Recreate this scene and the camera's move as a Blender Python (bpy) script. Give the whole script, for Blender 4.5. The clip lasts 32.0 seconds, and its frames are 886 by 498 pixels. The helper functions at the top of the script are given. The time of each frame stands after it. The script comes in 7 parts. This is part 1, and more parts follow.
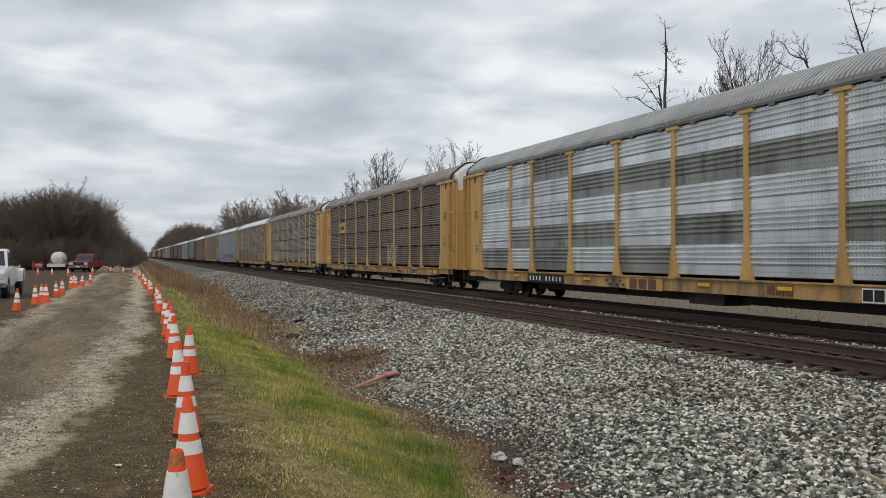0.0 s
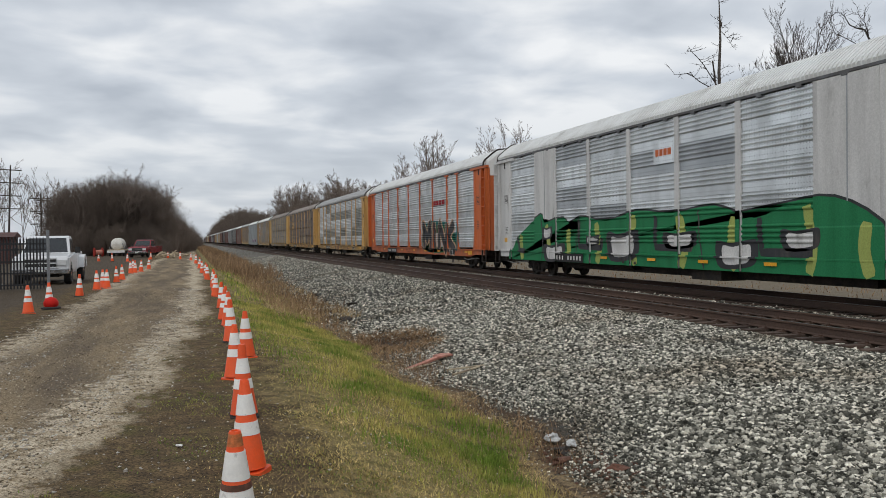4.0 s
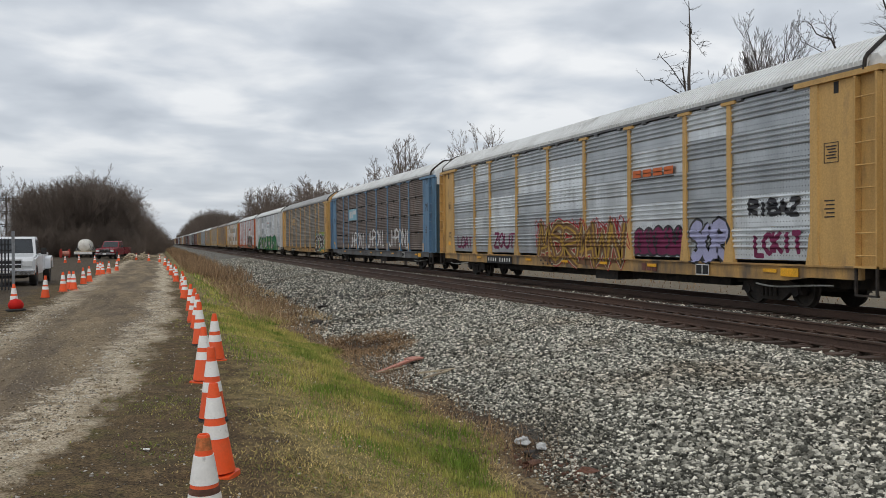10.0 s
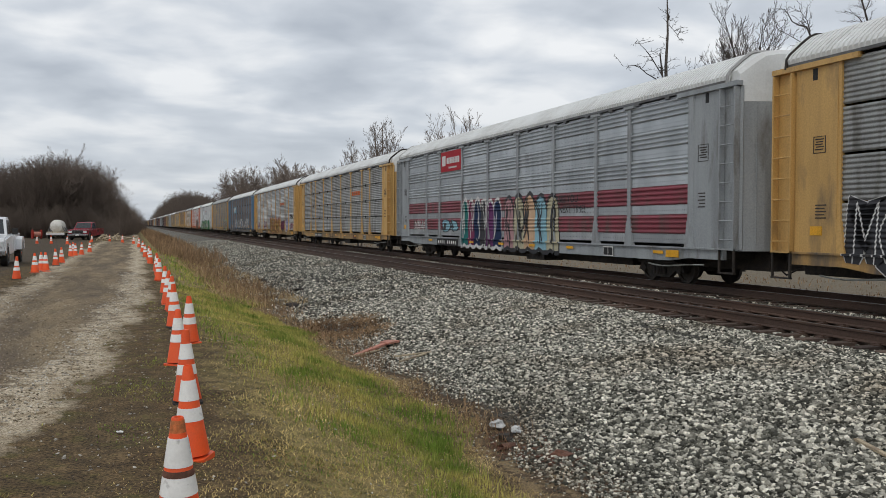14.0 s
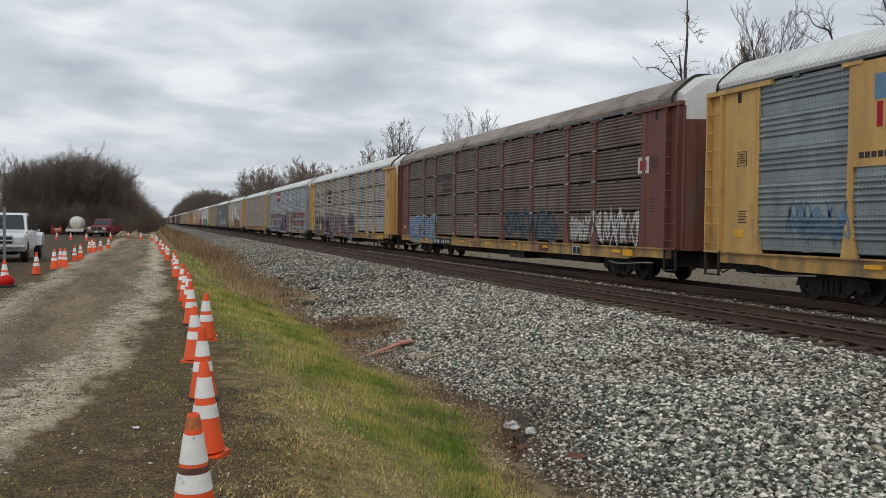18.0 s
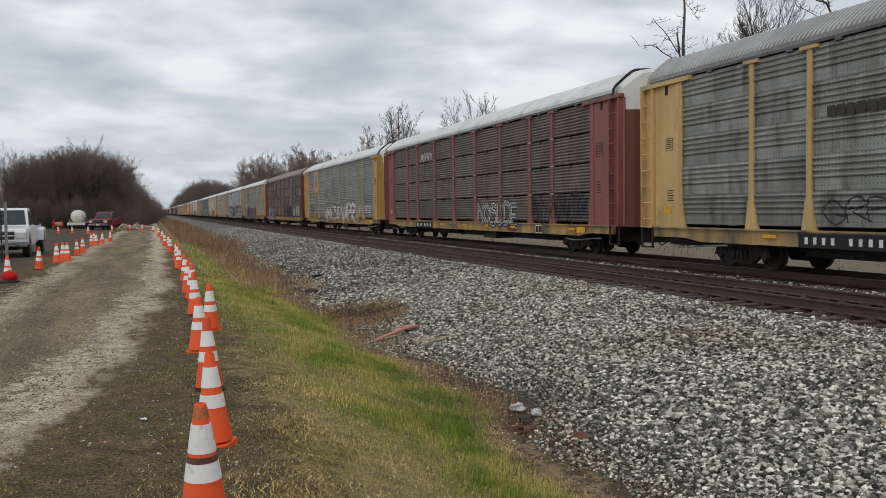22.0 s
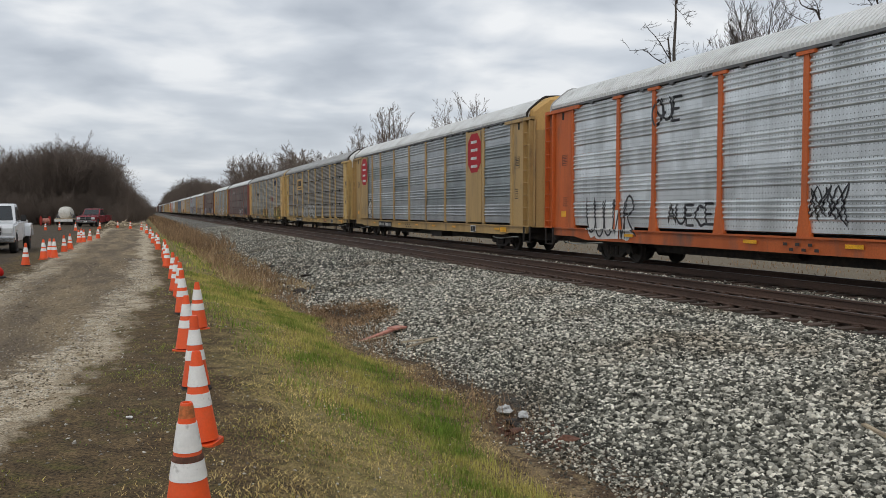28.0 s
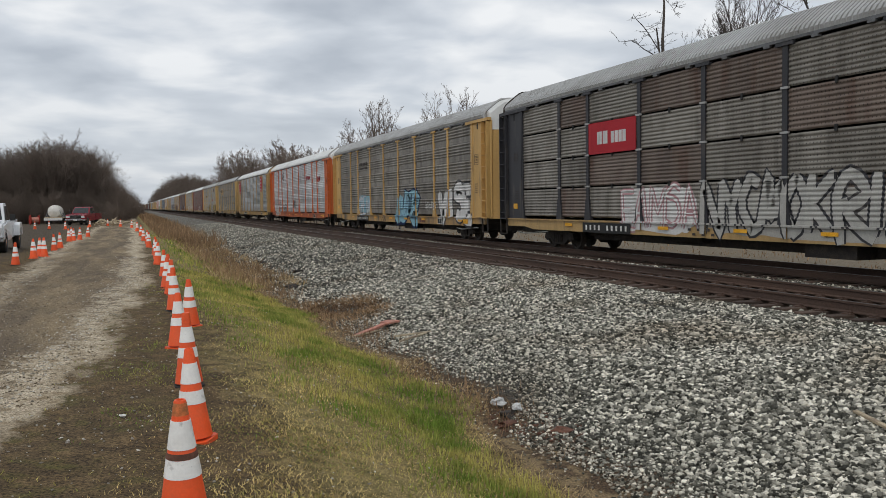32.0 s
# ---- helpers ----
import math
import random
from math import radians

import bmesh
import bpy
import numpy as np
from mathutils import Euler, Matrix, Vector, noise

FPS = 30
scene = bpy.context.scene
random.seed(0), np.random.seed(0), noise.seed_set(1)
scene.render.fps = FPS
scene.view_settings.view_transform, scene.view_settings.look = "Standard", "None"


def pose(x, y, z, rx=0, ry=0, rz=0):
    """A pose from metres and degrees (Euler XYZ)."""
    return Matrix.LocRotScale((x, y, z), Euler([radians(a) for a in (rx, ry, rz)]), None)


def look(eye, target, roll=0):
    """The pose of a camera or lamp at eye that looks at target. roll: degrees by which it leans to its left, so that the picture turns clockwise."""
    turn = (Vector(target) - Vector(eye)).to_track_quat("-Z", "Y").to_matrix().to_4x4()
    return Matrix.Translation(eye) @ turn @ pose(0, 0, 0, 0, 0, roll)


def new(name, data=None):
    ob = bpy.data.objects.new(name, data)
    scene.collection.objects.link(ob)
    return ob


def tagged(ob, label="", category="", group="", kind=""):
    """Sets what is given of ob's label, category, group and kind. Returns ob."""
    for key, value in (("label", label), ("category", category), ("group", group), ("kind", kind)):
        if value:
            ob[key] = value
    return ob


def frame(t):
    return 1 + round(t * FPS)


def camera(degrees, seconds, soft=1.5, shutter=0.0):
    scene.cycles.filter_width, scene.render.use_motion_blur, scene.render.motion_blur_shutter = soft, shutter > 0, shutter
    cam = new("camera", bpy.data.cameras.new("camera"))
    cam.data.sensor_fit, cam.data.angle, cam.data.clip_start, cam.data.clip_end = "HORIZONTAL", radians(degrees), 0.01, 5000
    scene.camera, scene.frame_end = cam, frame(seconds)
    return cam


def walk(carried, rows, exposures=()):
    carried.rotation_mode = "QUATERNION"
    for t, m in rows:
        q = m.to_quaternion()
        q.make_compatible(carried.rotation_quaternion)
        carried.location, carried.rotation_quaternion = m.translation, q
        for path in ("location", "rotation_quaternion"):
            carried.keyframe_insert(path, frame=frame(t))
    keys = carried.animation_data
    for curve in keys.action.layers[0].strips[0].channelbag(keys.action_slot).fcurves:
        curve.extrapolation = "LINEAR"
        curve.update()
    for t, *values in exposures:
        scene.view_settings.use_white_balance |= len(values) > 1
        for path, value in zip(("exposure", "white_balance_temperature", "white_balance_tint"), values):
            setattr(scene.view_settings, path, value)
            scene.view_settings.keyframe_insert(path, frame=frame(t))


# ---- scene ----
EYE = 1.78            # eye above the gravel drive
RAIL = 0.116          # top of rail
TRACK_NEAR, TRACK_FAR = 11.7, 15.67
CAR = 30.5            # coupled length of one car

cam = camera(54.27, 32.0, soft=0.4)
# seconds, yaw, pitch, roll of the camera held in the hand
PATH = [
    (0.0, -19.67, 0.45, 0.00), (0.5, -18.76, 0.33, 0.59), (1.0, -18.74, 0.30, 0.49), (1.5, -19.44, 0.46, -0.19),
    (2.0, -19.47, 0.97, -0.87), (2.5, -18.94, 0.86, -0.77), (3.0, -17.96, -0.16, -0.38), (3.5, -16.66, -0.67, -0.29),
    (5.5, -16.08, -0.46, -1.06), (6.0, -16.35, 0.63, -1.09), (6.5, -16.93, 1.10, -0.76), (7.0, -16.82, 0.45, -0.85),
    (7.5, -16.71, -0.30, -0.91), (8.0, -16.91, -0.71, -0.78), (8.5, -17.21, -0.85, -0.58), (9.0, -17.42, -0.69, -0.33),
    (9.5, -17.43, -0.30, -0.19), (10.0, -18.17, -0.52, -0.33), (10.5, -18.92, -1.01, -0.43), (11.0, -19.06, -1.22, -0.24),
    (11.5, -19.06, -1.54, -0.03), (12.0, -19.26, -1.76, 0.12), (12.5, -19.59, -2.05, 0.12), (13.0, -20.13, -2.23, 0.12),
    (13.5, -20.24, -1.82, -0.08), (14.0, -19.72, -1.60, 0.13), (14.5, -19.76, -1.67, 0.62), (16.5, -20.19, -2.22, 1.62),
    (17.0, -18.82, -1.50, 1.13), (17.5, -18.38, -1.44, 0.89), (18.0, -18.65, -1.58, 0.73), (18.5, -18.55, -1.51, 0.09),
    (19.0, -18.48, -1.25, -0.39), (19.5, -18.24, -1.14, -0.69), (20.0, -18.17, -1.45, -0.77), (20.5, -18.60, -1.70, -0.60),
    (21.0, -18.61, -1.96, -0.72), (21.5, -18.39, -2.29, -0.83), (22.0, -18.53, -2.63, -0.76), (22.5, -18.57, -2.76, -0.53),
    (23.0, -18.41, -2.64, -0.24), (23.5, -18.57, -2.44, -0.09), (24.0, -18.55, -2.51, 0.02), (24.5, -18.68, -2.56, 0.06),
    (25.0, -18.78, -2.33, 0.09), (25.5, -18.80, -1.93, 0.05), (27.5, -19.18, -2.31, 0.02), (28.0, -19.25, -2.54, 0.01),
    (28.5, -19.33, -2.55, -0.02), (29.0, -19.30, -2.56, 0.06), (29.5, -19.38, -2.52, 0.25), (30.0, -19.52, -2.25, 0.20),
    (30.5, -19.62, -1.95, 0.03), (31.0, -19.36, -1.78, 0.04), (31.5, -19.37, -2.79, -0.25), (32.0, -19.80, -2.97, -0.76),
]
walk(cam, [(t, pose(0, 0, EYE, 90 + p, 0, yaw) @ pose(0, 0, 0, 0, 0, roll)) for t, yaw, p, roll in PATH],
     exposures=[(0.0, 0.0), (32.0, 0.0)])

# seconds, and how far the coupling ahead of the first passing car has gone along the track
TRAIN = [(0, 37.25), (3, 84.95), (6, 132.7), (9, 180.5), (12, 228.6), (13.5, 253.0), (19, 341.4), (23, 405.8), (28, 487.0), (32, 551.3)]


# ---- world and light ----
def overcast_world():
    w = bpy.data.worlds.new("overcast")
    scene.world = w
    w.use_nodes = True
    nt = w.node_tree
    N, K = nt.nodes, nt.links
    N.clear()
    out, bg = N.new("ShaderNodeOutputWorld"), N.new("ShaderNodeBackground")
    sky = N.new("ShaderNodeTexSky")
    sky.sky_type, sky.sun_disc = "NISHITA", False
    sky.sun_elevation, sky.sun_rotation = radians(48), radians(200)
    tc, sep = N.new("ShaderNodeTexCoord"), N.new("ShaderNodeSeparateXYZ")
    K.new(tc.outputs["Generated"], sep.inputs[0])
    # the cloud deck is a flat layer: spread the direction over a plane overhead
    h = N.new("ShaderNodeMath"); h.operation = "ABSOLUTE"
    K.new(sep.outputs["Z"], h.inputs[0])
    up = N.new("ShaderNodeMath"); up.operation = "ADD"; up.inputs[1].default_value = 0.17
    K.new(h.outputs[0], up.inputs[0])
    dx, dy = N.new("ShaderNodeMath"), N.new("ShaderNodeMath")
    for d, a in ((dx, "X"), (dy, "Y")):
        d.operation = "DIVIDE"
        K.new(sep.outputs[a], d.inputs[0]); K.new(up.outputs[0], d.inputs[1])
    vec = N.new("ShaderNodeCombineXYZ")
    K.new(dx.outputs[0], vec.inputs["X"]); K.new(dy.outputs[0], vec.inputs["Y"])
    big, small = N.new("ShaderNodeTexNoise"), N.new("ShaderNodeTexNoise")
    big.inputs["Scale"].default_value, big.inputs["Detail"].default_value = 2.6, 6.0
    big.inputs["Roughness"].default_value, big.inputs["Distortion"].default_value = 0.45, 0.25
    small.inputs["Scale"].default_value, small.inputs["Detail"].default_value = 1.0, 4.0
    for n in (big, small):
        K.new(vec.outputs[0], n.inputs["Vector"])
    mix = N.new("ShaderNodeMath"); mix.operation = "MULTIPLY_ADD"; mix.inputs[1].default_value = 0.55
    K.new(small.outputs["Fac"], mix.inputs[0]); 
    half = N.new("ShaderNodeMath"); half.operation = "MULTIPLY"; half.inputs[1].default_value = 0.6
    K.new(big.outputs["Fac"], half.inputs[0]); K.new(half.outputs[0], mix.inputs[2])
    ramp = N.new("ShaderNodeValToRGB")
    e = ramp.color_ramp.elements
    e[0].position, e[0].color = 0.43, (0.50, 0.545, 0.61, 1)
    e[1].position, e[1].color = 0.68, (0.97, 0.985, 1.0, 1)
    m = e.new(0.56); m.color = (0.68, 0.725, 0.785, 1)
    K.new(mix.outputs[0], ramp.inputs[0])
    scale = N.new("ShaderNodeMix"); scale.data_type = "RGBA"; scale.blend_type = "MULTIPLY"
    scale.inputs[0].default_value = 1.0
    scale.inputs[7].default_value = (0.1, 0.1, 0.1, 1)
    K.new(sky.outputs[0], scale.inputs[6])
    over = N.new("ShaderNodeMix"); over.data_type = "RGBA"
    over.inputs[0].default_value = 0.93
    haze = N.new("ShaderNodeMapRange"); haze.interpolation_type = "SMOOTHSTEP"
    haze.inputs["From Min"].default_value, haze.inputs["From Max"].default_value = 0.0, 0.22
    K.new(h.outputs[0], haze.inputs["Value"])
    low = N.new("ShaderNodeMix"); low.data_type = "RGBA"
    low.inputs[6].default_value = (0.60, 0.64, 0.70, 1)
    dim = N.new("ShaderNodeMapRange"); dim.inputs["To Min"].default_value, dim.inputs["To Max"].default_value = 0.45, 1.0
    K.new(haze.outputs[0], dim.inputs["Value"]); K.new(dim.outputs[0], low.inputs[0])
    K.new(ramp.outputs[0], low.inputs[7])
    K.new(scale.outputs[2], over.inputs[6]); K.new(low.outputs[2], over.inputs[7])
    K.new(over.outputs[2], bg.inputs[0])
    bg.inputs[1].default_value = SKY
    K.new(bg.outputs[0], out.inputs[0])


SKY = 0.94
overcast_world()
sun = new("sun", bpy.data.lights.new("sun", "SUN"))
sun.data.energy, sun.data.angle, sun.data.color = 0.7, radians(14), (1.0, 0.96, 0.9)
sun.matrix_world = look((0, 0, 50), (0.42 * 30, 0.52 * 30, 50 - 0.74 * 30))


# ---- materials ----
def mat(name, col, col2=None, rough=0.75, metal=0.0, scale=2.0, stretch=(1, 1, 1), lo=0.4, hi=0.65, bump=0.15, fine=60.0,
        grain=0.25, rand=0.0, island=0.0, dirt=None, dirt_at=(0.52, 0.7), dirt_stretch=(1, 1, 1), dirt_scale=0.8, spec=0.4, glow=0.0, dots=None, trans=0.0, objco=True):
    """Base colour from two tones, fine grain, patches of dirt, and relief."""
    m = bpy.data.materials.new(name)
    m.use_nodes = True
    nt = m.node_tree
    N, K = nt.nodes, nt.links
    b = N["Principled BSDF"]
    b.inputs["Roughness"].default_value, b.inputs["Metallic"].default_value = rough, metal
    b.inputs["Specular IOR Level"].default_value = spec
    tc, info = N.new("ShaderNodeTexCoord"), N.new("ShaderNodeObjectInfo")
    shift = N.new("ShaderNodeVectorMath"); shift.operation = "ADD"
    off = N.new("ShaderNodeVectorMath"); off.operation = "SCALE"; off.inputs["Scale"].default_value = 37.0
    cx = N.new("ShaderNodeCombineXYZ")
    for i in range(3):
        K.new(info.outputs["Random"], cx.inputs[i])
    K.new(cx.outputs[0], off.inputs[0])
    K.new(tc.outputs["Object"], shift.inputs[0]); K.new(off.outputs[0], shift.inputs[1])

    def noise_at(sc, st, detail=5.0):
        mp = N.new("ShaderNodeMapping"); mp.inputs["Scale"].default_value = st
        K.new((shift if objco else tc).outputs[0 if objco else "Object"], mp.inputs["Vector"])
        n = N.new("ShaderNodeTexNoise")
        n.inputs["Scale"].default_value, n.inputs["Detail"].default_value, n.inputs["Roughness"].default_value = sc, detail, 0.6
        K.new(mp.outputs[0], n.inputs["Vector"])
        return n

    def mix(fac, a, c, mode="MIX"):
        x = N.new("ShaderNodeMix"); x.data_type = "RGBA"; x.blend_type = mode
        for s, v in ((0, fac), (6, a), (7, c)):
            if hasattr(v, "default_value"):
                K.new(v, x.inputs[s])
            else:
                x.inputs[s].default_value = v if s == 0 else (*v, 1) if len(v) == 3 else v
        return x.outputs[2]

    def ramp(v, a, c):
        r = N.new("ShaderNodeMapRange")
        r.inputs["From Min"].default_value, r.inputs["From Max"].default_value = a, c
        K.new(v, r.inputs["Value"])
        return r.outputs[0]

    col2 = col2 or tuple(c * 0.75 for c in col)
    c = mix(ramp(noise_at(scale, stretch).outputs["Fac"], lo, hi), col, col2)
    g = noise_at(fine, (1, 1, 1), 2.0).outputs["Fac"]
    if grain:
        k = ramp(g, 0.3, 0.7)
        lo_c = mix(0.0, (1 - grain,) * 3, (1,) * 3)
        gm = N.new("ShaderNodeMapRange")
        gm.inputs["To Min"].default_value, gm.inputs["To Max"].default_value = 1 - grain, 1 + grain
        K.new(k, gm.inputs["Value"])
        cg = N.new("ShaderNodeCombineXYZ")
        for i in range(3):
            K.new(gm.outputs[0], cg.inputs[i])
        c = mix(1.0, c, cg.outputs[0], "MULTIPLY")
    if dirt:
        c = mix(ramp(noise_at(dirt_scale, dirt_stretch).outputs["Fac"], *dirt_at), c, dirt)
    if rand or island:
        src = info.outputs["Random"]
        if island:
            src = N.new("ShaderNodeNewGeometry").outputs["Random Per Island"]
        amount = island or rand
        rm = N.new("ShaderNodeMapRange")
        rm.inputs["To Min"].default_value, rm.inputs["To Max"].default_value = 1 - amount, 1 + amount
        K.new(src, rm.inputs["Value"])
        cg = N.new("ShaderNodeCombineXYZ")
        for i in range(3):
            K.new(rm.outputs[0], cg.inputs[i])
        c = mix(1.0, c, cg.outputs[0], "MULTIPLY")
    if dots:
        # rows of punched holes: pitch along the car, pitch up, hole share, colour
        pu, pv, share, dark = dots
        sp = N.new("ShaderNodeSeparateXYZ"); K.new(tc.outputs["Object"], sp.inputs[0])
        parts = []
        for ax, pitch in (("Y", pu), ("Z", pv)):
            q = N.new("ShaderNodeMath"); q.operation = "MULTIPLY"; q.inputs[1].default_value = 2 * math.pi / pitch
            K.new(sp.outputs[ax], q.inputs[0])
            lag = N.new("ShaderNodeMath"); lag.operation = "ADD"; lag.inputs[1].default_value = -0.905 if ax == "Z" else 0.0
            K.new(q.outputs[0], lag.inputs[0])
            s = N.new("ShaderNodeMath"); s.operation = "SINE"; K.new(lag.outputs[0], s.inputs[0])
            parts.append(s.outputs[0])
        mn = N.new("ShaderNodeMath"); mn.operation = "MINIMUM"
        K.new(parts[0], mn.inputs[0]); K.new(parts[1], mn.inputs[1])
        th = N.new("ShaderNodeMath"); th.operation = "GREATER_THAN"; th.inputs[1].default_value = share
        K.new(mn.outputs[0], th.inputs[0])
        c = mix(th.outputs[0], c, dark)
    K.new(c, b.inputs["Base Color"])
    if bump:
        bp = N.new("ShaderNodeBump")
        bp.inputs["Strength"].default_value, bp.inputs["Distance"].default_value = bump, 0.02
        K.new(g, bp.inputs["Height"]); K.new(bp.outputs[0], b.inputs["Normal"])
    if glow:
        K.new(c, b.inputs["Emission Color"]); b.inputs["Emission Strength"].default_value = glow
    if trans:
        b.inputs["Transmission Weight"].default_value = trans
    return m


RUST = (0.16, 0.075, 0.04)
GRIME = (0.10, 0.085, 0.07)
UPRIGHT = (1, 1, 0.12)


def car_paint(name, col, dirty=(0.55, 0.75), rough=0.55):
    return mat(name, col, tuple(c * 0.72 for c in col), rough, 0.0, 1.4, UPRIGHT, 0.42, 0.7, 0.08, 25, 0.10, dirt=GRIME,
               dirt_at=dirty, dirt_stretch=(1, 1, 0.3), dirt_scale=1.6)


def panel_steel(name, col, col2, rough=0.45, metal=0.5, dirt=None, dirt_at=(0.5, 0.75), rand=0.12, dots=True):
    return mat(name, col, col2, rough, metal, 1.1, (1, 1, 0.35), 0.38, 0.66, 0.06, 30, 0.10, rand=rand, dirt=dirt or GRIME,
               dirt_at=dirt_at, dirt_stretch=(1, 1, 0.2), dirt_scale=2.2,
               dots=(0.105, SHEET / 6, 0.76, tuple(0.36 * c for c in col2)) if dots else None)


SHEET = 0.814         # height of one ribbed side sheet

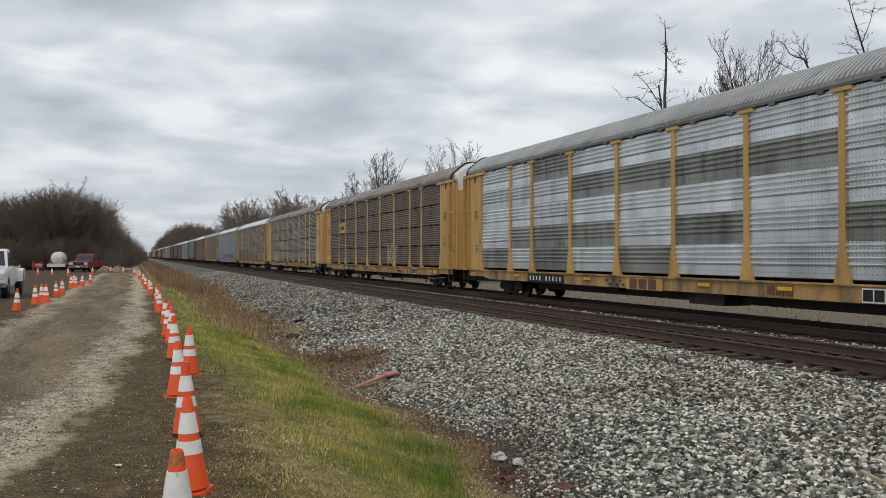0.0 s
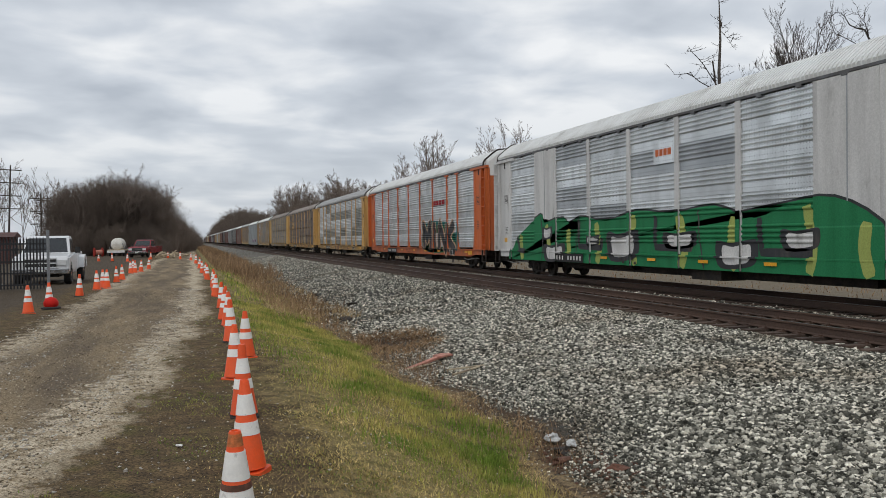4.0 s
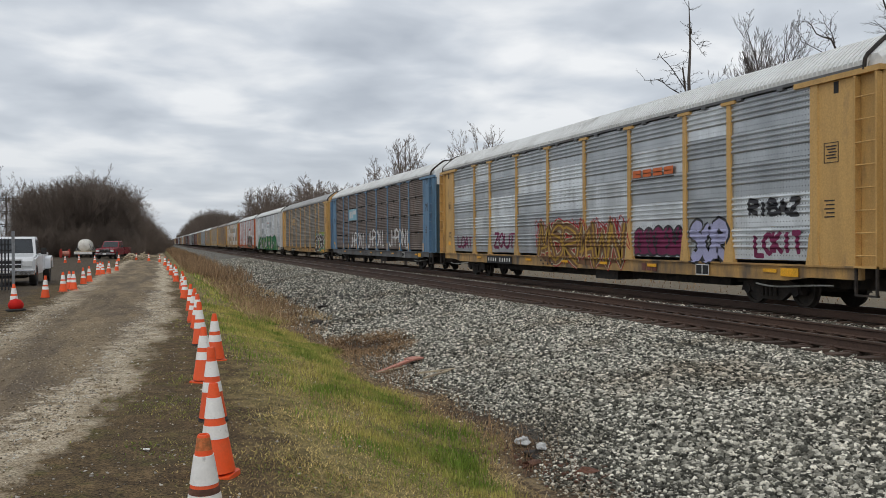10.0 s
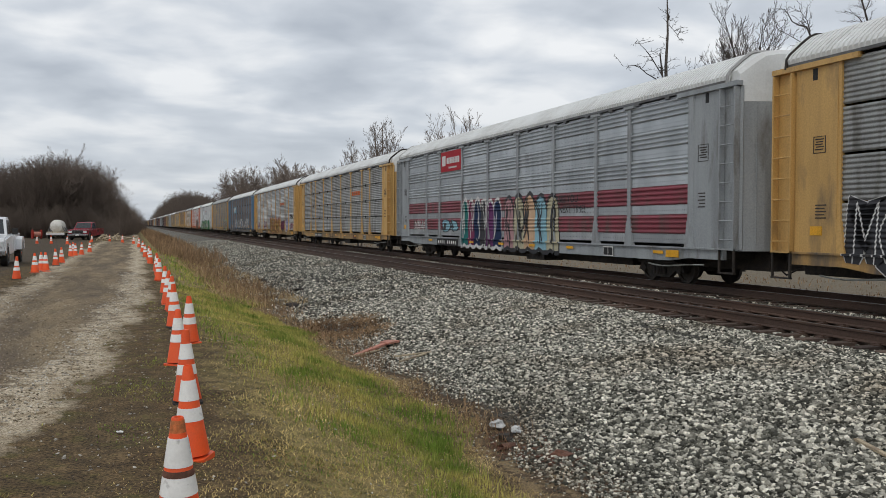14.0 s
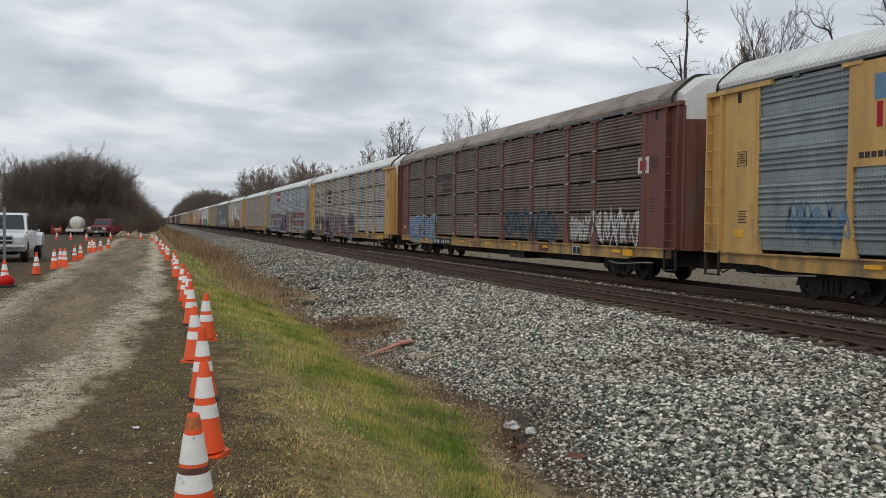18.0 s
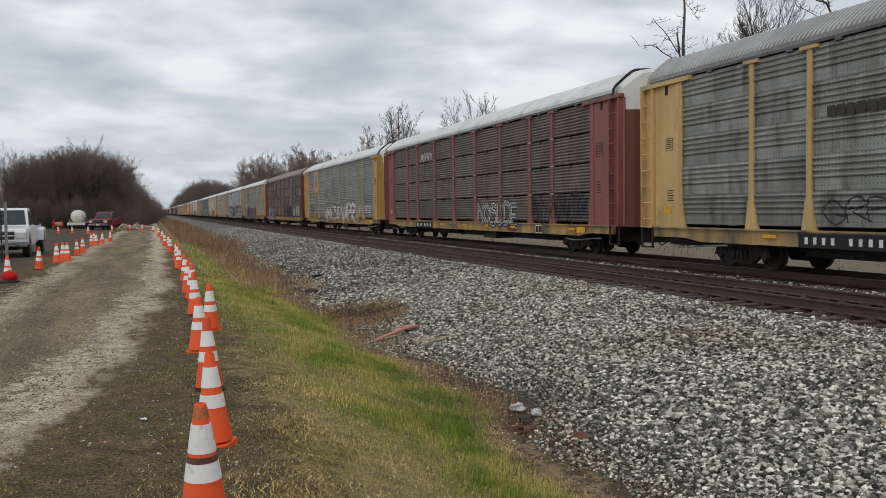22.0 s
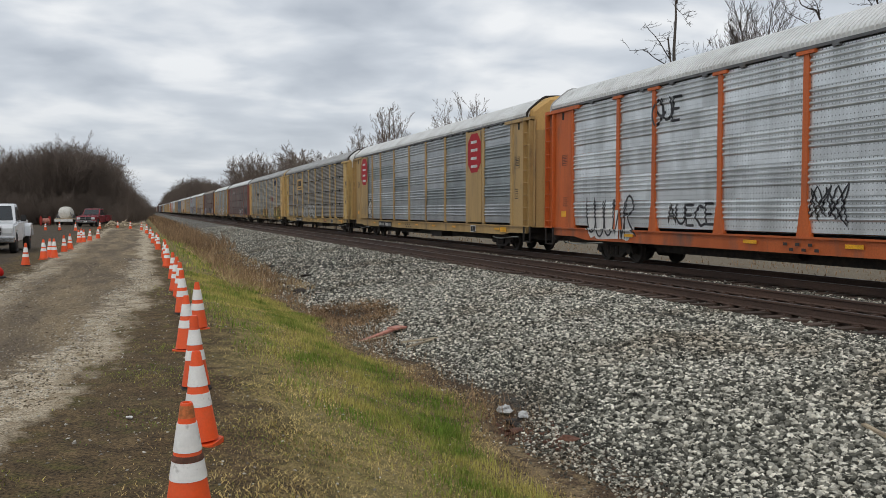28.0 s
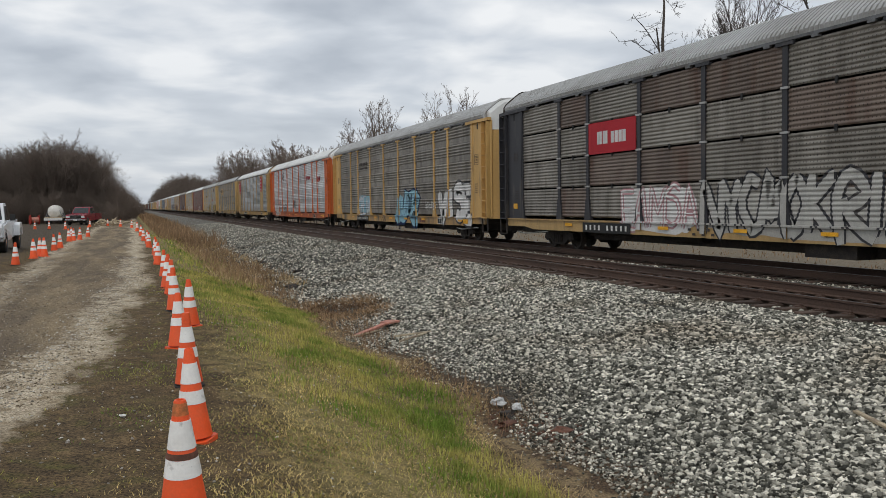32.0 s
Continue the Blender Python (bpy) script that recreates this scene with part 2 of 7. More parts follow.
M = {
    "yellow": car_paint("freight_yellow", (0.60, 0.365, 0.125), (0.58, 0.85)),
    "paleyellow": car_paint("pale_freight_yellow", (0.58, 0.395, 0.15)),
    "ochre": car_paint("faded_ochre", (0.64, 0.43, 0.18), (0.58, 0.85)),
    "orange": car_paint("freight_orange", (0.58, 0.13, 0.03), (0.6, 0.85)),
    "white": car_paint("weathered_white", (0.66, 0.65, 0.63), (0.6, 0.85)),
    "blue": car_paint("freight_blue", (0.13, 0.24, 0.36)),
    "tealdoor": car_paint("dark_teal", (0.03, 0.065, 0.085)),
    "grey": car_paint("freight_grey", (0.34, 0.36, 0.37)),
    "brown": car_paint("freight_brown", (0.17, 0.06, 0.045)),
    "pink": car_paint("faded_red", (0.29, 0.10, 0.085)),
    "black": car_paint("freight_black", (0.03, 0.03, 0.035)),
    "tan": car_paint("weathered_tan", (0.46, 0.30, 0.12)),
    "yellow_sill": car_paint("grimy_yellow_sill", (0.53, 0.31, 0.10), (0.42, 0.70)),
    "paleyellow_sill": car_paint("grimy_pale_sill", (0.54, 0.36, 0.13), (0.42, 0.70)),
    "ochre_sill": car_paint("grimy_ochre_sill", (0.46, 0.30, 0.12), (0.40, 0.68)),
    "orange_sill": car_paint("grimy_orange_sill", (0.52, 0.12, 0.03), (0.48, 0.78)),
    "silver": panel_steel("bright_galvanised", (0.73, 0.76, 0.77), (0.48, 0.50, 0.505), 0.32, 0.68, dirt_at=(0.66, 0.95)),
    "dull": panel_steel("dull_galvanised", (0.33, 0.335, 0.305), (0.215, 0.22, 0.20), 0.42, 0.55),
    "galv": panel_steel("grey_galvanised", (0.47, 0.495, 0.51), (0.335, 0.355, 0.37), 0.36, 0.65, dirt_at=(0.64, 0.95)),
    "bluegrey": panel_steel("blue_grey_galvanised", (0.29, 0.325, 0.335), (0.21, 0.235, 0.24), 0.4, 0.5, dirt_at=(0.64, 0.95)),
    "drab": panel_steel("brown_grey_steel", (0.27, 0.25, 0.215), (0.165, 0.148, 0.125), 0.5, 0.35),
    "rusty": panel_steel("brown_weathered_steel", (0.18, 0.14, 0.114), (0.108, 0.082, 0.067), 0.55, 0.25, dirt=(0.11, 0.06, 0.04)),
    "maroon": panel_steel("maroon_band", (0.25, 0.05, 0.07), (0.2, 0.05, 0.06), 0.5, 0.1),
    "slate": panel_steel("slate_corrugated", (0.36, 0.365, 0.355), (0.235, 0.235, 0.225), 0.45, 0.45, dots=False),
    "roof_grey": mat("galvanised_roof", (0.43, 0.43, 0.42), (0.33, 0.325, 0.31), 0.5, 0.3, 0.7, (1, 1, 1), 0.4, 0.65, 0.0, 20, 0.05, dirt=GRIME, dirt_at=(0.62, 0.9)),
    "roof_white": mat("pale_roof", (0.74, 0.75, 0.735), (0.63, 0.63, 0.61), 0.6, 0.0, 0.7, (1, 1, 1), 0.4, 0.65, 0.0, 20, 0.05, dirt=(0.22, 0.2, 0.17), dirt_at=(0.6, 0.9)),
    "roof_brown": mat("brown_roof", (0.35, 0.31, 0.275), (0.24, 0.20, 0.17), 0.7, 0.0, 0.7, (1, 1, 1), 0.4, 0.65, 0.05, 20, 0.1, dirt=GRIME),
    "iron": mat("grimy_iron", (0.022, 0.019, 0.017), (0.045, 0.034, 0.026), 0.8, 0.0, 6, bump=0.3, fine=50),
    "wheel": mat("dusty_wheel_steel", (0.055, 0.044, 0.036), (0.03, 0.026, 0.022), 0.7, 0.2, 5),
    "inside": mat("dark_interior_steel", (0.03, 0.03, 0.03), rough=0.9, bump=0),
    "plate": mat("black_number_board", (0.015, 0.015, 0.015), rough=0.6, bump=0),
    "stencil": mat("white_stencil", (0.75, 0.74, 0.70), rough=0.6, bump=0),
    "ink": mat("dark_stencil", (0.05, 0.04, 0.035), rough=0.7, bump=0),
    "reflector": mat("yellow_reflector", (0.85, 0.42, 0.02), rough=0.35, bump=0),
    "rail": mat("rusty_rail_steel", (0.065, 0.04, 0.03), (0.10, 0.058, 0.04), 0.75, 0.1, 1.5, (1, 0.2, 1), bump=0.25, fine=35),
    "flange": mat("dark_galvanised_flange", (0.16, 0.165, 0.17), (0.10, 0.10, 0.10), 0.6, 0.3, 2, bump=0.05, dirt=GRIME),
    "railtop": mat("polished_railhead", (0.14, 0.125, 0.12), (0.10, 0.085, 0.08), 0.4, 0.5, 2.5, (1, 0.05, 1), bump=0),
    "tie": mat("weathered_sleeper", (0.115, 0.078, 0.058), (0.06, 0.042, 0.034), 0.9, 0.0, 3, (0.15, 1, 1), bump=0.5, fine=30, rand=0.3),
    "grass": mat("spring_grass", (0.155, 0.235, 0.034), (0.48, 0.42, 0.125), 0.7, 0.0, 1.1, lo=0.40, hi=0.58, bump=0, grain=0, island=0.35, objco=False, spec=0.25),
    "drygrass": mat("dry_grass", (0.70, 0.545, 0.23), (0.36, 0.26, 0.105), 0.85, 0.0, 0.8, bump=0, grain=0, island=0.4, objco=False, spec=0.2),
    "weed": mat("brown_weed_stalks", (0.37, 0.245, 0.14), (0.18, 0.112, 0.066), 0.9, 0.0, 0.5, bump=0, grain=0, island=0.4, objco=False, spec=0.15),
    "straw": mat("pale_straw", (0.50, 0.37, 0.20), (0.28, 0.19, 0.10), 0.85, 0.0, 0.9, bump=0, grain=0, island=0.4, objco=False, spec=0.2),
    "litter": mat("dead_leaf_litter", (0.17, 0.115, 0.065), (0.075, 0.052, 0.034), 0.9, 0.0, 0.8, bump=0, grain=0, island=0.5, objco=False, spec=0.15),
    "bark": mat("grey_bark", (0.105, 0.09, 0.078), (0.06, 0.05, 0.045), 0.95, 0.0, 2, (1, 1, 0.3), bump=0.4, fine=20),
    "twig": mat("winter_twigs", (0.19, 0.15, 0.122), (0.13, 0.10, 0.082), 0.95, 0.0, 0.2, bump=0, grain=0, objco=False),
    "thicket": mat("dark_thicket_twigs", (0.155, 0.12, 0.096), (0.10, 0.078, 0.064), 0.95, 0.0, 0.2, bump=0, grain=0, objco=False),
    "cone": mat("orange_cone_plastic", (0.86, 0.095, 0.015), (0.78, 0.11, 0.03), 0.5, 0.0, 5, bump=0.03, grain=0.05, dirt=(0.25, 0.07, 0.03), dirt_at=(0.66, 0.85), dirt_scale=6, rand=0.1),
    "worn": mat("worn_cone_plastic", (0.70, 0.17, 0.045), (0.36, 0.15, 0.06), 0.7, 0.0, 9, bump=0.05),
    "collar": mat("white_reflective_collar", (0.90, 0.885, 0.85), (0.82, 0.80, 0.765), 0.45, 0.0, 8, bump=0.02, grain=0.04, dirt=(0.35, 0.33, 0.3), dirt_at=(0.60, 0.76), dirt_scale=12),
    "rubber": mat("black_rubber", (0.035, 0.034, 0.033), rough=0.8, bump=0.1),
    "truck_white": mat("white_car_paint", (0.72, 0.73, 0.74), (0.68, 0.69, 0.70), 0.25, 0.0, 2, bump=0, grain=0.02, dirt=(0.3, 0.27, 0.23), dirt_at=(0.62, 0.9)),
    "truck_red": mat("red_car_paint", (0.24, 0.025, 0.035), (0.19, 0.02, 0.03), 0.25, 0.0, 2, bump=0, grain=0.02),
    "glass": mat("dark_vehicle_glass", (0.02, 0.024, 0.028), rough=0.08, bump=0, grain=0, spec=0.6),
    "chrome": mat("chrome", (0.55, 0.55, 0.55), rough=0.18, metal=0.9, bump=0, grain=0),
    "lamp": mat("headlamp_lens", (0.65, 0.66, 0.66), rough=0.15, bump=0, grain=0),
    "tank": mat("white_tank", (0.74, 0.72, 0.66), (0.60, 0.57, 0.50), 0.45, 0.0, 3, bump=0, grain=0.05),
    "fence": mat("black_fence_paint", (0.02, 0.02, 0.022), rough=0.5, bump=0.05),
    "post": mat("galvanised_post", (0.28, 0.29, 0.30), rough=0.5, metal=0.4, bump=0.05),
    "wood": mat("bleached_wood", (0.52, 0.43, 0.29), (0.25, 0.19, 0.13), 0.85, 0.0, 3, (1, 1, 6), bump=0.3),
    "redwood": mat("faded_red_board", (0.55, 0.24, 0.18), (0.40, 0.19, 0.14), 0.8, 0.0, 6, bump=0.2),
    "pale": mat("pale_rock", (0.55, 0.55, 0.54), (0.40, 0.40, 0.39), 0.85, 0.0, 6, bump=0.4, fine=25),
    "redclay": mat("red_brown_clod", (0.16, 0.075, 0.05), (0.10, 0.05, 0.035), 0.95, 0.0, 8, bump=0.5, fine=30),
    "shed": mat("dark_red_shed", (0.10, 0.04, 0.035), (0.07, 0.035, 0.03), 0.8, 0.0, 2, bump=0.1),
}


def paint(name, col):
    """A sprayed colour, made once."""
    if name not in M:
        M[name] = mat("sprayed_" + name, col, tuple(0.8 * c for c in col), 0.6, 0.0, 3, UPRIGHT, 0.45, 0.75, 0.0, 30, 0.12, spec=0.12)
    return M[name]


def ground_material():
    """Drive, verge, bank, ditch and ballast follow one another across the track; their borders wander."""
    m = bpy.data.materials.new("trackside_ground")
    m.use_nodes = True
    nt = m.node_tree
    N, K = nt.nodes, nt.links
    b = N["Principled BSDF"]
    b.inputs["Roughness"].default_value, b.inputs["Specular IOR Level"].default_value = 0.95, 0.2
    tc, sep = N.new("ShaderNodeTexCoord"), N.new("ShaderNodeSeparateXYZ")
    K.new(tc.outputs["Object"], sep.inputs[0])

    def tex(sc, detail=6, st=(1, 1, 1)):
        mp = N.new("ShaderNodeMapping"); mp.inputs["Scale"].default_value = st
        K.new(tc.outputs["Object"], mp.inputs["Vector"])
        n = N.new("ShaderNodeTexNoise")
        n.inputs["Scale"].default_value, n.inputs["Detail"].default_value, n.inputs["Roughness"].default_value = sc, detail, 0.65
        K.new(mp.outputs[0], n.inputs["Vector"])
        return n.outputs["Fac"]

    def rng(v, a, c, p=0.0, q=1.0):
        r = N.new("ShaderNodeMapRange")
        for k, x in zip(("From Min", "From Max", "To Min", "To Max"), (a, c, p, q)):
            r.inputs[k].default_value = x
        K.new(v, r.inputs["Value"])
        return r.outputs[0]

    def mix(f, a, c):
        x = N.new("ShaderNodeMix"); x.data_type = "RGBA"
        for s, v in ((0, f), (6, a), (7, c)):
            if hasattr(v, "default_value"):
                K.new(v, x.inputs[s])
            else:
                x.inputs[s].default_value = v if s == 0 else (*v, 1)
        return x.outputs[2]

    def op(kind, a, c):
        x = N.new("ShaderNodeMath"); x.operation = kind
        for s, v in ((0, a), (1, c)):
            if hasattr(v, "default_value"):
                K.new(v, x.inputs[s])
            else:
                x.inputs[s].default_value = v
        return x.outputs[0]

    fine, mid, wide = tex(45, 3), tex(4.5), tex(0.55, 4, (1, 0.45, 1))
    wander = op("ADD", sep.outputs["X"], op("ADD", rng(mid, 0.25, 0.75, -0.35, 0.35), rng(wide, 0.25, 0.75, -0.5, 0.5)))
    # the drive's near edge bends away towards the camera's end
    bend = op("MULTIPLY", op("EXPONENT", op("MULTIPLY", op("ADD", sep.outputs["Y"], -8.0), -1 / 9.0), 0.0), 1.6)
    edge = op("ADD", wander, bend)
    speck = rng(fine, 0.38, 0.62)
    drive = mix(speck, (0.156, 0.113, 0.064), (0.385, 0.300, 0.190))
    ruts = tex(1.1, 4, (1, 0.16, 1))
    worn = mix(rng(ruts, 0.42, 0.62), mix(speck, (0.085, 0.064, 0.042), (0.20, 0.155, 0.108)), drive)
    crushed = mix(rng(mid, 0.36, 0.56), drive, mix(speck, (0.27, 0.215, 0.145), (0.76, 0.66, 0.50)))
    soil = mix(speck, (0.026, 0.018, 0.010), (0.14, 0.096, 0.05))
    # first turf tone is darkened to paint in the shade under the grass blades
    turf = mix(rng(mid, 0.38, 0.62), mix(speck, (0.09, 0.078, 0.026), (0.23, 0.19, 0.068)), mix(speck, (0.16, 0.12, 0.05), (0.42, 0.325, 0.145)))
    mossy = mix(rng(tex(2.1, 5), 0.5, 0.62), mix(speck, (0.065, 0.045, 0.022), (0.235, 0.16, 0.08)), mix(speck, (0.055, 0.052, 0.016), (0.16, 0.135, 0.045)))
    verge = mix(rng(mid, 0.42, 0.62), soil, mossy)
    thatch = mix(rng(mid, 0.45, 0.6), mix(speck, (0.14, 0.10, 0.055), (0.32, 0.235, 0.13)), mix(speck, (0.035, 0.024, 0.016), (0.13, 0.088, 0.055)))
    # bed made near black: the shade between the loose stones, put into its colour
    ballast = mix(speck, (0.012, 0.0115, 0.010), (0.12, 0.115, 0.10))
    # farther off, a paler mottled tone takes over
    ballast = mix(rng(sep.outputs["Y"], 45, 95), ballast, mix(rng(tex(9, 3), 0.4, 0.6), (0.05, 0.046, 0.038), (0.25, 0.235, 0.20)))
    lot = mix(speck, (0.045, 0.034, 0.023), (0.115, 0.088, 0.06))
    field = mix(rng(mid, 0.35, 0.65), (0.21, 0.175, 0.125), (0.14, 0.115, 0.08))
    # from west to east
    c = mix(rng(wander, -4.7, -4.2), lot, verge)
    c = mix(rng(wander, -3.3, -2.9), c, crushed)
    c = mix(rng(wander, -2.9, -2.3), c, worn)
    c = mix(rng(edge, -0.22, 0.08), c, crushed)
    c = mix(rng(edge, 0.45, 0.75), c, verge)
    c = mix(rng(wander, 0.75, 1.4), c, turf)
    c = mix(rng(wander, 3.0, 3.4), c, thatch)
    c = mix(rng(wander, 3.75, 4.0), c, mix(speck, (0.03, 0.02, 0.013), (0.15, 0.10, 0.062)))
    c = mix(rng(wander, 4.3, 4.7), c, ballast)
    c = mix(rng(wander, 19.3, 19.9), c, field)
    K.new(c, b.inputs["Base Color"])
    bp = N.new("ShaderNodeBump")
    bp.inputs["Strength"].default_value, bp.inputs["Distance"].default_value = 0.7, 0.03
    K.new(op("ADD", fine, mid), bp.inputs["Height"]); K.new(bp.outputs[0], b.inputs["Normal"])
    return m


M["ground"] = ground_material()


def stone_material(name, tones):
    """Every stone takes its own tone; dust and mottling on top."""
    m = mat(name, (1, 1, 1), (0.7, 0.69, 0.67), 0.9, 0.0, 22, bump=0.25, fine=90, grain=0.2, objco=False, spec=0.25,
            dirt=(0.5, 0.43, 0.36), dirt_at=(0.5, 0.72), dirt_scale=0.4)
    N, K = m.node_tree.nodes, m.node_tree.links
    b = N["Principled BSDF"]
    old = b.inputs["Base Color"].links[0].from_socket
    geo, ramp = N.new("ShaderNodeNewGeometry"), N.new("ShaderNodeValToRGB")
    e = ramp.color_ramp.elements
    e[0].position, e[0].color = tones[0][0], (*tones[0][1], 1)
    e[1].position, e[1].color = tones[-1][0], (*tones[-1][1], 1)
    for p, c in tones[1:-1]:
        e.new(p).color = (*c, 1)
    K.new(geo.outputs["Random Per Island"], ramp.inputs[0])
    x = N.new("ShaderNodeMix"); x.data_type = "RGBA"; x.blend_type = "MULTIPLY"
    x.inputs[0].default_value = 1.0
    K.new(ramp.outputs[0], x.inputs[6]); K.new(old, x.inputs[7]); K.new(x.outputs[2], b.inputs["Base Color"])
    return m


M["stone"] = stone_material("ballast_stone", [(0, (0.028, 0.0275, 0.022)), (0.26, (0.106, 0.104, 0.085)), (0.57, (0.30, 0.289, 0.241)), (0.83, (0.71, 0.675, 0.575)), (1, (1.12, 1.06, 0.92))])
M["grit"] = stone_material("drive_grit", [(0, (0.10, 0.074, 0.047)), (0.5, (0.25, 0.196, 0.128)), (1, (0.64, 0.54, 0.39))])
M["gravel"] = stone_material("pale_gravel", [(0, (0.2, 0.18, 0.15)), (0.4, (0.42, 0.39, 0.34)), (1, (0.8, 0.77, 0.70))])


# ---- shape helpers: a shape is a pair (points, faces) ----
def box(x0, x1, y0, y1, z0, z1):
    v = [(x, y, z) for z in (z0, z1) for y in (y0, y1) for x in (x0, x1)]
    return v, [(0, 2, 3, 1), (4, 5, 7, 6), (0, 1, 5, 4), (2, 6, 7, 3), (0, 4, 6, 2), (1, 3, 7, 5)]


def join(*shapes):
    v, f = [], []
    for pv, pf in shapes:
        n = len(v)
        v += list(pv)
        f += [tuple(i + n for i in q) for q in pf]
    return v, f


def moved(shape, dx=0, dy=0, dz=0, m=None):
    v, f = shape
    if m is not None:
        return [tuple(m @ Vector(p)) for p in v], f
    return [(x + dx, y + dy, z + dz) for x, y, z in v], f


def prism(outline, axis, a, b):
    """A closed outline of two coordinates, drawn out from a to b along the axis."""
    def at(p, q, w):
        return {"x": (w, p, q), "y": (p, w, q), "z": (p, q, w)}[axis]
    n = len(outline)
    v = [at(p, q, a) for p, q in outline] + [at(p, q, b) for p, q in outline]
    f = [(i, (i + 1) % n, (i + 1) % n + n, i + n) for i in range(n)]
    return v, f + [tuple(range(n))[::-1], tuple(range(n, 2 * n))]


def tube(p, q, r0, r1=None, n=8, caps=True):
    p, q = Vector(p), Vector(q)
    r1 = r0 if r1 is None else r1
    t = (q - p).normalized()
    s = t.cross(Vector((0.3, 0.2, 1.0)) if abs(t.z) < 0.9 else Vector((1, 0, 0))).normalized()
    u = t.cross(s)
    v = []
    for c, r in ((p, r0), (q, r1)):
        v += [tuple(c + r * (math.cos(2 * math.pi * i / n) * s + math.sin(2 * math.pi * i / n) * u)) for i in range(n)]
    f = [(i, (i + 1) % n, (i + 1) % n + n, i + n) for i in range(n)]
    return v, f + ([tuple(range(n))[::-1], tuple(range(n, 2 * n))] if caps else [])


def lathe(profile, n=20, axis="z"):
    """Turns (radius, height) pairs round an axis."""
    v, f = [], []
    for r, h in profile:
        for i in range(n):
            a = 2 * math.pi * i / n
            c, s = r * math.cos(a), r * math.sin(a)
            v.append((c, s, h) if axis == "z" else (h, c, s) if axis == "x" else (c, h, s))
    for k in range(len(profile) - 1):
        for i in range(n):
            j = (i + 1) % n
            f.append((k * n + i, k * n + j, (k + 1) * n + j, (k + 1) * n + i))
    return v, f + [tuple(range(n))[::-1], tuple(range((len(profile) - 1) * n, len(profile) * n))]


def pipe(path, r, n=6):
    """One round rod along a bent path."""
    P = [Vector(p) for p in path]
    v, f = [], []
    for i, p in enumerate(P):
        t = (P[min(i + 1, len(P) - 1)] - P[max(i - 1, 0)]).normalized()
        s = t.cross(Vector((0.05, 1, 0.03))).normalized()
        u = t.cross(s)
        v += [tuple(p + r * (math.cos(2 * math.pi * k / n) * s + math.sin(2 * math.pi * k / n) * u)) for k in range(n)]
    for i in range(len(P) - 1):
        f += [(i * n + k, i * n + (k + 1) % n, (i + 1) * n + (k + 1) % n, (i + 1) * n + k) for k in range(n)]
    return v, f + [tuple(range(n))[::-1], tuple(range((len(P) - 1) * n, len(P) * n))]


def smooth_line(pts, closed=False, steps=4):
    """A soft curve through the points of a line."""
    n = len(pts)
    out = []
    for i in range(n if closed else n - 1):
        p = [pts[(i + k) % n] if closed else pts[min(max(i + k, 0), n - 1)] for k in (-1, 0, 1, 2)]
        for s in range(steps):
            t = s / steps
            out.append(tuple(0.5 * (2 * p[1][a] + (p[2][a] - p[0][a]) * t + (2 * p[0][a] - 5 * p[1][a] + 4 * p[2][a] - p[3][a]) * t * t
                                    + (3 * p[1][a] - p[0][a] - 3 * p[2][a] + p[3][a]) * t ** 3) for a in range(2)))
    return out if closed else out + [pts[-1]]


def ribbon(line, width):
    """A flat painted stroke along a line of (y, z); it thins at both ends."""
    v, f, full = [], [], []
    for p, q in zip(line, line[1:]):
        full += [(p[0] + (q[0] - p[0]) * k, p[1] + (q[1] - p[1]) * k) for k in ((0, 0.12, 0.88) if len(line) < 8 else (0,))]
    line = full + [line[-1]]
    n = len(line)
    for i, p in enumerate(line):
        a, b = line[max(i - 1, 0)], line[min(i + 1, n - 1)]
        d = math.hypot(b[0] - a[0], b[1] - a[1]) or 1e-6
        w = width / 2 * (0.7 if i in (0, n - 1) else 1.0)
        ny, nz = -(b[1] - a[1]) / d * w, (b[0] - a[0]) / d * w
        v += [(p[0] + ny, p[1] + nz), (p[0] - ny, p[1] - nz)]
    return v, [(2 * i, 2 * i + 1, 2 * i + 3, 2 * i + 2) for i in range(n - 1)]


def mesh(name, shape, smooth=False, bevel=0.0):
    me = bpy.data.meshes.new(name)
    me.from_pydata(shape[0], [], shape[1])
    bm = bmesh.new()
    bm.from_mesh(me)
    bmesh.ops.recalc_face_normals(bm, faces=bm.faces)
    if bevel:
        bmesh.ops.bevel(bm, geom=[e for e in bm.edges if len(e.link_faces) == 2 and e.calc_face_angle() > 0.6],
                        offset=bevel, segments=2, affect="EDGES", profile=0.6)
    bm.to_mesh(me)
    bm.free()
    if smooth:
        me.shade_smooth()
        me.set_sharp_from_angle(angle=radians(38))
    return me


MESHES = {}


def shared(key, make, smooth=False, bevel=0.0):
    if key not in MESHES:
        MESHES[key] = mesh(key, make(), smooth, bevel)
        MESHES[key].materials.append(None)
    return MESHES[key]


def part(name, data, material, parent, at=(0, 0, 0), label="", turn=None):
    """One mesh object under a thing or a part; the mesh may be shared, the material is its own."""
    if isinstance(data, tuple):
        data = mesh(name, data)
        data.materials.append(None)
    ob = new(name, data)
    ob.material_slots[0].link = "OBJECT"
    ob.material_slots[0].material = material
    ob.parent = parent
    ob.location = at
    if turn:
        ob.rotation_euler = [radians(a) for a in turn]
    if label:
        ob["label"] = label
    return ob


def thing(name, label, category, group="", at=(0, 0, 0), rz=0.0):
    ob = new(name)
    ob.empty_display_size = 0.2
    ob.matrix_basis = pose(*at, 0, 0, rz)
    return tagged(ob, label, category, group)


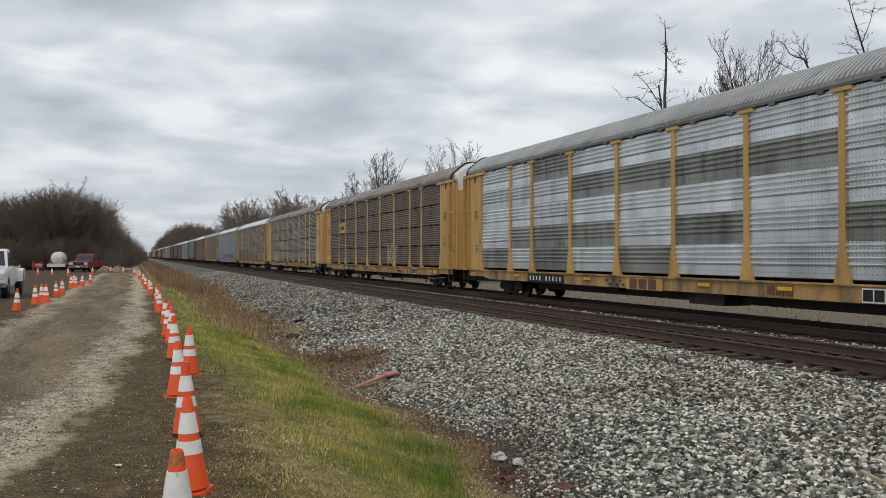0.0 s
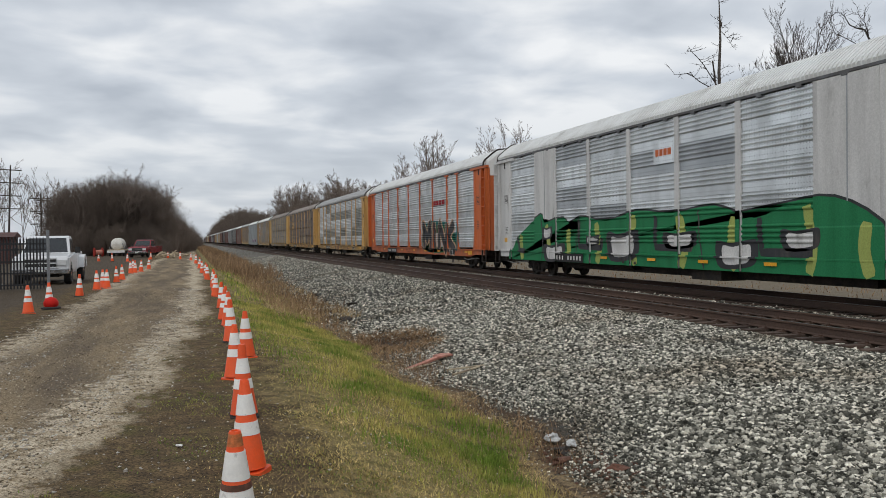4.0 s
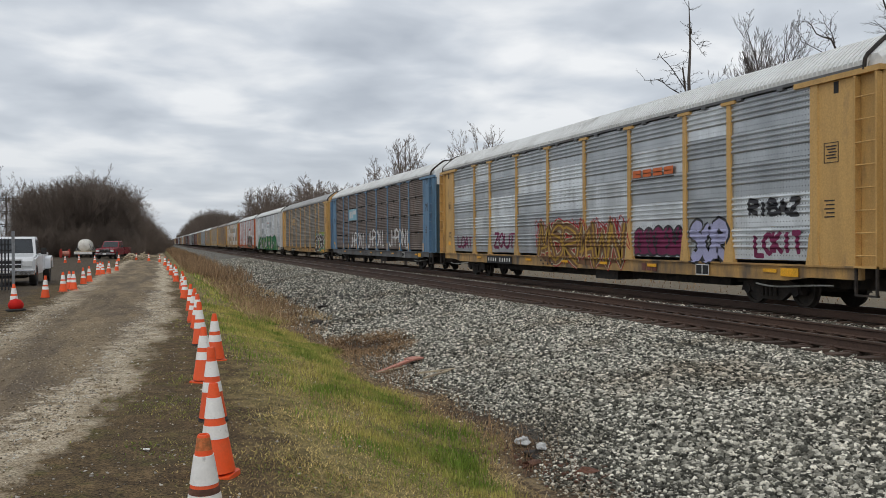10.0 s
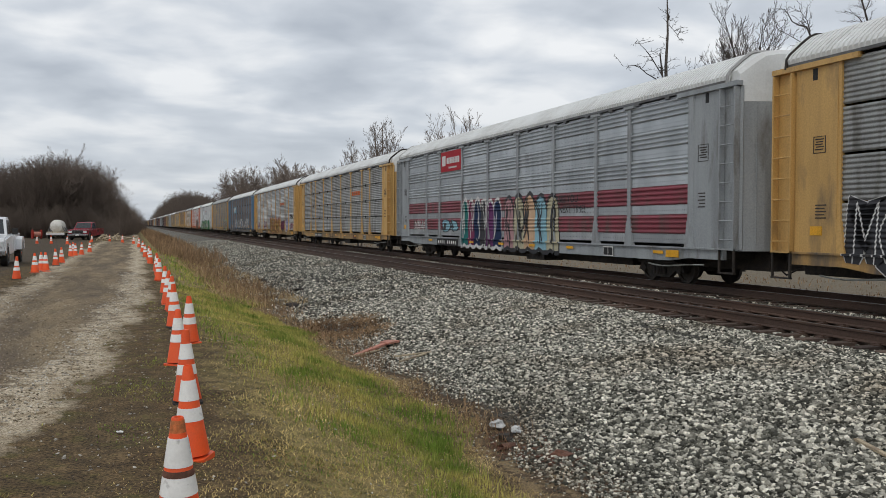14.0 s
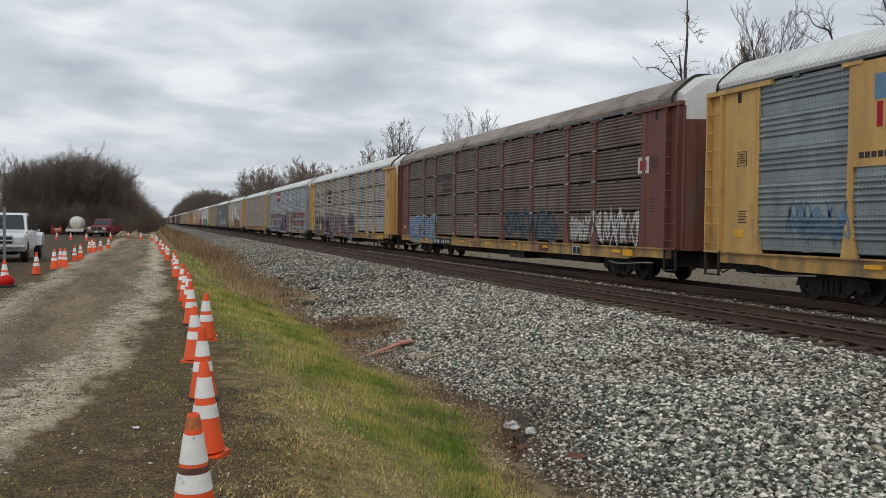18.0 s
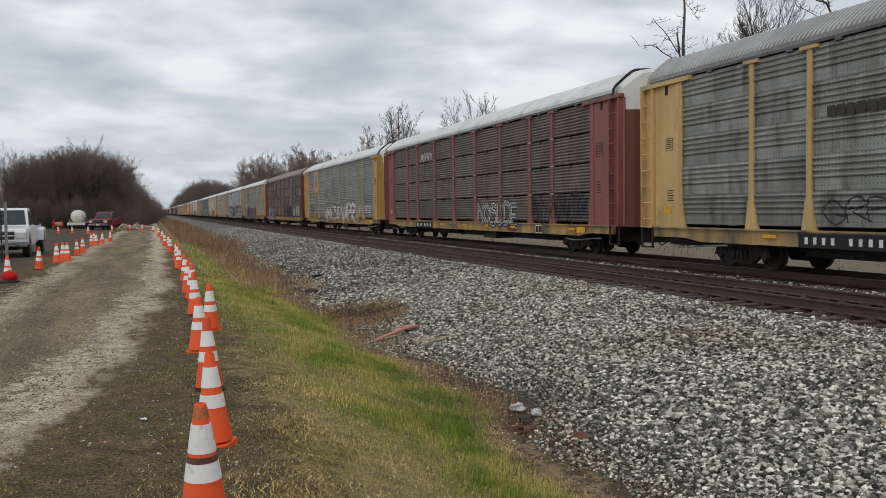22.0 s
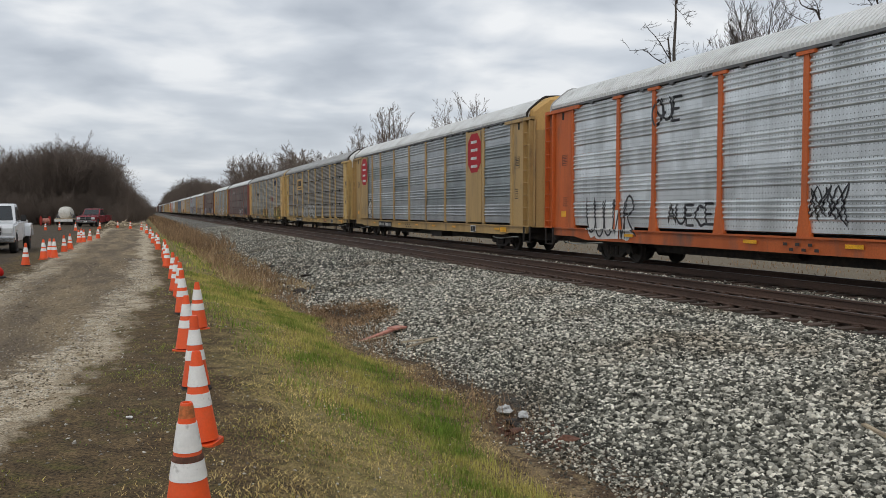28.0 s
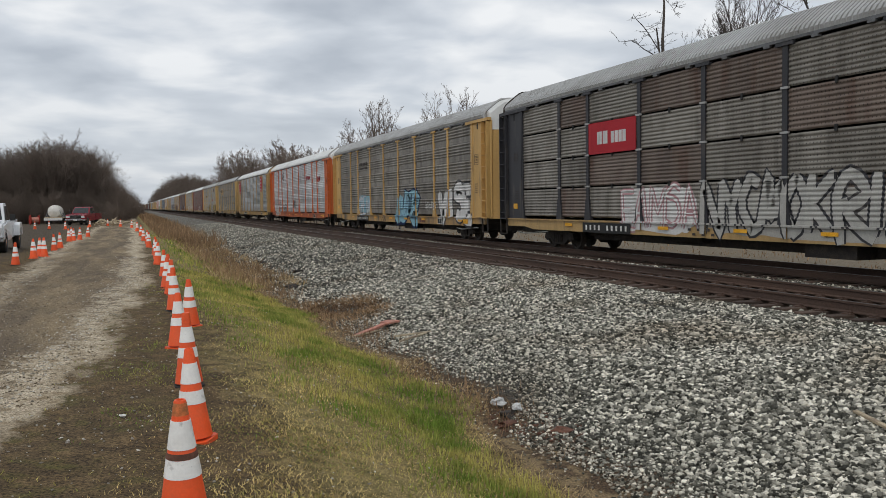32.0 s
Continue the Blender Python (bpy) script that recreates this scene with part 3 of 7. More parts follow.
def solid(name, data, material, label="", category="", group="", kind="", at=(0, 0, 0), rz=0.0):
    ob = part(name, data, material, None, at)
    ob.rotation_euler = (0, 0, radians(rz))
    return tagged(ob, label, category, group, kind)


def bulk(name, verts, faces, material, label, category, kind="stuff", smooth=False):
    """A large mesh from arrays of points and triangles."""
    me = bpy.data.meshes.new(name)
    verts, faces = np.asarray(verts, np.float32), np.asarray(faces, np.int32)
    k = faces.shape[1]
    me.vertices.add(len(verts)); me.vertices.foreach_set("co", verts.ravel())
    me.loops.add(faces.size); me.loops.foreach_set("vertex_index", faces.ravel())
    me.polygons.add(len(faces)); me.polygons.foreach_set("loop_start", np.arange(0, faces.size, k, dtype=np.int32))
    me.update(calc_edges=True)
    if smooth:
        me.shade_smooth()
    me.materials.append(material)
    return tagged(new(name, me), label, category, "", kind)


# ---- ground ----
PROFILE_X = [-4000, -3.2, -0.2, 0.5, 1.2, 2.2, 3.2, 3.9, 4.5, 6.5, 8.9, 10.2, 18.2, 19.0, 20.5, 24, 4000]
PROFILE_Z = [0, 0, 0, 0, -0.08, -0.32, -0.66, -0.78, -0.74, -0.44, -0.19, -0.135, -0.135, -0.3, -0.6, -0.7, -0.7]


def hills(x, y):
    """Low uneven relief, the same wherever it is asked for."""
    return (0.022 * np.sin(1.7 * x + 0.6 * y) * np.sin(0.9 * y - 0.4 * x) + 0.014 * np.sin(4.1 * x - 1.3 * y + 1) * np.sin(3.3 * y + 0.8 * x)
            + 0.035 * np.sin(0.45 * y + 0.5 * x))


def ground_z(x, y):
    x, y = np.asarray(x, float), np.asarray(y, float)
    z = np.interp(x + 0.22 * np.sin(0.31 * y) * (np.abs(x - 3) < 4), PROFILE_X, PROFILE_Z)
    calm = np.clip(1 - np.abs(x - 14) / 4.6, 0, 1) > 0
    fade = np.clip(1.5 - np.abs(y) / 120, 0, 1)
    return z + hills(x, y) * np.where(calm, 0.15, 1.0) * fade


def build_ground():
    xs = np.concatenate([[-4000, -1500, -600, -250, -100, -50, -30, -20, -14], np.arange(-10, -4, 0.5), np.arange(-4, 10.6, 0.2),
                         np.arange(11, 20, 0.6), np.arange(20, 26, 1), [30, 40, 60, 120, 300, 900, 4000]])
    ys = np.concatenate([[-3000, -600, -100, -30, -10, -3, 0], np.arange(2, 34, 0.25), np.arange(34, 80, 1.0), np.arange(80, 200, 6), [220, 260, 320, 420, 600, 900, 1500, 4000]])
    gx, gy = np.meshgrid(xs, ys)
    v = np.stack([gx, gy, ground_z(gx, gy)], -1).reshape(-1, 3)
    w = len(xs)
    i, j = np.meshgrid(np.arange(w - 1), np.arange(len(ys) - 1))
    a = (j * w + i).ravel()
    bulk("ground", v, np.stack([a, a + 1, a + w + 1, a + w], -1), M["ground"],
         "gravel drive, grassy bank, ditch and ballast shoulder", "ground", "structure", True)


build_ground()


def stones(name, n, area, size, material, label, sink=0.25, seed=1, squash=0.62, weight=None, size_at=None, blocky=False, even=2.2, category="ballast"):
    """Angular stones: little lumps with every corner pushed about, lying on the ground."""
    g = np.random.default_rng(seed)
    x0, x1, y0, y1 = area
    x = g.uniform(x0, x1, n)
    y = y0 + (y1 - y0) * g.uniform(0, 1, n) ** (1.6 if y1 - y0 > 20 else 1)
    if weight is not None:
        keep = g.uniform(0, 1, n) < weight(x, y)
        x, y = x[keep], y[keep]
        n = len(x)
    r = size[0] + (size[1] - size[0]) * g.uniform(0, 1, n) ** even
    if size_at is not None:
        r = r * size_at(x, y)
    if blocky:
        # eight corners, pushed about: a crushed block of twelve facets
        base = np.array([(a, b, c) for c in (-1, 1) for b in (-1, 1) for a in (-1, 1)], float) * 0.72
        tri = np.array([(0, 2, 3), (0, 3, 1), (4, 5, 7), (4, 7, 6), (0, 1, 5), (0, 5, 4), (2, 6, 7), (2, 7, 3), (0, 4, 6), (0, 6, 2), (1, 3, 7), (1, 7, 5)])
        v = base[None] * g.uniform(0.75, 1.15, (n, 1, 3)) * g.uniform(0.7, 1.1, (n, 8, 1)) + g.uniform(-0.22, 0.22, (n, 8, 3))
    else:
        # six corners: a small stone of eight facets
        base = np.array([(1, 0, 0), (-1, 0, 0), (0, 1, 0), (0, -1, 0), (0, 0, 1), (0, 0, -1)], float) * 1.15
        tri = np.array([(0, 2, 4), (2, 1, 4), (1, 3, 4), (3, 0, 4), (2, 0, 5), (1, 2, 5), (3, 1, 5), (0, 3, 5)])
        v = base[None] * g.uniform(0.6, 1.0, (n, 6, 1)) + g.uniform(-0.45, 0.45, (n, 6, 3))
    m = len(base)
    q = g.normal(size=(n, 4)); q /= np.linalg.norm(q, axis=1)[:, None]
    w, a, b, c = q.T
    R = np.stack([1 - 2 * (b * b + c * c), 2 * (a * b - c * w), 2 * (a * c + b * w), 2 * (a * b + c * w), 1 - 2 * (a * a + c * c), 2 * (b * c - a * w),
                  2 * (a * c - b * w), 2 * (b * c + a * w), 1 - 2 * (a * a + b * b)], -1).reshape(n, 3, 3)
    v = np.einsum("nij,nkj->nki", R, v) * r[:, None, None]
    v[:, :, 2] *= squash
    v += np.stack([x, y, ground_z(x, y) + r * squash * (0.6 - sink)], -1)[:, None]
    return bulk(name, v.reshape(-1, 3), (tri[None] + m * np.arange(n)[:, None, None]).reshape(-1, 3), material, label, category)


def drive_edge(y):
    return 0.45 - 1.6 * np.exp(-(y - 8) / 9)


def edge_wander(y):
    return 4.15 + 0.35 * np.sin(0.7 * y) + 0.2 * np.sin(1.9 * y + 1)


def ballast_weight(x, y):
    w = np.where(x > edge_wander(y), np.clip(0.72 + 0.3 * (x - edge_wander(y)), 0, 1), np.where(x > edge_wander(y) - 0.5, 0.10, 0.0))
    return w * (1 - 0.85 * np.clip(1.5 - ((x - 4.75) / 0.95) ** 2 - ((y - 20.5) / 2.0) ** 2, 0, 1))


def foot_size(x, y):
    """The stones grow smaller towards the ditch."""
    return np.clip(0.52 + 0.3 * (x - edge_wander(y)), 0.45, 1.0)


stones("ballast", 132000, (3.6, 10.42, 3.0, 24), (0.017, 0.043), M["stone"], "loose grey crushed-stone ballast on the shoulder", seed=1, weight=ballast_weight, size_at=foot_size, blocky=True, even=1.5, squash=0.8)
stones("ballast", 30000, (3.6, 7.0, 3.0, 24), (0.008, 0.02), M["stone"], "fine crushed stone at the foot of the ballast", seed=9, weight=lambda x, y: ballast_weight(x, y) * np.clip(1.3 - 0.4 * (x - edge_wander(y)), 0, 1))
stones("ballast", 64000, (3.6, 10.42, 21, 110), (0.026, 0.055), M["stone"], "loose grey crushed-stone ballast along the shoulder", seed=2, weight=ballast_weight, squash=0.75)
stones("ballast", 22000, (10.3, 18.4, 4, 60), (0.02, 0.05), M["stone"], "grey ballast between the rails", seed=3, sink=0.1, squash=0.7)
stones("ballast", 16000, (13.0, 14.5, 4, 60), (0.024, 0.052), M["stone"], "pale ballast between the two tracks", seed=4, sink=-0.1, squash=0.75)
stones("gravel", 22000, (-2.4, 0.5, 3.5, 34), (0.006, 0.02), M["gravel"], "pale loose gravel on the edge of the drive", seed=5,
       weight=lambda x, y: np.exp(-((x - drive_edge(y) + 0.35) / 0.35) ** 2))
stones("gravel", 2500, (-3.4, -2.2, 8, 40), (0.008, 0.024), M["gravel"], "pale loose gravel on the far edge of the drive", seed=6)
stones("gravel", 26000, (-3.2, 0.4, 4.0, 32), (0.005, 0.017), M["grit"], "brown grit and small stones on the drive", seed=8, weight=lambda x, y: np.clip((drive_edge(y) + 0.25 - x) / 0.3, 0, 1))
stones("gravel", 2600, (-2.4, 3.2, 3.3, 20), (0.005, 0.018), M["gravel"], "scattered pebbles on drive and verge", seed=7)


def blades(name, n, area, height, material, label, seed, lean=0.5, width=0.006, weight=None, power=1.6):
    """Grass: bent blades of two triangles pairs each."""
    g = np.random.default_rng(seed)
    x0, x1, y0, y1 = area
    x = g.uniform(x0, x1, n)
    y = y0 + (y1 - y0) * g.uniform(0, 1, n) ** power
    if weight is not None:
        keep = g.uniform(0, 1, n) < weight(x, y)
        x, y = x[keep], y[keep]
        n = len(x)
    h = g.uniform(height[0], height[1], n) * (0.6 + 0.8 * (np.sin(2.3 * x + 1.1 * y) * np.sin(1.7 * y - x) * 0.5 + 0.5))
    a, t = g.uniform(0, 2 * math.pi, n), g.uniform(0, 2 * math.pi, n)
    l = g.uniform(0.1, lean, n) * h
    w = width * g.uniform(0.6, 1.5, n) * (1 + y / 14)
    side = np.stack([np.cos(a), np.sin(a), 0 * a], -1) * w[:, None]
    to = np.stack([np.cos(t), np.sin(t), 0 * t], -1) * l[:, None]
    p = np.stack([x, y, ground_z(x, y) - 0.01], -1)
    up = np.array([0, 0, 1.0])
    mid = p + 0.35 * to + up * (0.6 * h)[:, None]
    v = np.stack([p - side, p + side, mid - 0.7 * side, mid + 0.7 * side, p + to + up * h[:, None]], 1)
    tri = np.array([(0, 1, 3), (0, 3, 2), (2, 3, 4)])
    return bulk(name, v.reshape(-1, 3), (tri[None] + 5 * np.arange(n)[:, None, None]).reshape(-1, 3), material, label, "grass")


def bank(x, y):
    edge = edge_wander(y) - 0.45
    patch = 0.5 + 0.5 * np.sin(1.3 * x + 0.8 * y) * np.sin(0.9 * y - 1.7 * x + 2)
    start = 0.75 + 0.95 * np.exp(-np.clip(y - 6.5, 0, 99) / 4.5)
    clumps = 0.5 + 0.5 * np.sin(5.1 * x + 1.9 * y) * np.sin(3.7 * y - 2.3 * x + 1)
    lush = 0.35 + 0.65 * np.clip((x - 1.5) / 1.0, 0, 1)
    return np.clip((x - start) / 0.7, 0, 1) * np.clip((edge - x) / 0.35, 0, 1) * (0.12 + 0.88 * patch ** 0.7) * (0.45 + 0.55 * clumps) * lush


def dry_bank(x, y):
    """Straw lies where the green thins out."""
    return np.clip((x - drive_edge(y) - 1.15) / 1.2, 0, 1) ** 1.3 * np.clip((edge_wander(y) - 0.2 - x) / 0.3, 0, 1) * np.clip(1.0 - 0.85 * bank(x, y), 0.15, 1)


def ditch(x, y):
    """Pale straw lies along the ditch, widest where the bank is farther off."""
    return np.clip(1 - np.abs(x - edge_wander(y) + 0.38) / (0.22 + 0.25 * np.clip((y - 8) / 5, 0, 1)), 0, 1)


def stalks(x, y):
    """Sparse upright stems in a few spots of the ditch."""
    spots = sum(np.exp(-((x - a) / 0.35) ** 2 - ((y - b) / w) ** 2) for a, b, w in ((4.0, 9.6, 0.9), (3.95, 15.0, 1.2), (4.3, 17.6, 1.5), (3.9, 24.5, 2.0), (3.7, 12.0, 0.7)))
    return np.clip(spots, 0, 1)


blades("grass", 205000, (0.6, 4.1, 3.4, 28), (0.025, 0.105), M["grass"], "short green spring grass on the bank", 11, weight=bank, width=0.003)
blades("grass", 14000, (0.6, 3.9, 22, 70), (0.06, 0.16), M["grass"], "short green grass along the bank", 12, weight=bank, width=0.005)
blades("grass", 34000, (-1.2, 1.8, 3.2, 24), (0.008, 0.03), M["grass"], "thin worn grass on the verge", 13, lean=1.2, width=0.003,
       weight=lambda x, y: np.clip((x - drive_edge(y)) / 0.8, 0, 1) * (0.06 + 0.94 * (np.sin(2.1 * x + 1.7 * y) * np.sin(1.1 * y) > 0.25)))
blades("dead_leaves", 20000, (-1.6, 1.8, 3.2, 20), (0.003, 0.014), M["litter"], "flattened dead leaves and stems on the verge", 19, lean=3.0, width=0.004,
       weight=lambda x, y: np.clip((x - drive_edge(y)) / 0.5, 0, 1))
blades("dry_grass", 150000, (-0.4, 4.1, 3.2, 30), (0.010, 0.036), M["drygrass"], "matted dry grass on the bank", 14, lean=2.0, width=0.0023, weight=dry_bank)
blades("dry_grass", 30000, (2.6, 4.7, 3.5, 34), (0.015, 0.065), M["straw"], "flattened pale straw in the ditch", 15, lean=3.2, width=0.003, power=1.2, weight=ditch)
blades("weeds", 9000, (3.0, 5.0, 6, 28), (0.08, 0.26), M["weed"], "sparse dry brown stalks in the ditch", 25, lean=0.7, width=0.0022, power=1.0, weight=stalks)
blades("dry_grass", 14000, (3.4, 6.2, 17, 24), (0.03, 0.11), M["weed"], "patch of flattened brown weeds on the ballast", 16, lean=2.6, width=0.004, power=1,
       weight=lambda x, y: np.clip(1.3 - ((x - 4.75) / 1.05) ** 2 - ((y - 20.5) / 2.2) ** 2, 0, 1))
blades("weeds", 12000, (2.5, 4.9, 27, 150), (0.10, 0.62), M["weed"], "tall dry brown weeds along the ditch", 17, lean=1.1, width=0.0024, power=1.5,
       weight=lambda x, y: np.clip(np.sin(0.9 * y + 2 * x) * np.sin(0.37 * y - x) + 0.35, 0.05, 1))
blades("dry_grass", 9000, (2.3, 5.0, 26, 110), (0.05, 0.3), M["straw"], "pale dry grass along the ditch", 27, lean=1.8, width=0.003, power=1.4)
blades("weeds", 12000, (1.6, 5.6, 55, 420), (0.25, 0.9), M["weed"], "brown scrub along the track in the distance", 23, lean=0.6, width=0.003, power=1.3)
blades("weeds", 2500, (19.5, 30, 20, 140), (0.05, 0.2), M["weed"], "dry grass beyond the tracks", 18, lean=0.8, width=0.006)


# ---- tracks ----
def rail_shape(y0, y1):
    o = [(-0.07, -0.178), (0.07, -0.178), (0.07, -0.166), (0.014, -0.145), (0.012, -0.045), (0.036, -0.034), (0.036, -0.006), (0.028, -0.001),
         (-0.028, -0.001), (-0.036, -0.006), (-0.036, -0.034), (-0.012, -0.045), (-0.014, -0.145), (-0.07, -0.166)]
    return prism(o, "y", y0, y1)


def track(cx, label):
    t = thing("railway_track", label, "railway track", "tracks", (cx, 0, RAIL))
    t["kind"] = "structure"
    for s in (-0.754, 0.754):
        r = part("rail", rail_shape(-700, 1100), M["rail"], t, (s, 0, 0))
        part("railhead", box(-0.029, 0.029, -700, 1100, -0.004, 0.002), M["railtop"], r, label="worn bright running surface")
    me = shared("sleeper", lambda: box(-1.3, 1.3, -0.11, 0.11, -0.16, 0), bevel=0.012)
    plate = shared("tie_plate", lambda: join(box(-0.16, 0.16, -0.09, 0.09, 0, 0.018), box(-0.12, -0.08, -0.07, -0.03, 0.018, 0.05), box(0.08, 0.12, 0.03, 0.07, 0.018, 0.05)))
    g = random.Random(cx)
    n0 = 190 if cx < 14 else 90
    for i in range(n0):
        s = part("sleeper", me, M["tie"], t, (g.uniform(-0.05, 0.05), 4 + 0.53 * i + g.uniform(-0.03, 0.03), -0.197), turn=(0, g.uniform(-0.4, 0.4), g.uniform(-1, 1)))
        if i < 60 and cx < 14:
            for e in (-0.754, 0.754):
                part("tie_plate", plate, M["rail"], s, (e, 0, 0.0))
    rest = join(*[moved(box(-1.3, 1.3, -0.11, 0.11, -0.16, 0), 0, 4 + 0.53 * i, -0.2) for i in range(n0, 700)])
    r = part("sleepers", rest, M["tie"], t)
    r["kind"] = "stuff"
    return t


track(TRACK_NEAR, "rusty near railway track on dark wooden sleepers")
track(TRACK_FAR, "railway track that carries the train")


# ---- the train ----
SIDE = 1.5
POSTS = [-12.65, -9.6, -7.6, -4.55, -1.5, 1.5, 4.55, 7.6, 9.6, 12.65]
PANEL_Z0, PANEL_Z1 = 1.16, 5.23


def sheet_line(kind, r, span="all"):
    """The upright section of the r-th pressed sheet: (depth, height) from its foot to its head."""
    h = (PANEL_Z1 - PANEL_Z0) / (5 if kind == "ribbed" else 4)
    z0 = PANEL_Z0 + r * h
    if kind == "ribbed":
        flat = [(0, z0 + 0.004), (0, z0 + 2 * h / 6 - 0.004)]
        ribs = []
        for k in range(4):
            z = z0 + (2 + k) * h / 6
            ribs += [(0, z), (-0.031, z + 0.025), (-0.037, z + 0.048), (-0.031, z + 0.071), (0, z + 0.096)]
        ribs += [(0, z0 + h - 0.004)]
        return flat if span == "flat" else ribs if span == "ribs" else flat + ribs
    o, n = [], 9
    d = (h - 0.036) / n
    for k in range(n):
        z = z0 + 0.018 + k * d
        o += [(0, z), (-0.02, z + 0.34 * d), (-0.02, z + 0.52 * d), (0, z + 0.86 * d)]
    return o


def panel_shape(w, rows, kind, span="all", thick=0.02):
    """Pressed side sheets stacked in one bay: ribs run along the car. Outer face towards -x."""
    o = []
    for r in rows:
        o += sheet_line(kind, r, span)
    return prism(o + [(thick, o[-1][1]), (thick, o[0][1])], "y", -w / 2, w / 2)


ROOF = [(1.555, 5.32), (1.55, 5.41), (1.47, 5.53), (1.15, 5.80), (0.90, 5.99), (0.76, 6.05), (0.4, 6.08), (0, 6.09)]


def roof_shape(n=188):
    prof = ROOF + [(-x, z) for x, z in ROOF[-2::-1]]
    ys, v, f = [], [], []
    for k in range(n):
        y = -14.2 + 28.4 * k / n
        d = 28.4 / n
        ys += [(y, 0), (y + 0.26 * d, 0), (y + 0.30 * d, 0.02), (y + 0.94 * d, 0.02), (y + 0.98 * d, 0)]
    ys.append((14.2, 0))
    m = len(prof)
    for y, up in ys:
        for i, (x, z) in enumerate(prof):
            k = 0 if i in (0, m - 1) else up
            v.append((x * (1 + k), y, z + k))
    for a in range(len(ys) - 1):
        for i in range(m - 1):
            f.append((a * m + i, a * m + i + 1, (a + 1) * m + i + 1, (a + 1) * m + i))
    # underside, so that the sheet has a thickness
    low = [(x * 0.96, z - 0.06) for x, z in prof]
    b = len(v)
    for y in (-14.2, 14.2):
        v += [(x, y, z) for x, z in low]
    f += [(b + i, b + m + i, b + m + i + 1, b + i + 1) for i in range(m - 1)]
    last = (len(ys) - 1) * m
    f += [(i, b + i, b + i + 1, i + 1) for i in range(m - 1)] + [(last + i, last + i + 1, b + m + i + 1, b + m + i) for i in range(m - 1)]
    return v, f


def post_shape():
    """Side post with a flared foot and a bracket on top; outer face towards -x."""
    out = [prism([(-0.085, 1.75), (0.085, 1.75), (0.085, 5.17), (-0.085, 5.17)], "x", -0.055, 0.05),
           prism([(-0.22, 1.06), (0.22, 1.06), (0.18, 1.25), (0.105, 1.78), (-0.105, 1.78), (-0.18, 1.25)], "x", -0.065, 0.05),
           prism([(-0.28, 5.16), (0.28, 5.16), (0.28, 5.245), (-0.28, 5.245)], "x", -0.09, 0.06)]
    return join(*out)


def flush_post_shape():
    return prism([(-0.12, 1.1), (0.12, 1.1), (0.12, 5.25), (-0.12, 5.25)], "x", -0.05, 0.05)


def pillar_shape():
    """Solid sheet between the last bay and the end of the car; it steps in behind the ladder. Runs towards +y."""
    return prism([(-0.07, 0), (-0.07, 0.16), (-0.03, 0.18), (-0.03, 1.28), (0.03, 1.31), (0.03, 1.93), (0.09, 1.98), (0.13, 1.95), (0.13, 1.28), (0.05, 1.24), (0.05, 0)], "z", 1.06, 5.14)


def ladder_shape():
    return join(box(-0.12, 0.04, -0.31, -0.265, 1.04, 5.12), box(-0.12, 0.04, 0.265, 0.31, 1.04, 5.12), box(-0.125, -0.06, -0.31, 0.31, 1.04, 1.085))


def rung_shape():
    return tube((-0.10, -0.27, 0), (-0.10, 0.27, 0), 0.017, n=6)


def far_ladder_shape():
    return join(ladder_shape(), *[moved(rung_shape(), 0, 0, 1.30 + 0.48 * k) for k in range(8)])


def stirrup_shape():
    return join(box(-0.10, -0.05, -0.31, -0.26, 0.46, 1.06), box(-0.10, -0.05, 0.26, 0.31, 0.46, 1.06), box(-0.11, -0.03, -0.31, 0.31, 0.44, 0.48))


def bulge(x):
    """How far the rounded end of the car stands out at x."""
    return 0.52 - 0.30 * (abs(x) / 1.44) ** 3


END_X = [-1.44, -1.40, -1.30, -1.12, -0.85, -0.5, -0.2, 0.0, 0.2, 0.5, 0.85, 1.12, 1.30, 1.40, 1.44]


def end_door_shape():
    """Folded end doors, bowed outwards (+y), with their seams and lower frame."""
    o = [(x, bulge(x)) for x in END_X] + [(1.40, 0.0), (-1.40, 0.0)]
    out = [prism(o, "z", 1.1, 4.75)]
    out += [box(x - 0.012, x + 0.012, bulge(x) - 0.05, bulge(x) + 0.014, 1.15, 4.7) for x in (-1.05, -0.42, 0.0, 0.42, 1.05)]
    return join(*out, prism([(x, bulge(x) + 0.02) for x in END_X] + [(1.40, 0.0), (-1.40, 0.0)], "z", 1.02, 1.14))


def end_cap_shape():
    """The upper end, rounded in plan and arched like the roof."""
    line = [(x, z) for x, z in ROOF[::-1]] 
    v, f = [], []
    for x in END_X:
        top = float(np.interp(abs(x), [p[0] for p in line], [p[1] for p in line])) - 0.015
        v += [(x, bulge(x) + 0.004, 4.75), (x, bulge(x) + 0.004, top - 0.12), (x, bulge(x) - 0.10, top), (x, -0.2, top), (x, -0.2, 4.75)]
    n = len(END_X)
    for i in range(n - 1):
        f += [(5 * i + k, 5 * i + (k + 1) % 5, 5 * i + 5 + (k + 1) % 5, 5 * i + 5 + k) for k in range(5)]
    return v, f + [tuple(range(5)), tuple(range(5 * n - 1, 5 * n - 6, -1))]


def hoop_shape():
    a = [(1.58, 5.22)] + [(x + 0.012, z + 0.03) for x, z in ROOF[1:]]
    a = a + [(-x, z) for x, z in a[-2::-1]]
    return pipe([(x, 0, z) for x, z in a], 0.045, 5)


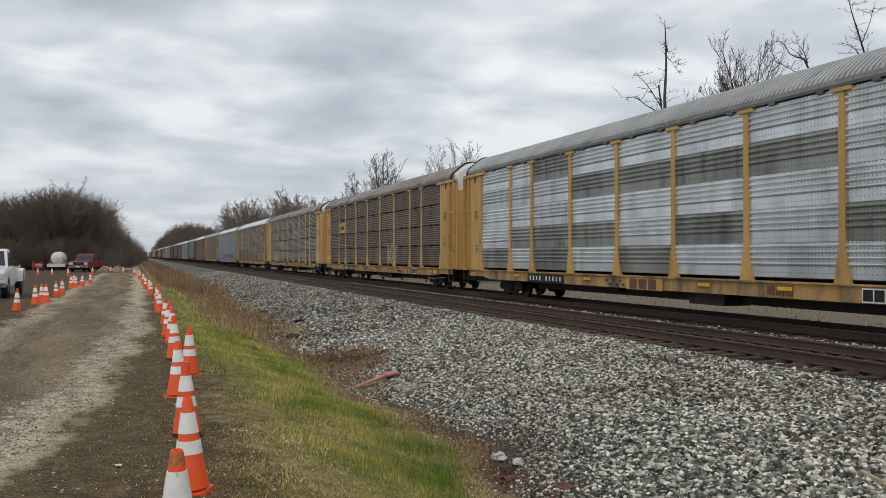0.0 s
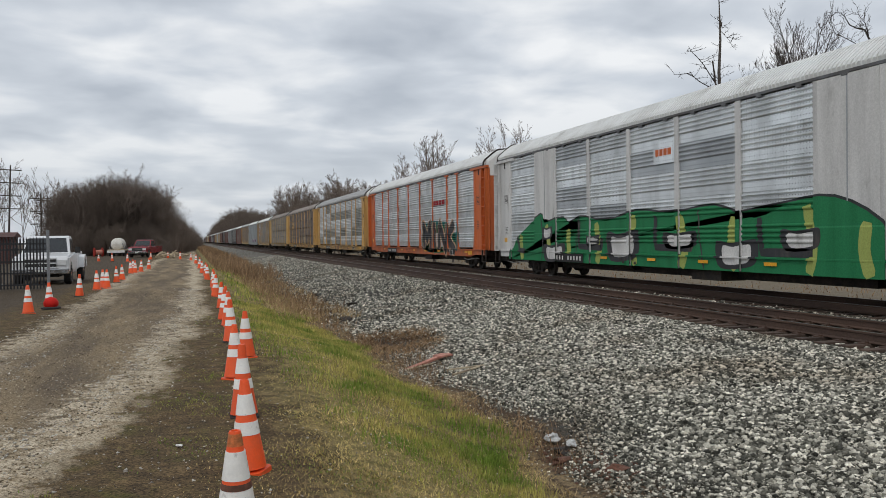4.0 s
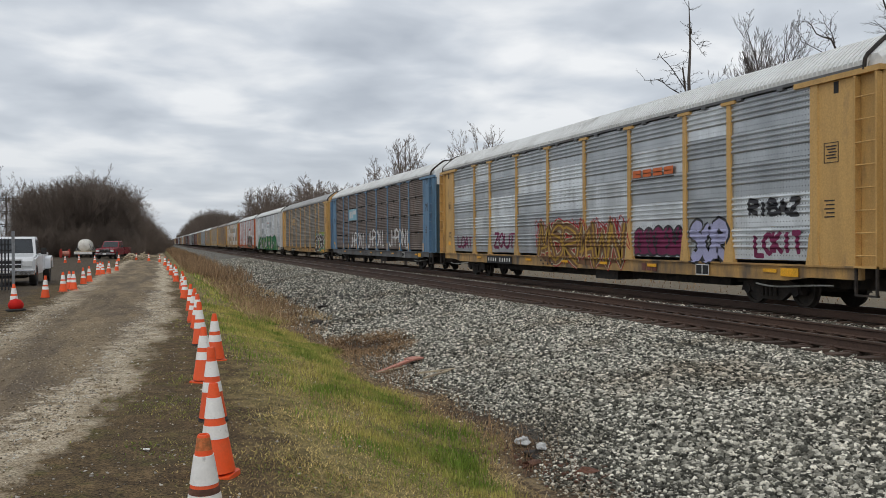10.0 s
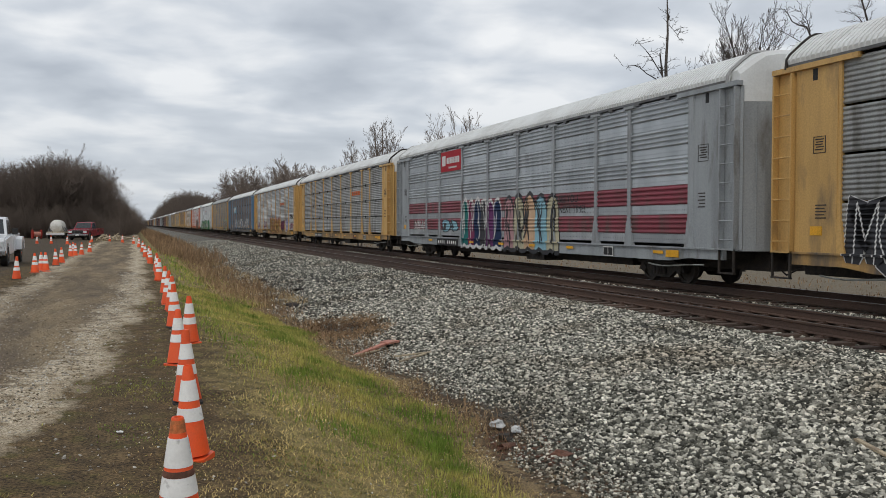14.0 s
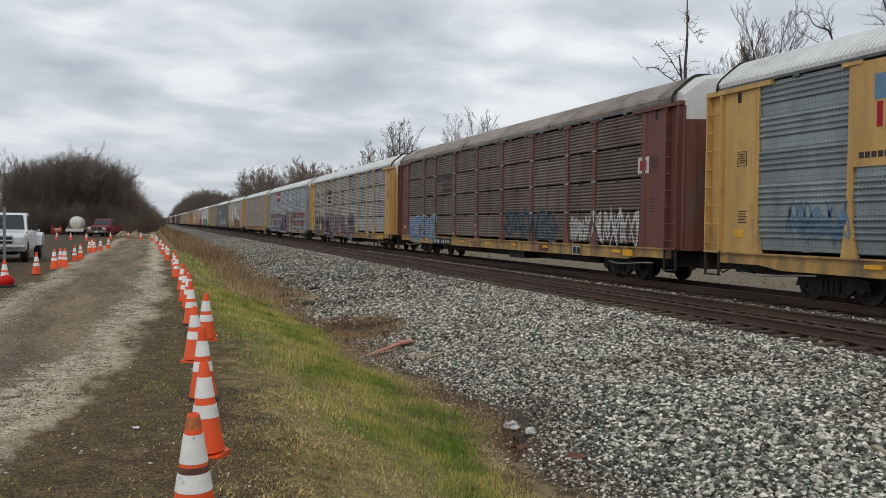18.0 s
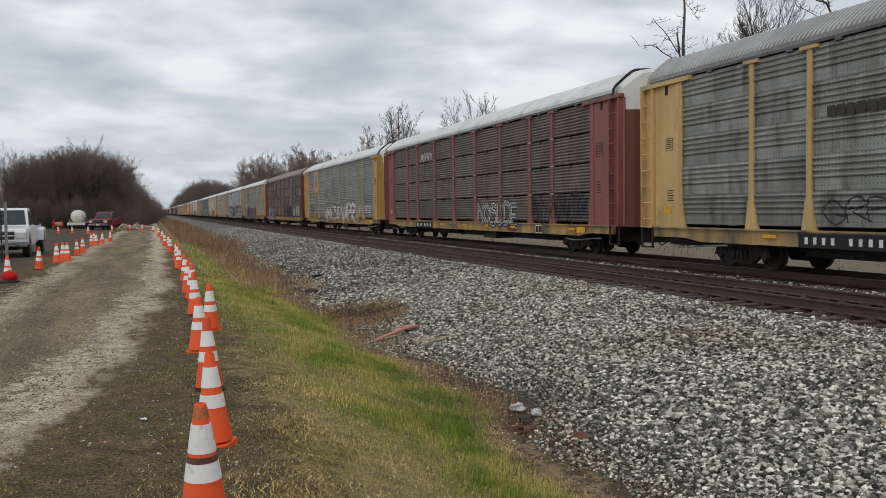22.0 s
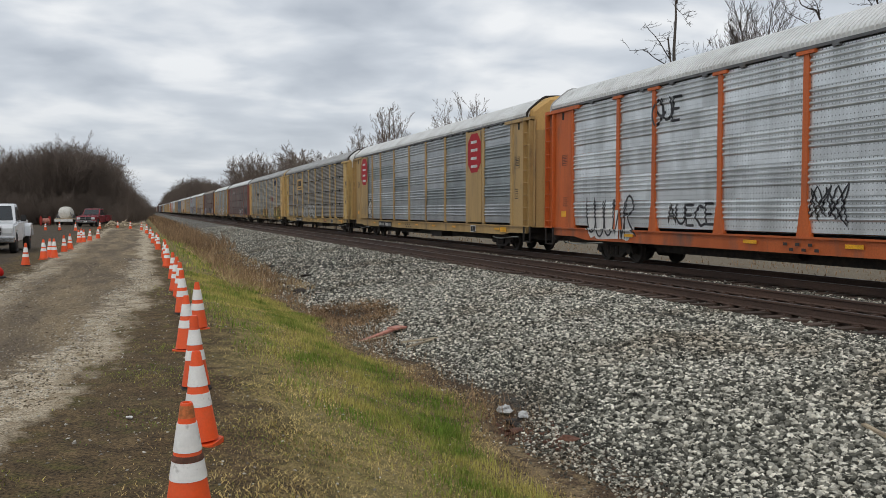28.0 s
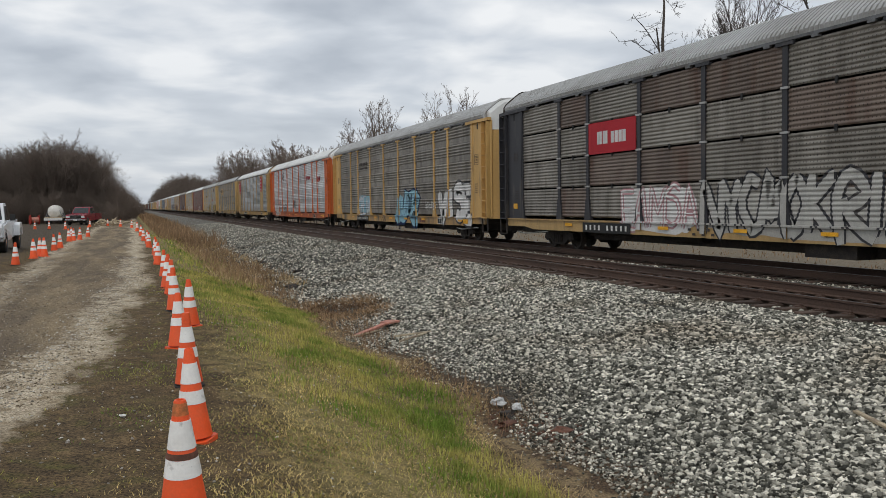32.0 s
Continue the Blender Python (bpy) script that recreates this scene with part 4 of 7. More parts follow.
def frame_shape():
    out = [box(-0.55, 0.55, -14.65, 14.65, 0.50, 0.98), box(-0.75, 0.75, -8.6, 8.6, 0.40, 0.9), box(-1.42, 1.42, -14.05, 14.05, 0.80, 1.04)]
    out += [box(-1.4, 1.4, y - 0.09, y + 0.09, 0.68, 0.97) for y in (-10.1, -7.2, -4.2, -1.4, 1.4, 4.2, 7.2, 10.1)]
    out += [box(-1.3, -0.5, -3.4, -1.9, 0.36, 0.86), tube((-0.9, 2.2, 0.68), (-0.9, 3.6, 0.68), 0.19, n=12)]
    return join(*out)


def sill_shape():
    """Side sill of the flat car; outer face towards -x; it steps up over the trucks near the ends."""
    o = [(-14.05, 0.78), (-12.5, 0.78), (-11.7, 0.68), (11.7, 0.68), (12.5, 0.78), (14.05, 0.78), (14.05, 1.07), (-14.05, 1.07)]
    return join(prism(o, "x", -0.04, 0.06), box(-0.1, 0.0, -14.05, 14.05, 1.03, 1.075))


def bogie_shape():
    o = [(-1.15, 0.33), (-1.05, 0.56), (-0.6, 0.66), (0.6, 0.66), (1.05, 0.56), (1.15, 0.33), (0.72, 0.36), (0.42, 0.16), (-0.42, 0.16), (-0.72, 0.36)]
    out = []
    for s in (-1, 1):
        out.append(prism(o, "x", s * 0.98 - 0.07, s * 0.98 + 0.07))
        out += [tube((s * 1.07, y, 0.40), (s * 1.0, y, 0.40), 0.13, n=10) for y in (-0.89, 0.89)]
        out += [tube((s * 1.09, y, 0.24), (s * 1.09, y, 0.52), 0.055, n=8) for y in (-0.24, -0.08, 0.08, 0.24)]
    return join(*out, box(-0.95, 0.95, -0.22, 0.22, 0.36, 0.62))


def wheelset_shape():
    out = [tube((-0.75, 0, 0), (0.75, 0, 0), 0.075, n=10)]
    for s in (-1, 1):
        w = lathe([(0.08, 0.0), (0.36, -0.01), (0.36, -0.02), (0.455, -0.02), (0.455, 0.0), (0.42, 0.015), (0.41, 0.115), (0.34, 0.115), (0.33, 0.06), (0.14, 0.04), (0.12, 0.14), (0.0001, 0.14)], 24, "x")
        out.append(moved(w, 0, 0, 0, Matrix.Translation((s * 0.70, 0, 0)) @ Matrix.Diagonal((s, 1, 1, 1))))
    return join(*out)


def coupler_shape():
    return join(box(-0.09, 0.09, 0, 0.72, 0.74, 0.94), prism([(-0.16, 0.6), (0.12, 0.6), (0.17, 0.72), (0.05, 0.88), (-0.16, 0.84)], "z", 0.70, 0.99),
                tube((0.25, -0.1, 0.72), (0.22, 0.35, 0.42), 0.022, n=6), tube((0.22, 0.35, 0.42), (0.12, 0.7, 0.6), 0.022, n=6))


def tags_shape(rows, x=-0.006):
    """Small flat marks: (y0, y1, z0, z1) on the side, seen from -x."""
    return join(*[box(x, 0.0, a, b, c, d) for a, b, c, d in rows])


def side_line(kind):
    """Depth of the whole side, foot to head: sill, lip, then the sheets."""
    o = [(-0.022, 0.66), (-0.022, 1.025), (-0.085, 1.03), (-0.085, 1.075), (0.0, 1.08)]
    for r in range(5 if kind == "ribbed" else 4):
        o += sheet_line(kind, r)
    return o


SOLID = (-9.55, 7.65)   # where plain panels stand on the white car


def painted(name, shape, material, parent, car, layer, label=""):
    """Paint laid on the car's side: a flat shape of (y, z) cut at every fold of the sheets and pressed onto them, and onto the posts where they stand proud."""
    bm = bmesh.new()
    vs = [bm.verts.new((0, y, z)) for y, z in shape[0]]
    for f in shape[1]:
        try:
            bm.faces.new([vs[i] for i in f])
        except ValueError:
            pass
    bmesh.ops.triangulate(bm, faces=bm.faces)
    line = side_line(car["sheets"])
    lo, hi = min(p[1] for p in shape[0]), max(p[1] for p in shape[0])
    ya, yb = min(p[0] for p in shape[0]), max(p[0] for p in shape[0])
    cuts = [((0, 0, z), (0, 0, 1)) for _, z in line if lo < z < hi and (hi - lo > 0.3)]
    near = [p for p in POSTS if ya - 0.12 < p < yb + 0.12]
    cuts += [((0, p + s * 0.1, 0), (0, 1, 0)) for p in near for s in (-1, 1)]
    for co, no in cuts:
        bmesh.ops.bisect_plane(bm, geom=bm.verts[:] + bm.edges[:] + bm.faces[:], plane_co=co, plane_no=no)
    front = 0.05 if car["flush"] else 0.055
    wide = [(p - 0.1, p + 0.1) for p in near] + ([(a, a + 1.9) for a in SOLID] if car["solid"] else [])
    if car["solid"]:
        front = 0.068
        for a in SOLID:
            for q in (a, a + 1.9):
                bmesh.ops.bisect_plane(bm, geom=bm.verts[:] + bm.edges[:] + bm.faces[:], plane_co=(0, q, 0), plane_no=(0, 1, 0))
    on_post = [f for f in bm.faces if any(a < f.calc_center_median().y < b for a, b in wide)]
    if on_post:
        bmesh.ops.split(bm, geom=on_post)
    zs, ds = [p[1] for p in line], [p[0] for p in line]
    posted = set()
    for f in bm.faces:
        c = f.calc_center_median()
        if any(a < c.y < b for a, b in wide):
            posted.update(f.verts)
    for v in bm.verts:
        d = float(np.interp(v.co.z, zs, ds))
        if v in posted:
            d = min(d, -front - (0.012 if v.co.z < 1.8 else 0))
        v.co.x = -SIDE + d - 0.006 - 0.003 * layer
    me = bpy.data.meshes.new(name)
    bm.to_mesh(me)
    bm.free()
    me.materials.append(None)
    return part(name, me, material, parent, label=label)


def spray(car, y0, y1, z0, z1, n, layers, seed, name="graffiti", label="sprayed graffiti of swollen outlined shapes", tall=False):
    """Sprayed shapes along the side from y0 to y1. layers: (width, material or materials), outermost first; one thin layer alone is a scrawl."""
    g = random.Random(seed)
    cell = (y1 - y0) / n
    H = z1 - z0
    if len(layers) == 1:
        wid, material = layers[0]
        for k in range(n):
            c, pts = y1 - (k + 0.5) * cell, []
            for i in range(g.choice((6, 7, 9))):
                a = 0.55 * cell * (math.sin(i * 2.1 + k) + g.uniform(-0.4, 0.4))
                pts.append((c + a, z0 + H * (0.95 if i % 2 else 0.05) + g.uniform(-0.15, 0.15) * H))
            painted(name, ribbon(smooth_line(pts, steps=4), wid), material, car, car, k % 4, label if k == 0 else "")
        return
    for k in range(n):
        cy, cz = y1 - (k + 0.5) * cell, (z0 + z1) / 2
        ring, m = [], g.choice((8, 9, 10, 11))
        if tall:
            w = g.uniform(0.7, 0.95)
            ring = [(-w, -1.0), (-w * 0.9, 0.1), (-w * 0.8, 0.72), (0, g.uniform(0.95, 1.1)), (w * 0.8, 0.72), (w * 0.95, 0.0), (w, -1.0), (0.2, -0.9)]
        else:
            for i in range(m):
                a = 2 * math.pi * i / m
                sq = 1 / max(abs(math.cos(a)), abs(math.sin(a)))
                r = g.uniform(0.66, 1.08) * (0.5 + 0.5 * sq)
                ring.append((math.cos(a) * r, math.sin(a) * r))
        top = None
        for i, (wid, material) in enumerate(layers):
            if isinstance(material, list):
                material = material[k % len(material)]
            if i < 2 or wid > 0.12:
                sc = (1.0, 0.86, 0.66)[i]
                o = smooth_line([(cy + (0.74 if tall else 0.62) * cell * p * (sc if not tall else 1 - 0.8 * (1 - sc)), cz + 0.54 * H * q * sc) for p, q in ring], True, 2)
                ob = painted(name, (o, [tuple(range(len(o)))]), material, top or car, car, 2 * i + k % 2, label if i + k == 0 else "")
                top = top or ob
            else:
                for j in range(2):
                    u = g.uniform(-0.35, 0.35) * cell
                    ln = smooth_line([(cy + u, cz + 0.36 * H), (cy + u + g.uniform(-0.2, 0.2) * cell, cz), (cy + u * 0.5, cz - 0.36 * H)])
                    painted(name, ribbon(ln, wid), material, top, car, 6 + j)
        dark = layers[0][1] if len(layers) == 2 or layers[1][0] > 0.3 else layers[1][1]
        if isinstance(dark, list):
            dark = dark[0]
        for j in range(g.choice((2, 3, 3))):
            u, w = g.uniform(-0.4, 0.4) * cell, g.uniform(-0.3, 0.3) * H
            ln = smooth_line([(cy + u, cz + w + 0.3 * H), (cy + u + g.uniform(-0.25, 0.25) * cell, cz + w), (cy + u + g.uniform(-0.35, 0.35) * cell, cz + w - 0.2 * H)])
            painted(name, ribbon(ln, max(0.07, 0.1 * cell)), dark, top, car, 8 + j)


def blob(car, y0, y1, z0, z1, material, seed, bumps=7):
    """An uneven sprayed field behind letters."""
    g = random.Random(seed)
    n = 40
    H, pts = z1 - z0, []
    for i in range(n):
        a = 2 * math.pi * i / n
        c, s = math.cos(a), math.sin(a)
        u, w = math.copysign(abs(c) ** 0.35, c), math.copysign(abs(s) ** 0.5, s)
        k = 1 - 0.13 * (0.5 + 0.5 * math.sin(bumps * 2 * c + seed)) - g.uniform(0, 0.10)
        pts.append(((y0 + y1) / 2 + u * (y1 - y0) / 2 - g.uniform(0, 0.12) * math.copysign(1, c) * abs(c), max((z0 + z1) / 2 + w * k * H / 2, z0 + 0.02)))
    pts = smooth_line(pts, True, 2)
    painted("graffiti", (pts, [tuple(range(len(pts)))]), material, car, car, -1, "sprayed field of colour")


# letters as strokes on a grid five wide and nine high
GRID = {"A": "00 28 40|13 33", "B": "00 08 37 35 04 34 41 00", "D": "00 08 37 43 31 00", "E": "48 08 00 40|04 34", "H": "00 08|04 44|40 48", "I": "20 28",
        "J": "48 42 20 02", "K": "00 08|48 04 40", "L": "08 00 40", "M": "00 08 23 48 40", "N": "00 08 40 48", "O": "28 05 03 20 43 45 28", "P": "00 08 47 45 04",
        "R": "00 08 47 45 04 40", "S": "47 28 06 35 42 20 01", "T": "08 48|28 20", "U": "08 02 20 42 48", "V": "08 20 48", "Y": "08 24 48|24 20", "C": "47 28 05 03 20 41", "Z": "08 48 00 40", "1": "16 28 20|00 40"}
STROKES = {
    # shapes that only look like writing
    "a": [[(-0.1, 0.05), (0.18, 1.05), (0.4, 0.25), (0.66, 0.9), (1.1, -0.1)], [(0.1, 0.3), (0.95, 0.42)]],
    "b": [[(1.05, 1.0), (0.2, 0.8), (0.75, 0.55), (0.0, 0.3), (0.9, 0.02)], [(0.35, 1.1), (0.55, 0.6)]],
    "c": [[(0.5, 1.1), (0.0, 0.55), (0.45, -0.05), (1.0, 0.5), (0.5, 1.1)], [(0.3, 0.6), (0.75, 0.35), (1.2, 0.5)]],
    "d": [[(-0.05, 1.05), (0.25, 0.0), (0.55, 0.75), (0.8, -0.05), (1.1, 0.95)]],
    "e": [[(0.1, -0.08), (0.05, 0.7), (0.5, 1.08), (0.95, 0.75), (0.35, 0.45), (1.1, 0.0)], [(-0.1, 0.5), (0.4, 0.6)]],
    "f": [[(0.5, 1.15), (0.3, 0.5), (0.55, -0.1)], [(-0.1, 0.75), (1.05, 0.9)], [(0.0, 0.2), (0.5, 0.4), (1.05, 0.12)]],
}


STROKES.update({k: [[(int(p[0]) / 4, int(p[1]) / 8) for p in st.split()] for st in v.split("|")] for k, v in GRID.items()})


def throw_up(car, text, y0, y1, z0, z1, layers, seed, label="sprayed graffiti in thick outlined letters"):
    """Thick sprayed letters that jostle: layers of (stroke width, material), outermost first; read from y1 to y0."""
    g = random.Random(seed)
    cell, H, top = (y1 - y0) / len(text), z1 - z0, None
    for li, (wid, material) in enumerate(layers):
        g.seed(seed)
        for k, ch in enumerate(text):
            lean, sq, dz = g.uniform(-0.2, 0.2), g.uniform(1.0, 1.25), g.uniform(-0.09, 0.09) * H
            for j, st in enumerate(STROKES[ch]):
                ln = [(y1 - (k + 0.02 + ((0.76 if ch in GRID else 0.96) * p * sq) + lean * (q - 0.5)) * cell, z0 + dz + H * q) for p, q in st]
                if ch in "ceBDJOPRSU":
                    ln = smooth_line(ln, False, 3)
                ob = painted("graffiti", ribbon(ln, wid), material, top or car, car, 2.2 * li + 0.35 * j + 0.7 * (k % 2), label if top is None else "")
                top = top or ob


def words(car, text, y, z, size, material):
    """Readable sprayed or stencilled words on the car's side, read from its front."""
    cu = bpy.data.curves.new("words", "FONT")
    cu.body, cu.size = text, size
    tmp = bpy.data.objects.new("words", cu)
    me = bpy.data.meshes.new_from_object(tmp)
    bpy.data.objects.remove(tmp)
    me.materials.clear(); me.materials.append(None)
    ob = part("lettering", me, material, car, label="hand-sprayed black words")
    ob.matrix_local = Matrix(((0, 0, -1, -SIDE - 0.055), (-1, 0, 0, y), (0, 1, 0, z), (0, 0, 0, 1)))
    return ob


def sign(car, y0, y1, z0, z1, material, marks=(), label="painted sign panel", x=-1.565):
    """A flat painted panel with plain shapes on it: (y0, y1, z0, z1, material) within the unit square, read from the car's front."""
    if material is None:
        p, x = new("sign"), -SIDE - 0.048
        p.parent, p["label"] = car, label
    else:
        p = part("sign_panel", box(x, x + 0.02, y0, y1, z0, z1), material, car, label=label)
    for a, b, c, d, m in marks:
        part("mark", box(x - 0.004, x, y1 - b * (y1 - y0), y1 - a * (y1 - y0), z0 + c * (z1 - z0), z0 + d * (z1 - z0)), m, p)


def autorack(style, near=True):
    g = random.Random(style["seed"])
    col, sillcol = M[style["paint"]], M.get(style.get("sill", style["paint"]) + "_sill", M[style.get("sill", style["paint"])])
    steel = [M[k] for k in style["steel"]]
    kind = style.get("kind", "ribbed")
    car = thing("autorack_car", style["label"], "railway car", "cars of the train", (TRACK_FAR, 0, RAIL))
    car["sheets"], car["flush"], car["solid"] = kind, bool(style.get("flush")), bool(style.get("solid"))
    part("underframe", shared("underframe", frame_shape), M["iron"], car)
    for s in (-1, 1):
        part("side_sill", shared("side_sill", sill_shape), sillcol, car, (s * (SIDE - 0.02) if s < 0 else SIDE - 0.02, 0, 0), turn=(0, 0, 0 if s < 0 else 180))
    part("deck", box(-1.4, 1.4, -13.8, 13.8, 2.55, 2.63), M["inside"], car)
    part("deck", box(-1.4, 1.4, -13.8, 13.8, 3.95, 4.03), M["inside"], car)
    part("roof", shared("rack_roof", roof_shape) if near else shared("rack_roof_coarse", lambda: roof_shape(40)), M[style["roof"]], car, label=style.get("roof_label", ""))
    for s in (-1, 1):
        part("eave_rail", shared("eave_rail", lambda: join(box(-0.05, 0.05, -14.15, 14.15, 5.262, 5.33), *[box(-0.062, 0.062, -13.2 + 1.525 * k, -13.0 + 1.525 * k, 5.20, 5.26) for k in range(18)])), M["flange"], car, (s * 1.51, 0, 0))
    post = shared("flush_post", flush_post_shape) if style.get("flush") else shared("side_post", post_shape)
    for s in (-1, 1):
        rz = 0 if s < 0 else 180
        if near or s < 0:
            for y in POSTS:
                part("side_post", post, col, car, (s * SIDE, y, 0), turn=(0, 0, rz))
        for e in (-1, 1):
            me = shared("end_pillar" + ("_a" if s * e < 0 else "_b"), lambda: pillar_shape() if s * e < 0 else moved(pillar_shape(), 0, 0, 0, Matrix.Diagonal((1, -1, 1, 1))))
            part("end_pillar", me, col, car, (s * SIDE, e * 12.65, 0), turn=(0, 0, rz))
            part("ledge", shared("ledge", lambda: box(-0.11, 0.06, -1.27, 1.27, 5.142, 5.26)), col, car, (s * SIDE, e * 13.37, 0), turn=(0, 0, rz))
            if near:
                l = part("ladder", shared("ladder", ladder_shape), col, car, (s * (SIDE + 0.02), e * 14.27, 0), turn=(0, 0, rz))
                for k in range(8):
                    part("rung", shared("rung", rung_shape), col, l, (0, 0, 1.30 + 0.48 * k))
            elif s < 0:
                part("ladder", shared("far_ladder", far_ladder_shape), col, car, (s * (SIDE + 0.02), e * 14.27, 0))
            if near and s < 0:
                part("stirrup", shared("stirrup", stirrup_shape), M["iron"], car, (s * (SIDE + 0.02), e * 14.27, 0))
                part("slot", shared("slot", lambda: box(-0.036, -0.02, -0.07, 0.07, 4.86, 5.12)), M["inside"], car, (s * SIDE, e * 13.35, 0), label="dark slot at the head of the end sheet")
    for e in (-1, 1):
        rz = 0 if e > 0 else 180
        part("end_door", shared("end_door", end_door_shape), M[style.get("door", style["paint"])], car, (0, e * 14.3, 0), turn=(0, 0, rz))
        part("end_cap", shared("end_cap", end_cap_shape), M[style.get("cap", "roof_white")], car, (0, e * 14.3, 0), turn=(0, 0, rz), label="pale arched upper end panel")
        if near and e < 0:
            w = part("lettering", WARNING, M["ink"], car, label="dark stencilled height warning")
            w.matrix_local = Matrix(((1, 0, 0, 0.25), (0, 0, -1, -14.84), (0, 1, 0, 5.06), (0, 0, 0, 1)))
            if style["paint"] in ("yellow", "ochre", "paleyellow", "tan"):
                part("door_latch", join(box(-1.05, -0.55, -14.83, -14.60, 3.28, 3.42), box(-1.05, 0.7, -14.85, -14.6, 3.40, 3.46)), M["inside"], car, label="black latch bar across the end doors")
        part("roof_hoop", shared("roof_hoop", hoop_shape), M[style.get("hoop", "iron")], car, (0, e * 14.2, 0))
        part("coupler", shared("coupler", coupler_shape), M["iron"], car, (0, e * 14.5, 0), turn=(0, 0, rz))
        b = part("bogie", shared("bogie", bogie_shape), M["iron"], car, (0, e * 10.6, 0))
        for a in (-0.89, 0.89):
            w = part("wheelset", shared("wheelset", wheelset_shape, True), M["wheel"], b)
            w.matrix_parent_inverse = Matrix.Translation((0, a, 0.42))
            WHEELS.append(w)
    # pressed side sheets, bay by bay
    rows = 5 if kind == "ribbed" else 4
    for i in range(len(POSTS) - 1):
        y, w = (POSTS[i] + POSTS[i + 1]) / 2, round(POSTS[i + 1] - POSTS[i] - 0.16, 2)
        if near:
            for r in range(rows):
                m = steel[0] if len(steel) == 1 or g.random() < style.get("share", 0.7) else steel[1]
                if r in style.get("bands", ()):
                    part("side_sheet", shared(f"sheet_band_{r}_{w}", lambda: panel_shape(w, [r], kind, "ribs")), M["maroon"], car, (-SIDE, y, 0), label="maroon ribbed band")
                    part("side_sheet", shared(f"sheet_flat_{r}_{w}", lambda: panel_shape(w, [r], kind, "flat")), m, car, (-SIDE, y, 0))
                    continue
                part("side_sheet", shared(f"sheet_{kind}_{r}_{w}", lambda: panel_shape(w, [r], kind)), m, car, (-SIDE + g.uniform(-0.006, 0.006), y, 0))
        else:
            part("side_sheet", shared(f"sheets_{kind}_{w}", lambda: panel_shape(w, range(rows), kind)), steel[i % len(steel)], car, (-SIDE, y, 0))
        part("side_sheet", shared(f"sheets_{kind}_{w}", lambda: panel_shape(w, range(rows), kind)), steel[0], car, (SIDE, y, 0), turn=(0, 0, 180))
    if near and kind == "plank":
        # pale hinge straps over the posts, dark latches where the sheets meet
        strap = shared("hinge", lambda: prism([(-0.13, -0.02), (-0.13, -0.075), (0.13, -0.075), (0.13, -0.02), (0.10, -0.02), (0.10, -0.062), (-0.10, -0.062), (-0.10, -0.02)], "z", -0.028, 0.028))
        latch = shared("latch", lambda: prism([(-0.035, -0.02), (-0.035, -0.05), (0.035, -0.05), (0.035, -0.02)], "z", -0.09, 0.06))
        for r in range(1, 4):
            z = PANEL_Z0 + r * (PANEL_Z1 - PANEL_Z0) / 4
            for i, y in enumerate(POSTS[1:-1]):
                h = part("hinge", strap, M["roof_grey"], car, label="pale hinge strap" if i + r == 1 else "")
                h.matrix_local = Matrix(((0, 1, 0, -SIDE), (1, 0, 0, y), (0, 0, 1, z), (0, 0, 0, 1)))
                h = part("latch", latch, M["inside"], car)
                h.matrix_local = Matrix(((0, 1, 0, -SIDE), (1, 0, 0, (y + POSTS[i]) / 2), (0, 0, 1, z), (0, 0, 0, 1)))
    # number board, data stencils, reflectors and marks on the sill
    if near:
        x = -SIDE - 0.062
        if style.get("board", True):
            nb = part("number_board", box(x - 0.004, x, 5.0, 7.9, 0.68, 1.0), M["plate"], car, label="black board with white figures")
            for k in range(9):
                part("figure", shared("figure", lambda: box(-0.004, 0, -0.05, 0.05, 0.76, 0.92)), M["stencil"], nb, (x - 0.004, 7.65 - k * 0.27 - (0.25 if k > 3 else 0), 0))
        part("stencil", tags_shape([(2.0 - k * 0.2, 2.0 - k * 0.2 + 0.13, 0.86 - (k % 2) * 0.12, 0.93 - (k % 2) * 0.12) for k in range(6)]), M["ink"], car, (x, 0, 0), label="small dark stencilled data")["kind"] = "stuff"
        part("stencil", tags_shape([(13.02, 13.04, 3.25, 3.62), (13.36, 13.38, 3.25, 3.62), (13.02, 13.38, 3.25, 3.265), (13.02, 13.38, 3.605, 3.62)] + [(13.07 + 0.02 * (j % 3), 13.33 - 0.03 * (j % 2), 3.54 - 0.055 * j, 3.565 - 0.055 * j) for j in range(5)] + [(12.98 + 0.05 * (j % 2), 13.3, 2.1 - 0.07 * j, 2.125 - 0.07 * j) for j in range(5)]), M["ink"], car, (-SIDE - 0.032, 0, 0))["kind"] = "stuff"
        part("stencil", tags_shape([(-13.42, -13.40, 3.35, 3.8), (-13.0, -12.98, 3.35, 3.8), (-13.42, -12.98, 3.35, 3.365), (-13.42, -12.98, 3.785, 3.8)] + [(-13.36 + 0.03 * (j % 2), -13.04 - 0.04 * (j % 3), 3.7 - 0.065 * j, 3.73 - 0.065 * j) for j in range(5)] + [(-13.3, -13.0 - 0.05 * (j % 2), 2.5 - 0.09 * j, 2.53 - 0.09 * j) for j in range(5)]), M["ink"], car, (-SIDE - 0.032, 0, 0))["kind"] = "stuff"
        for y in (-11.2, -5.9, -2.9, 0.0, 3.3, 8.9):
            part("reflector", box(x - 0.004, x, y - 0.25, y + 0.25, 0.86, 0.95), M["reflector"], car)
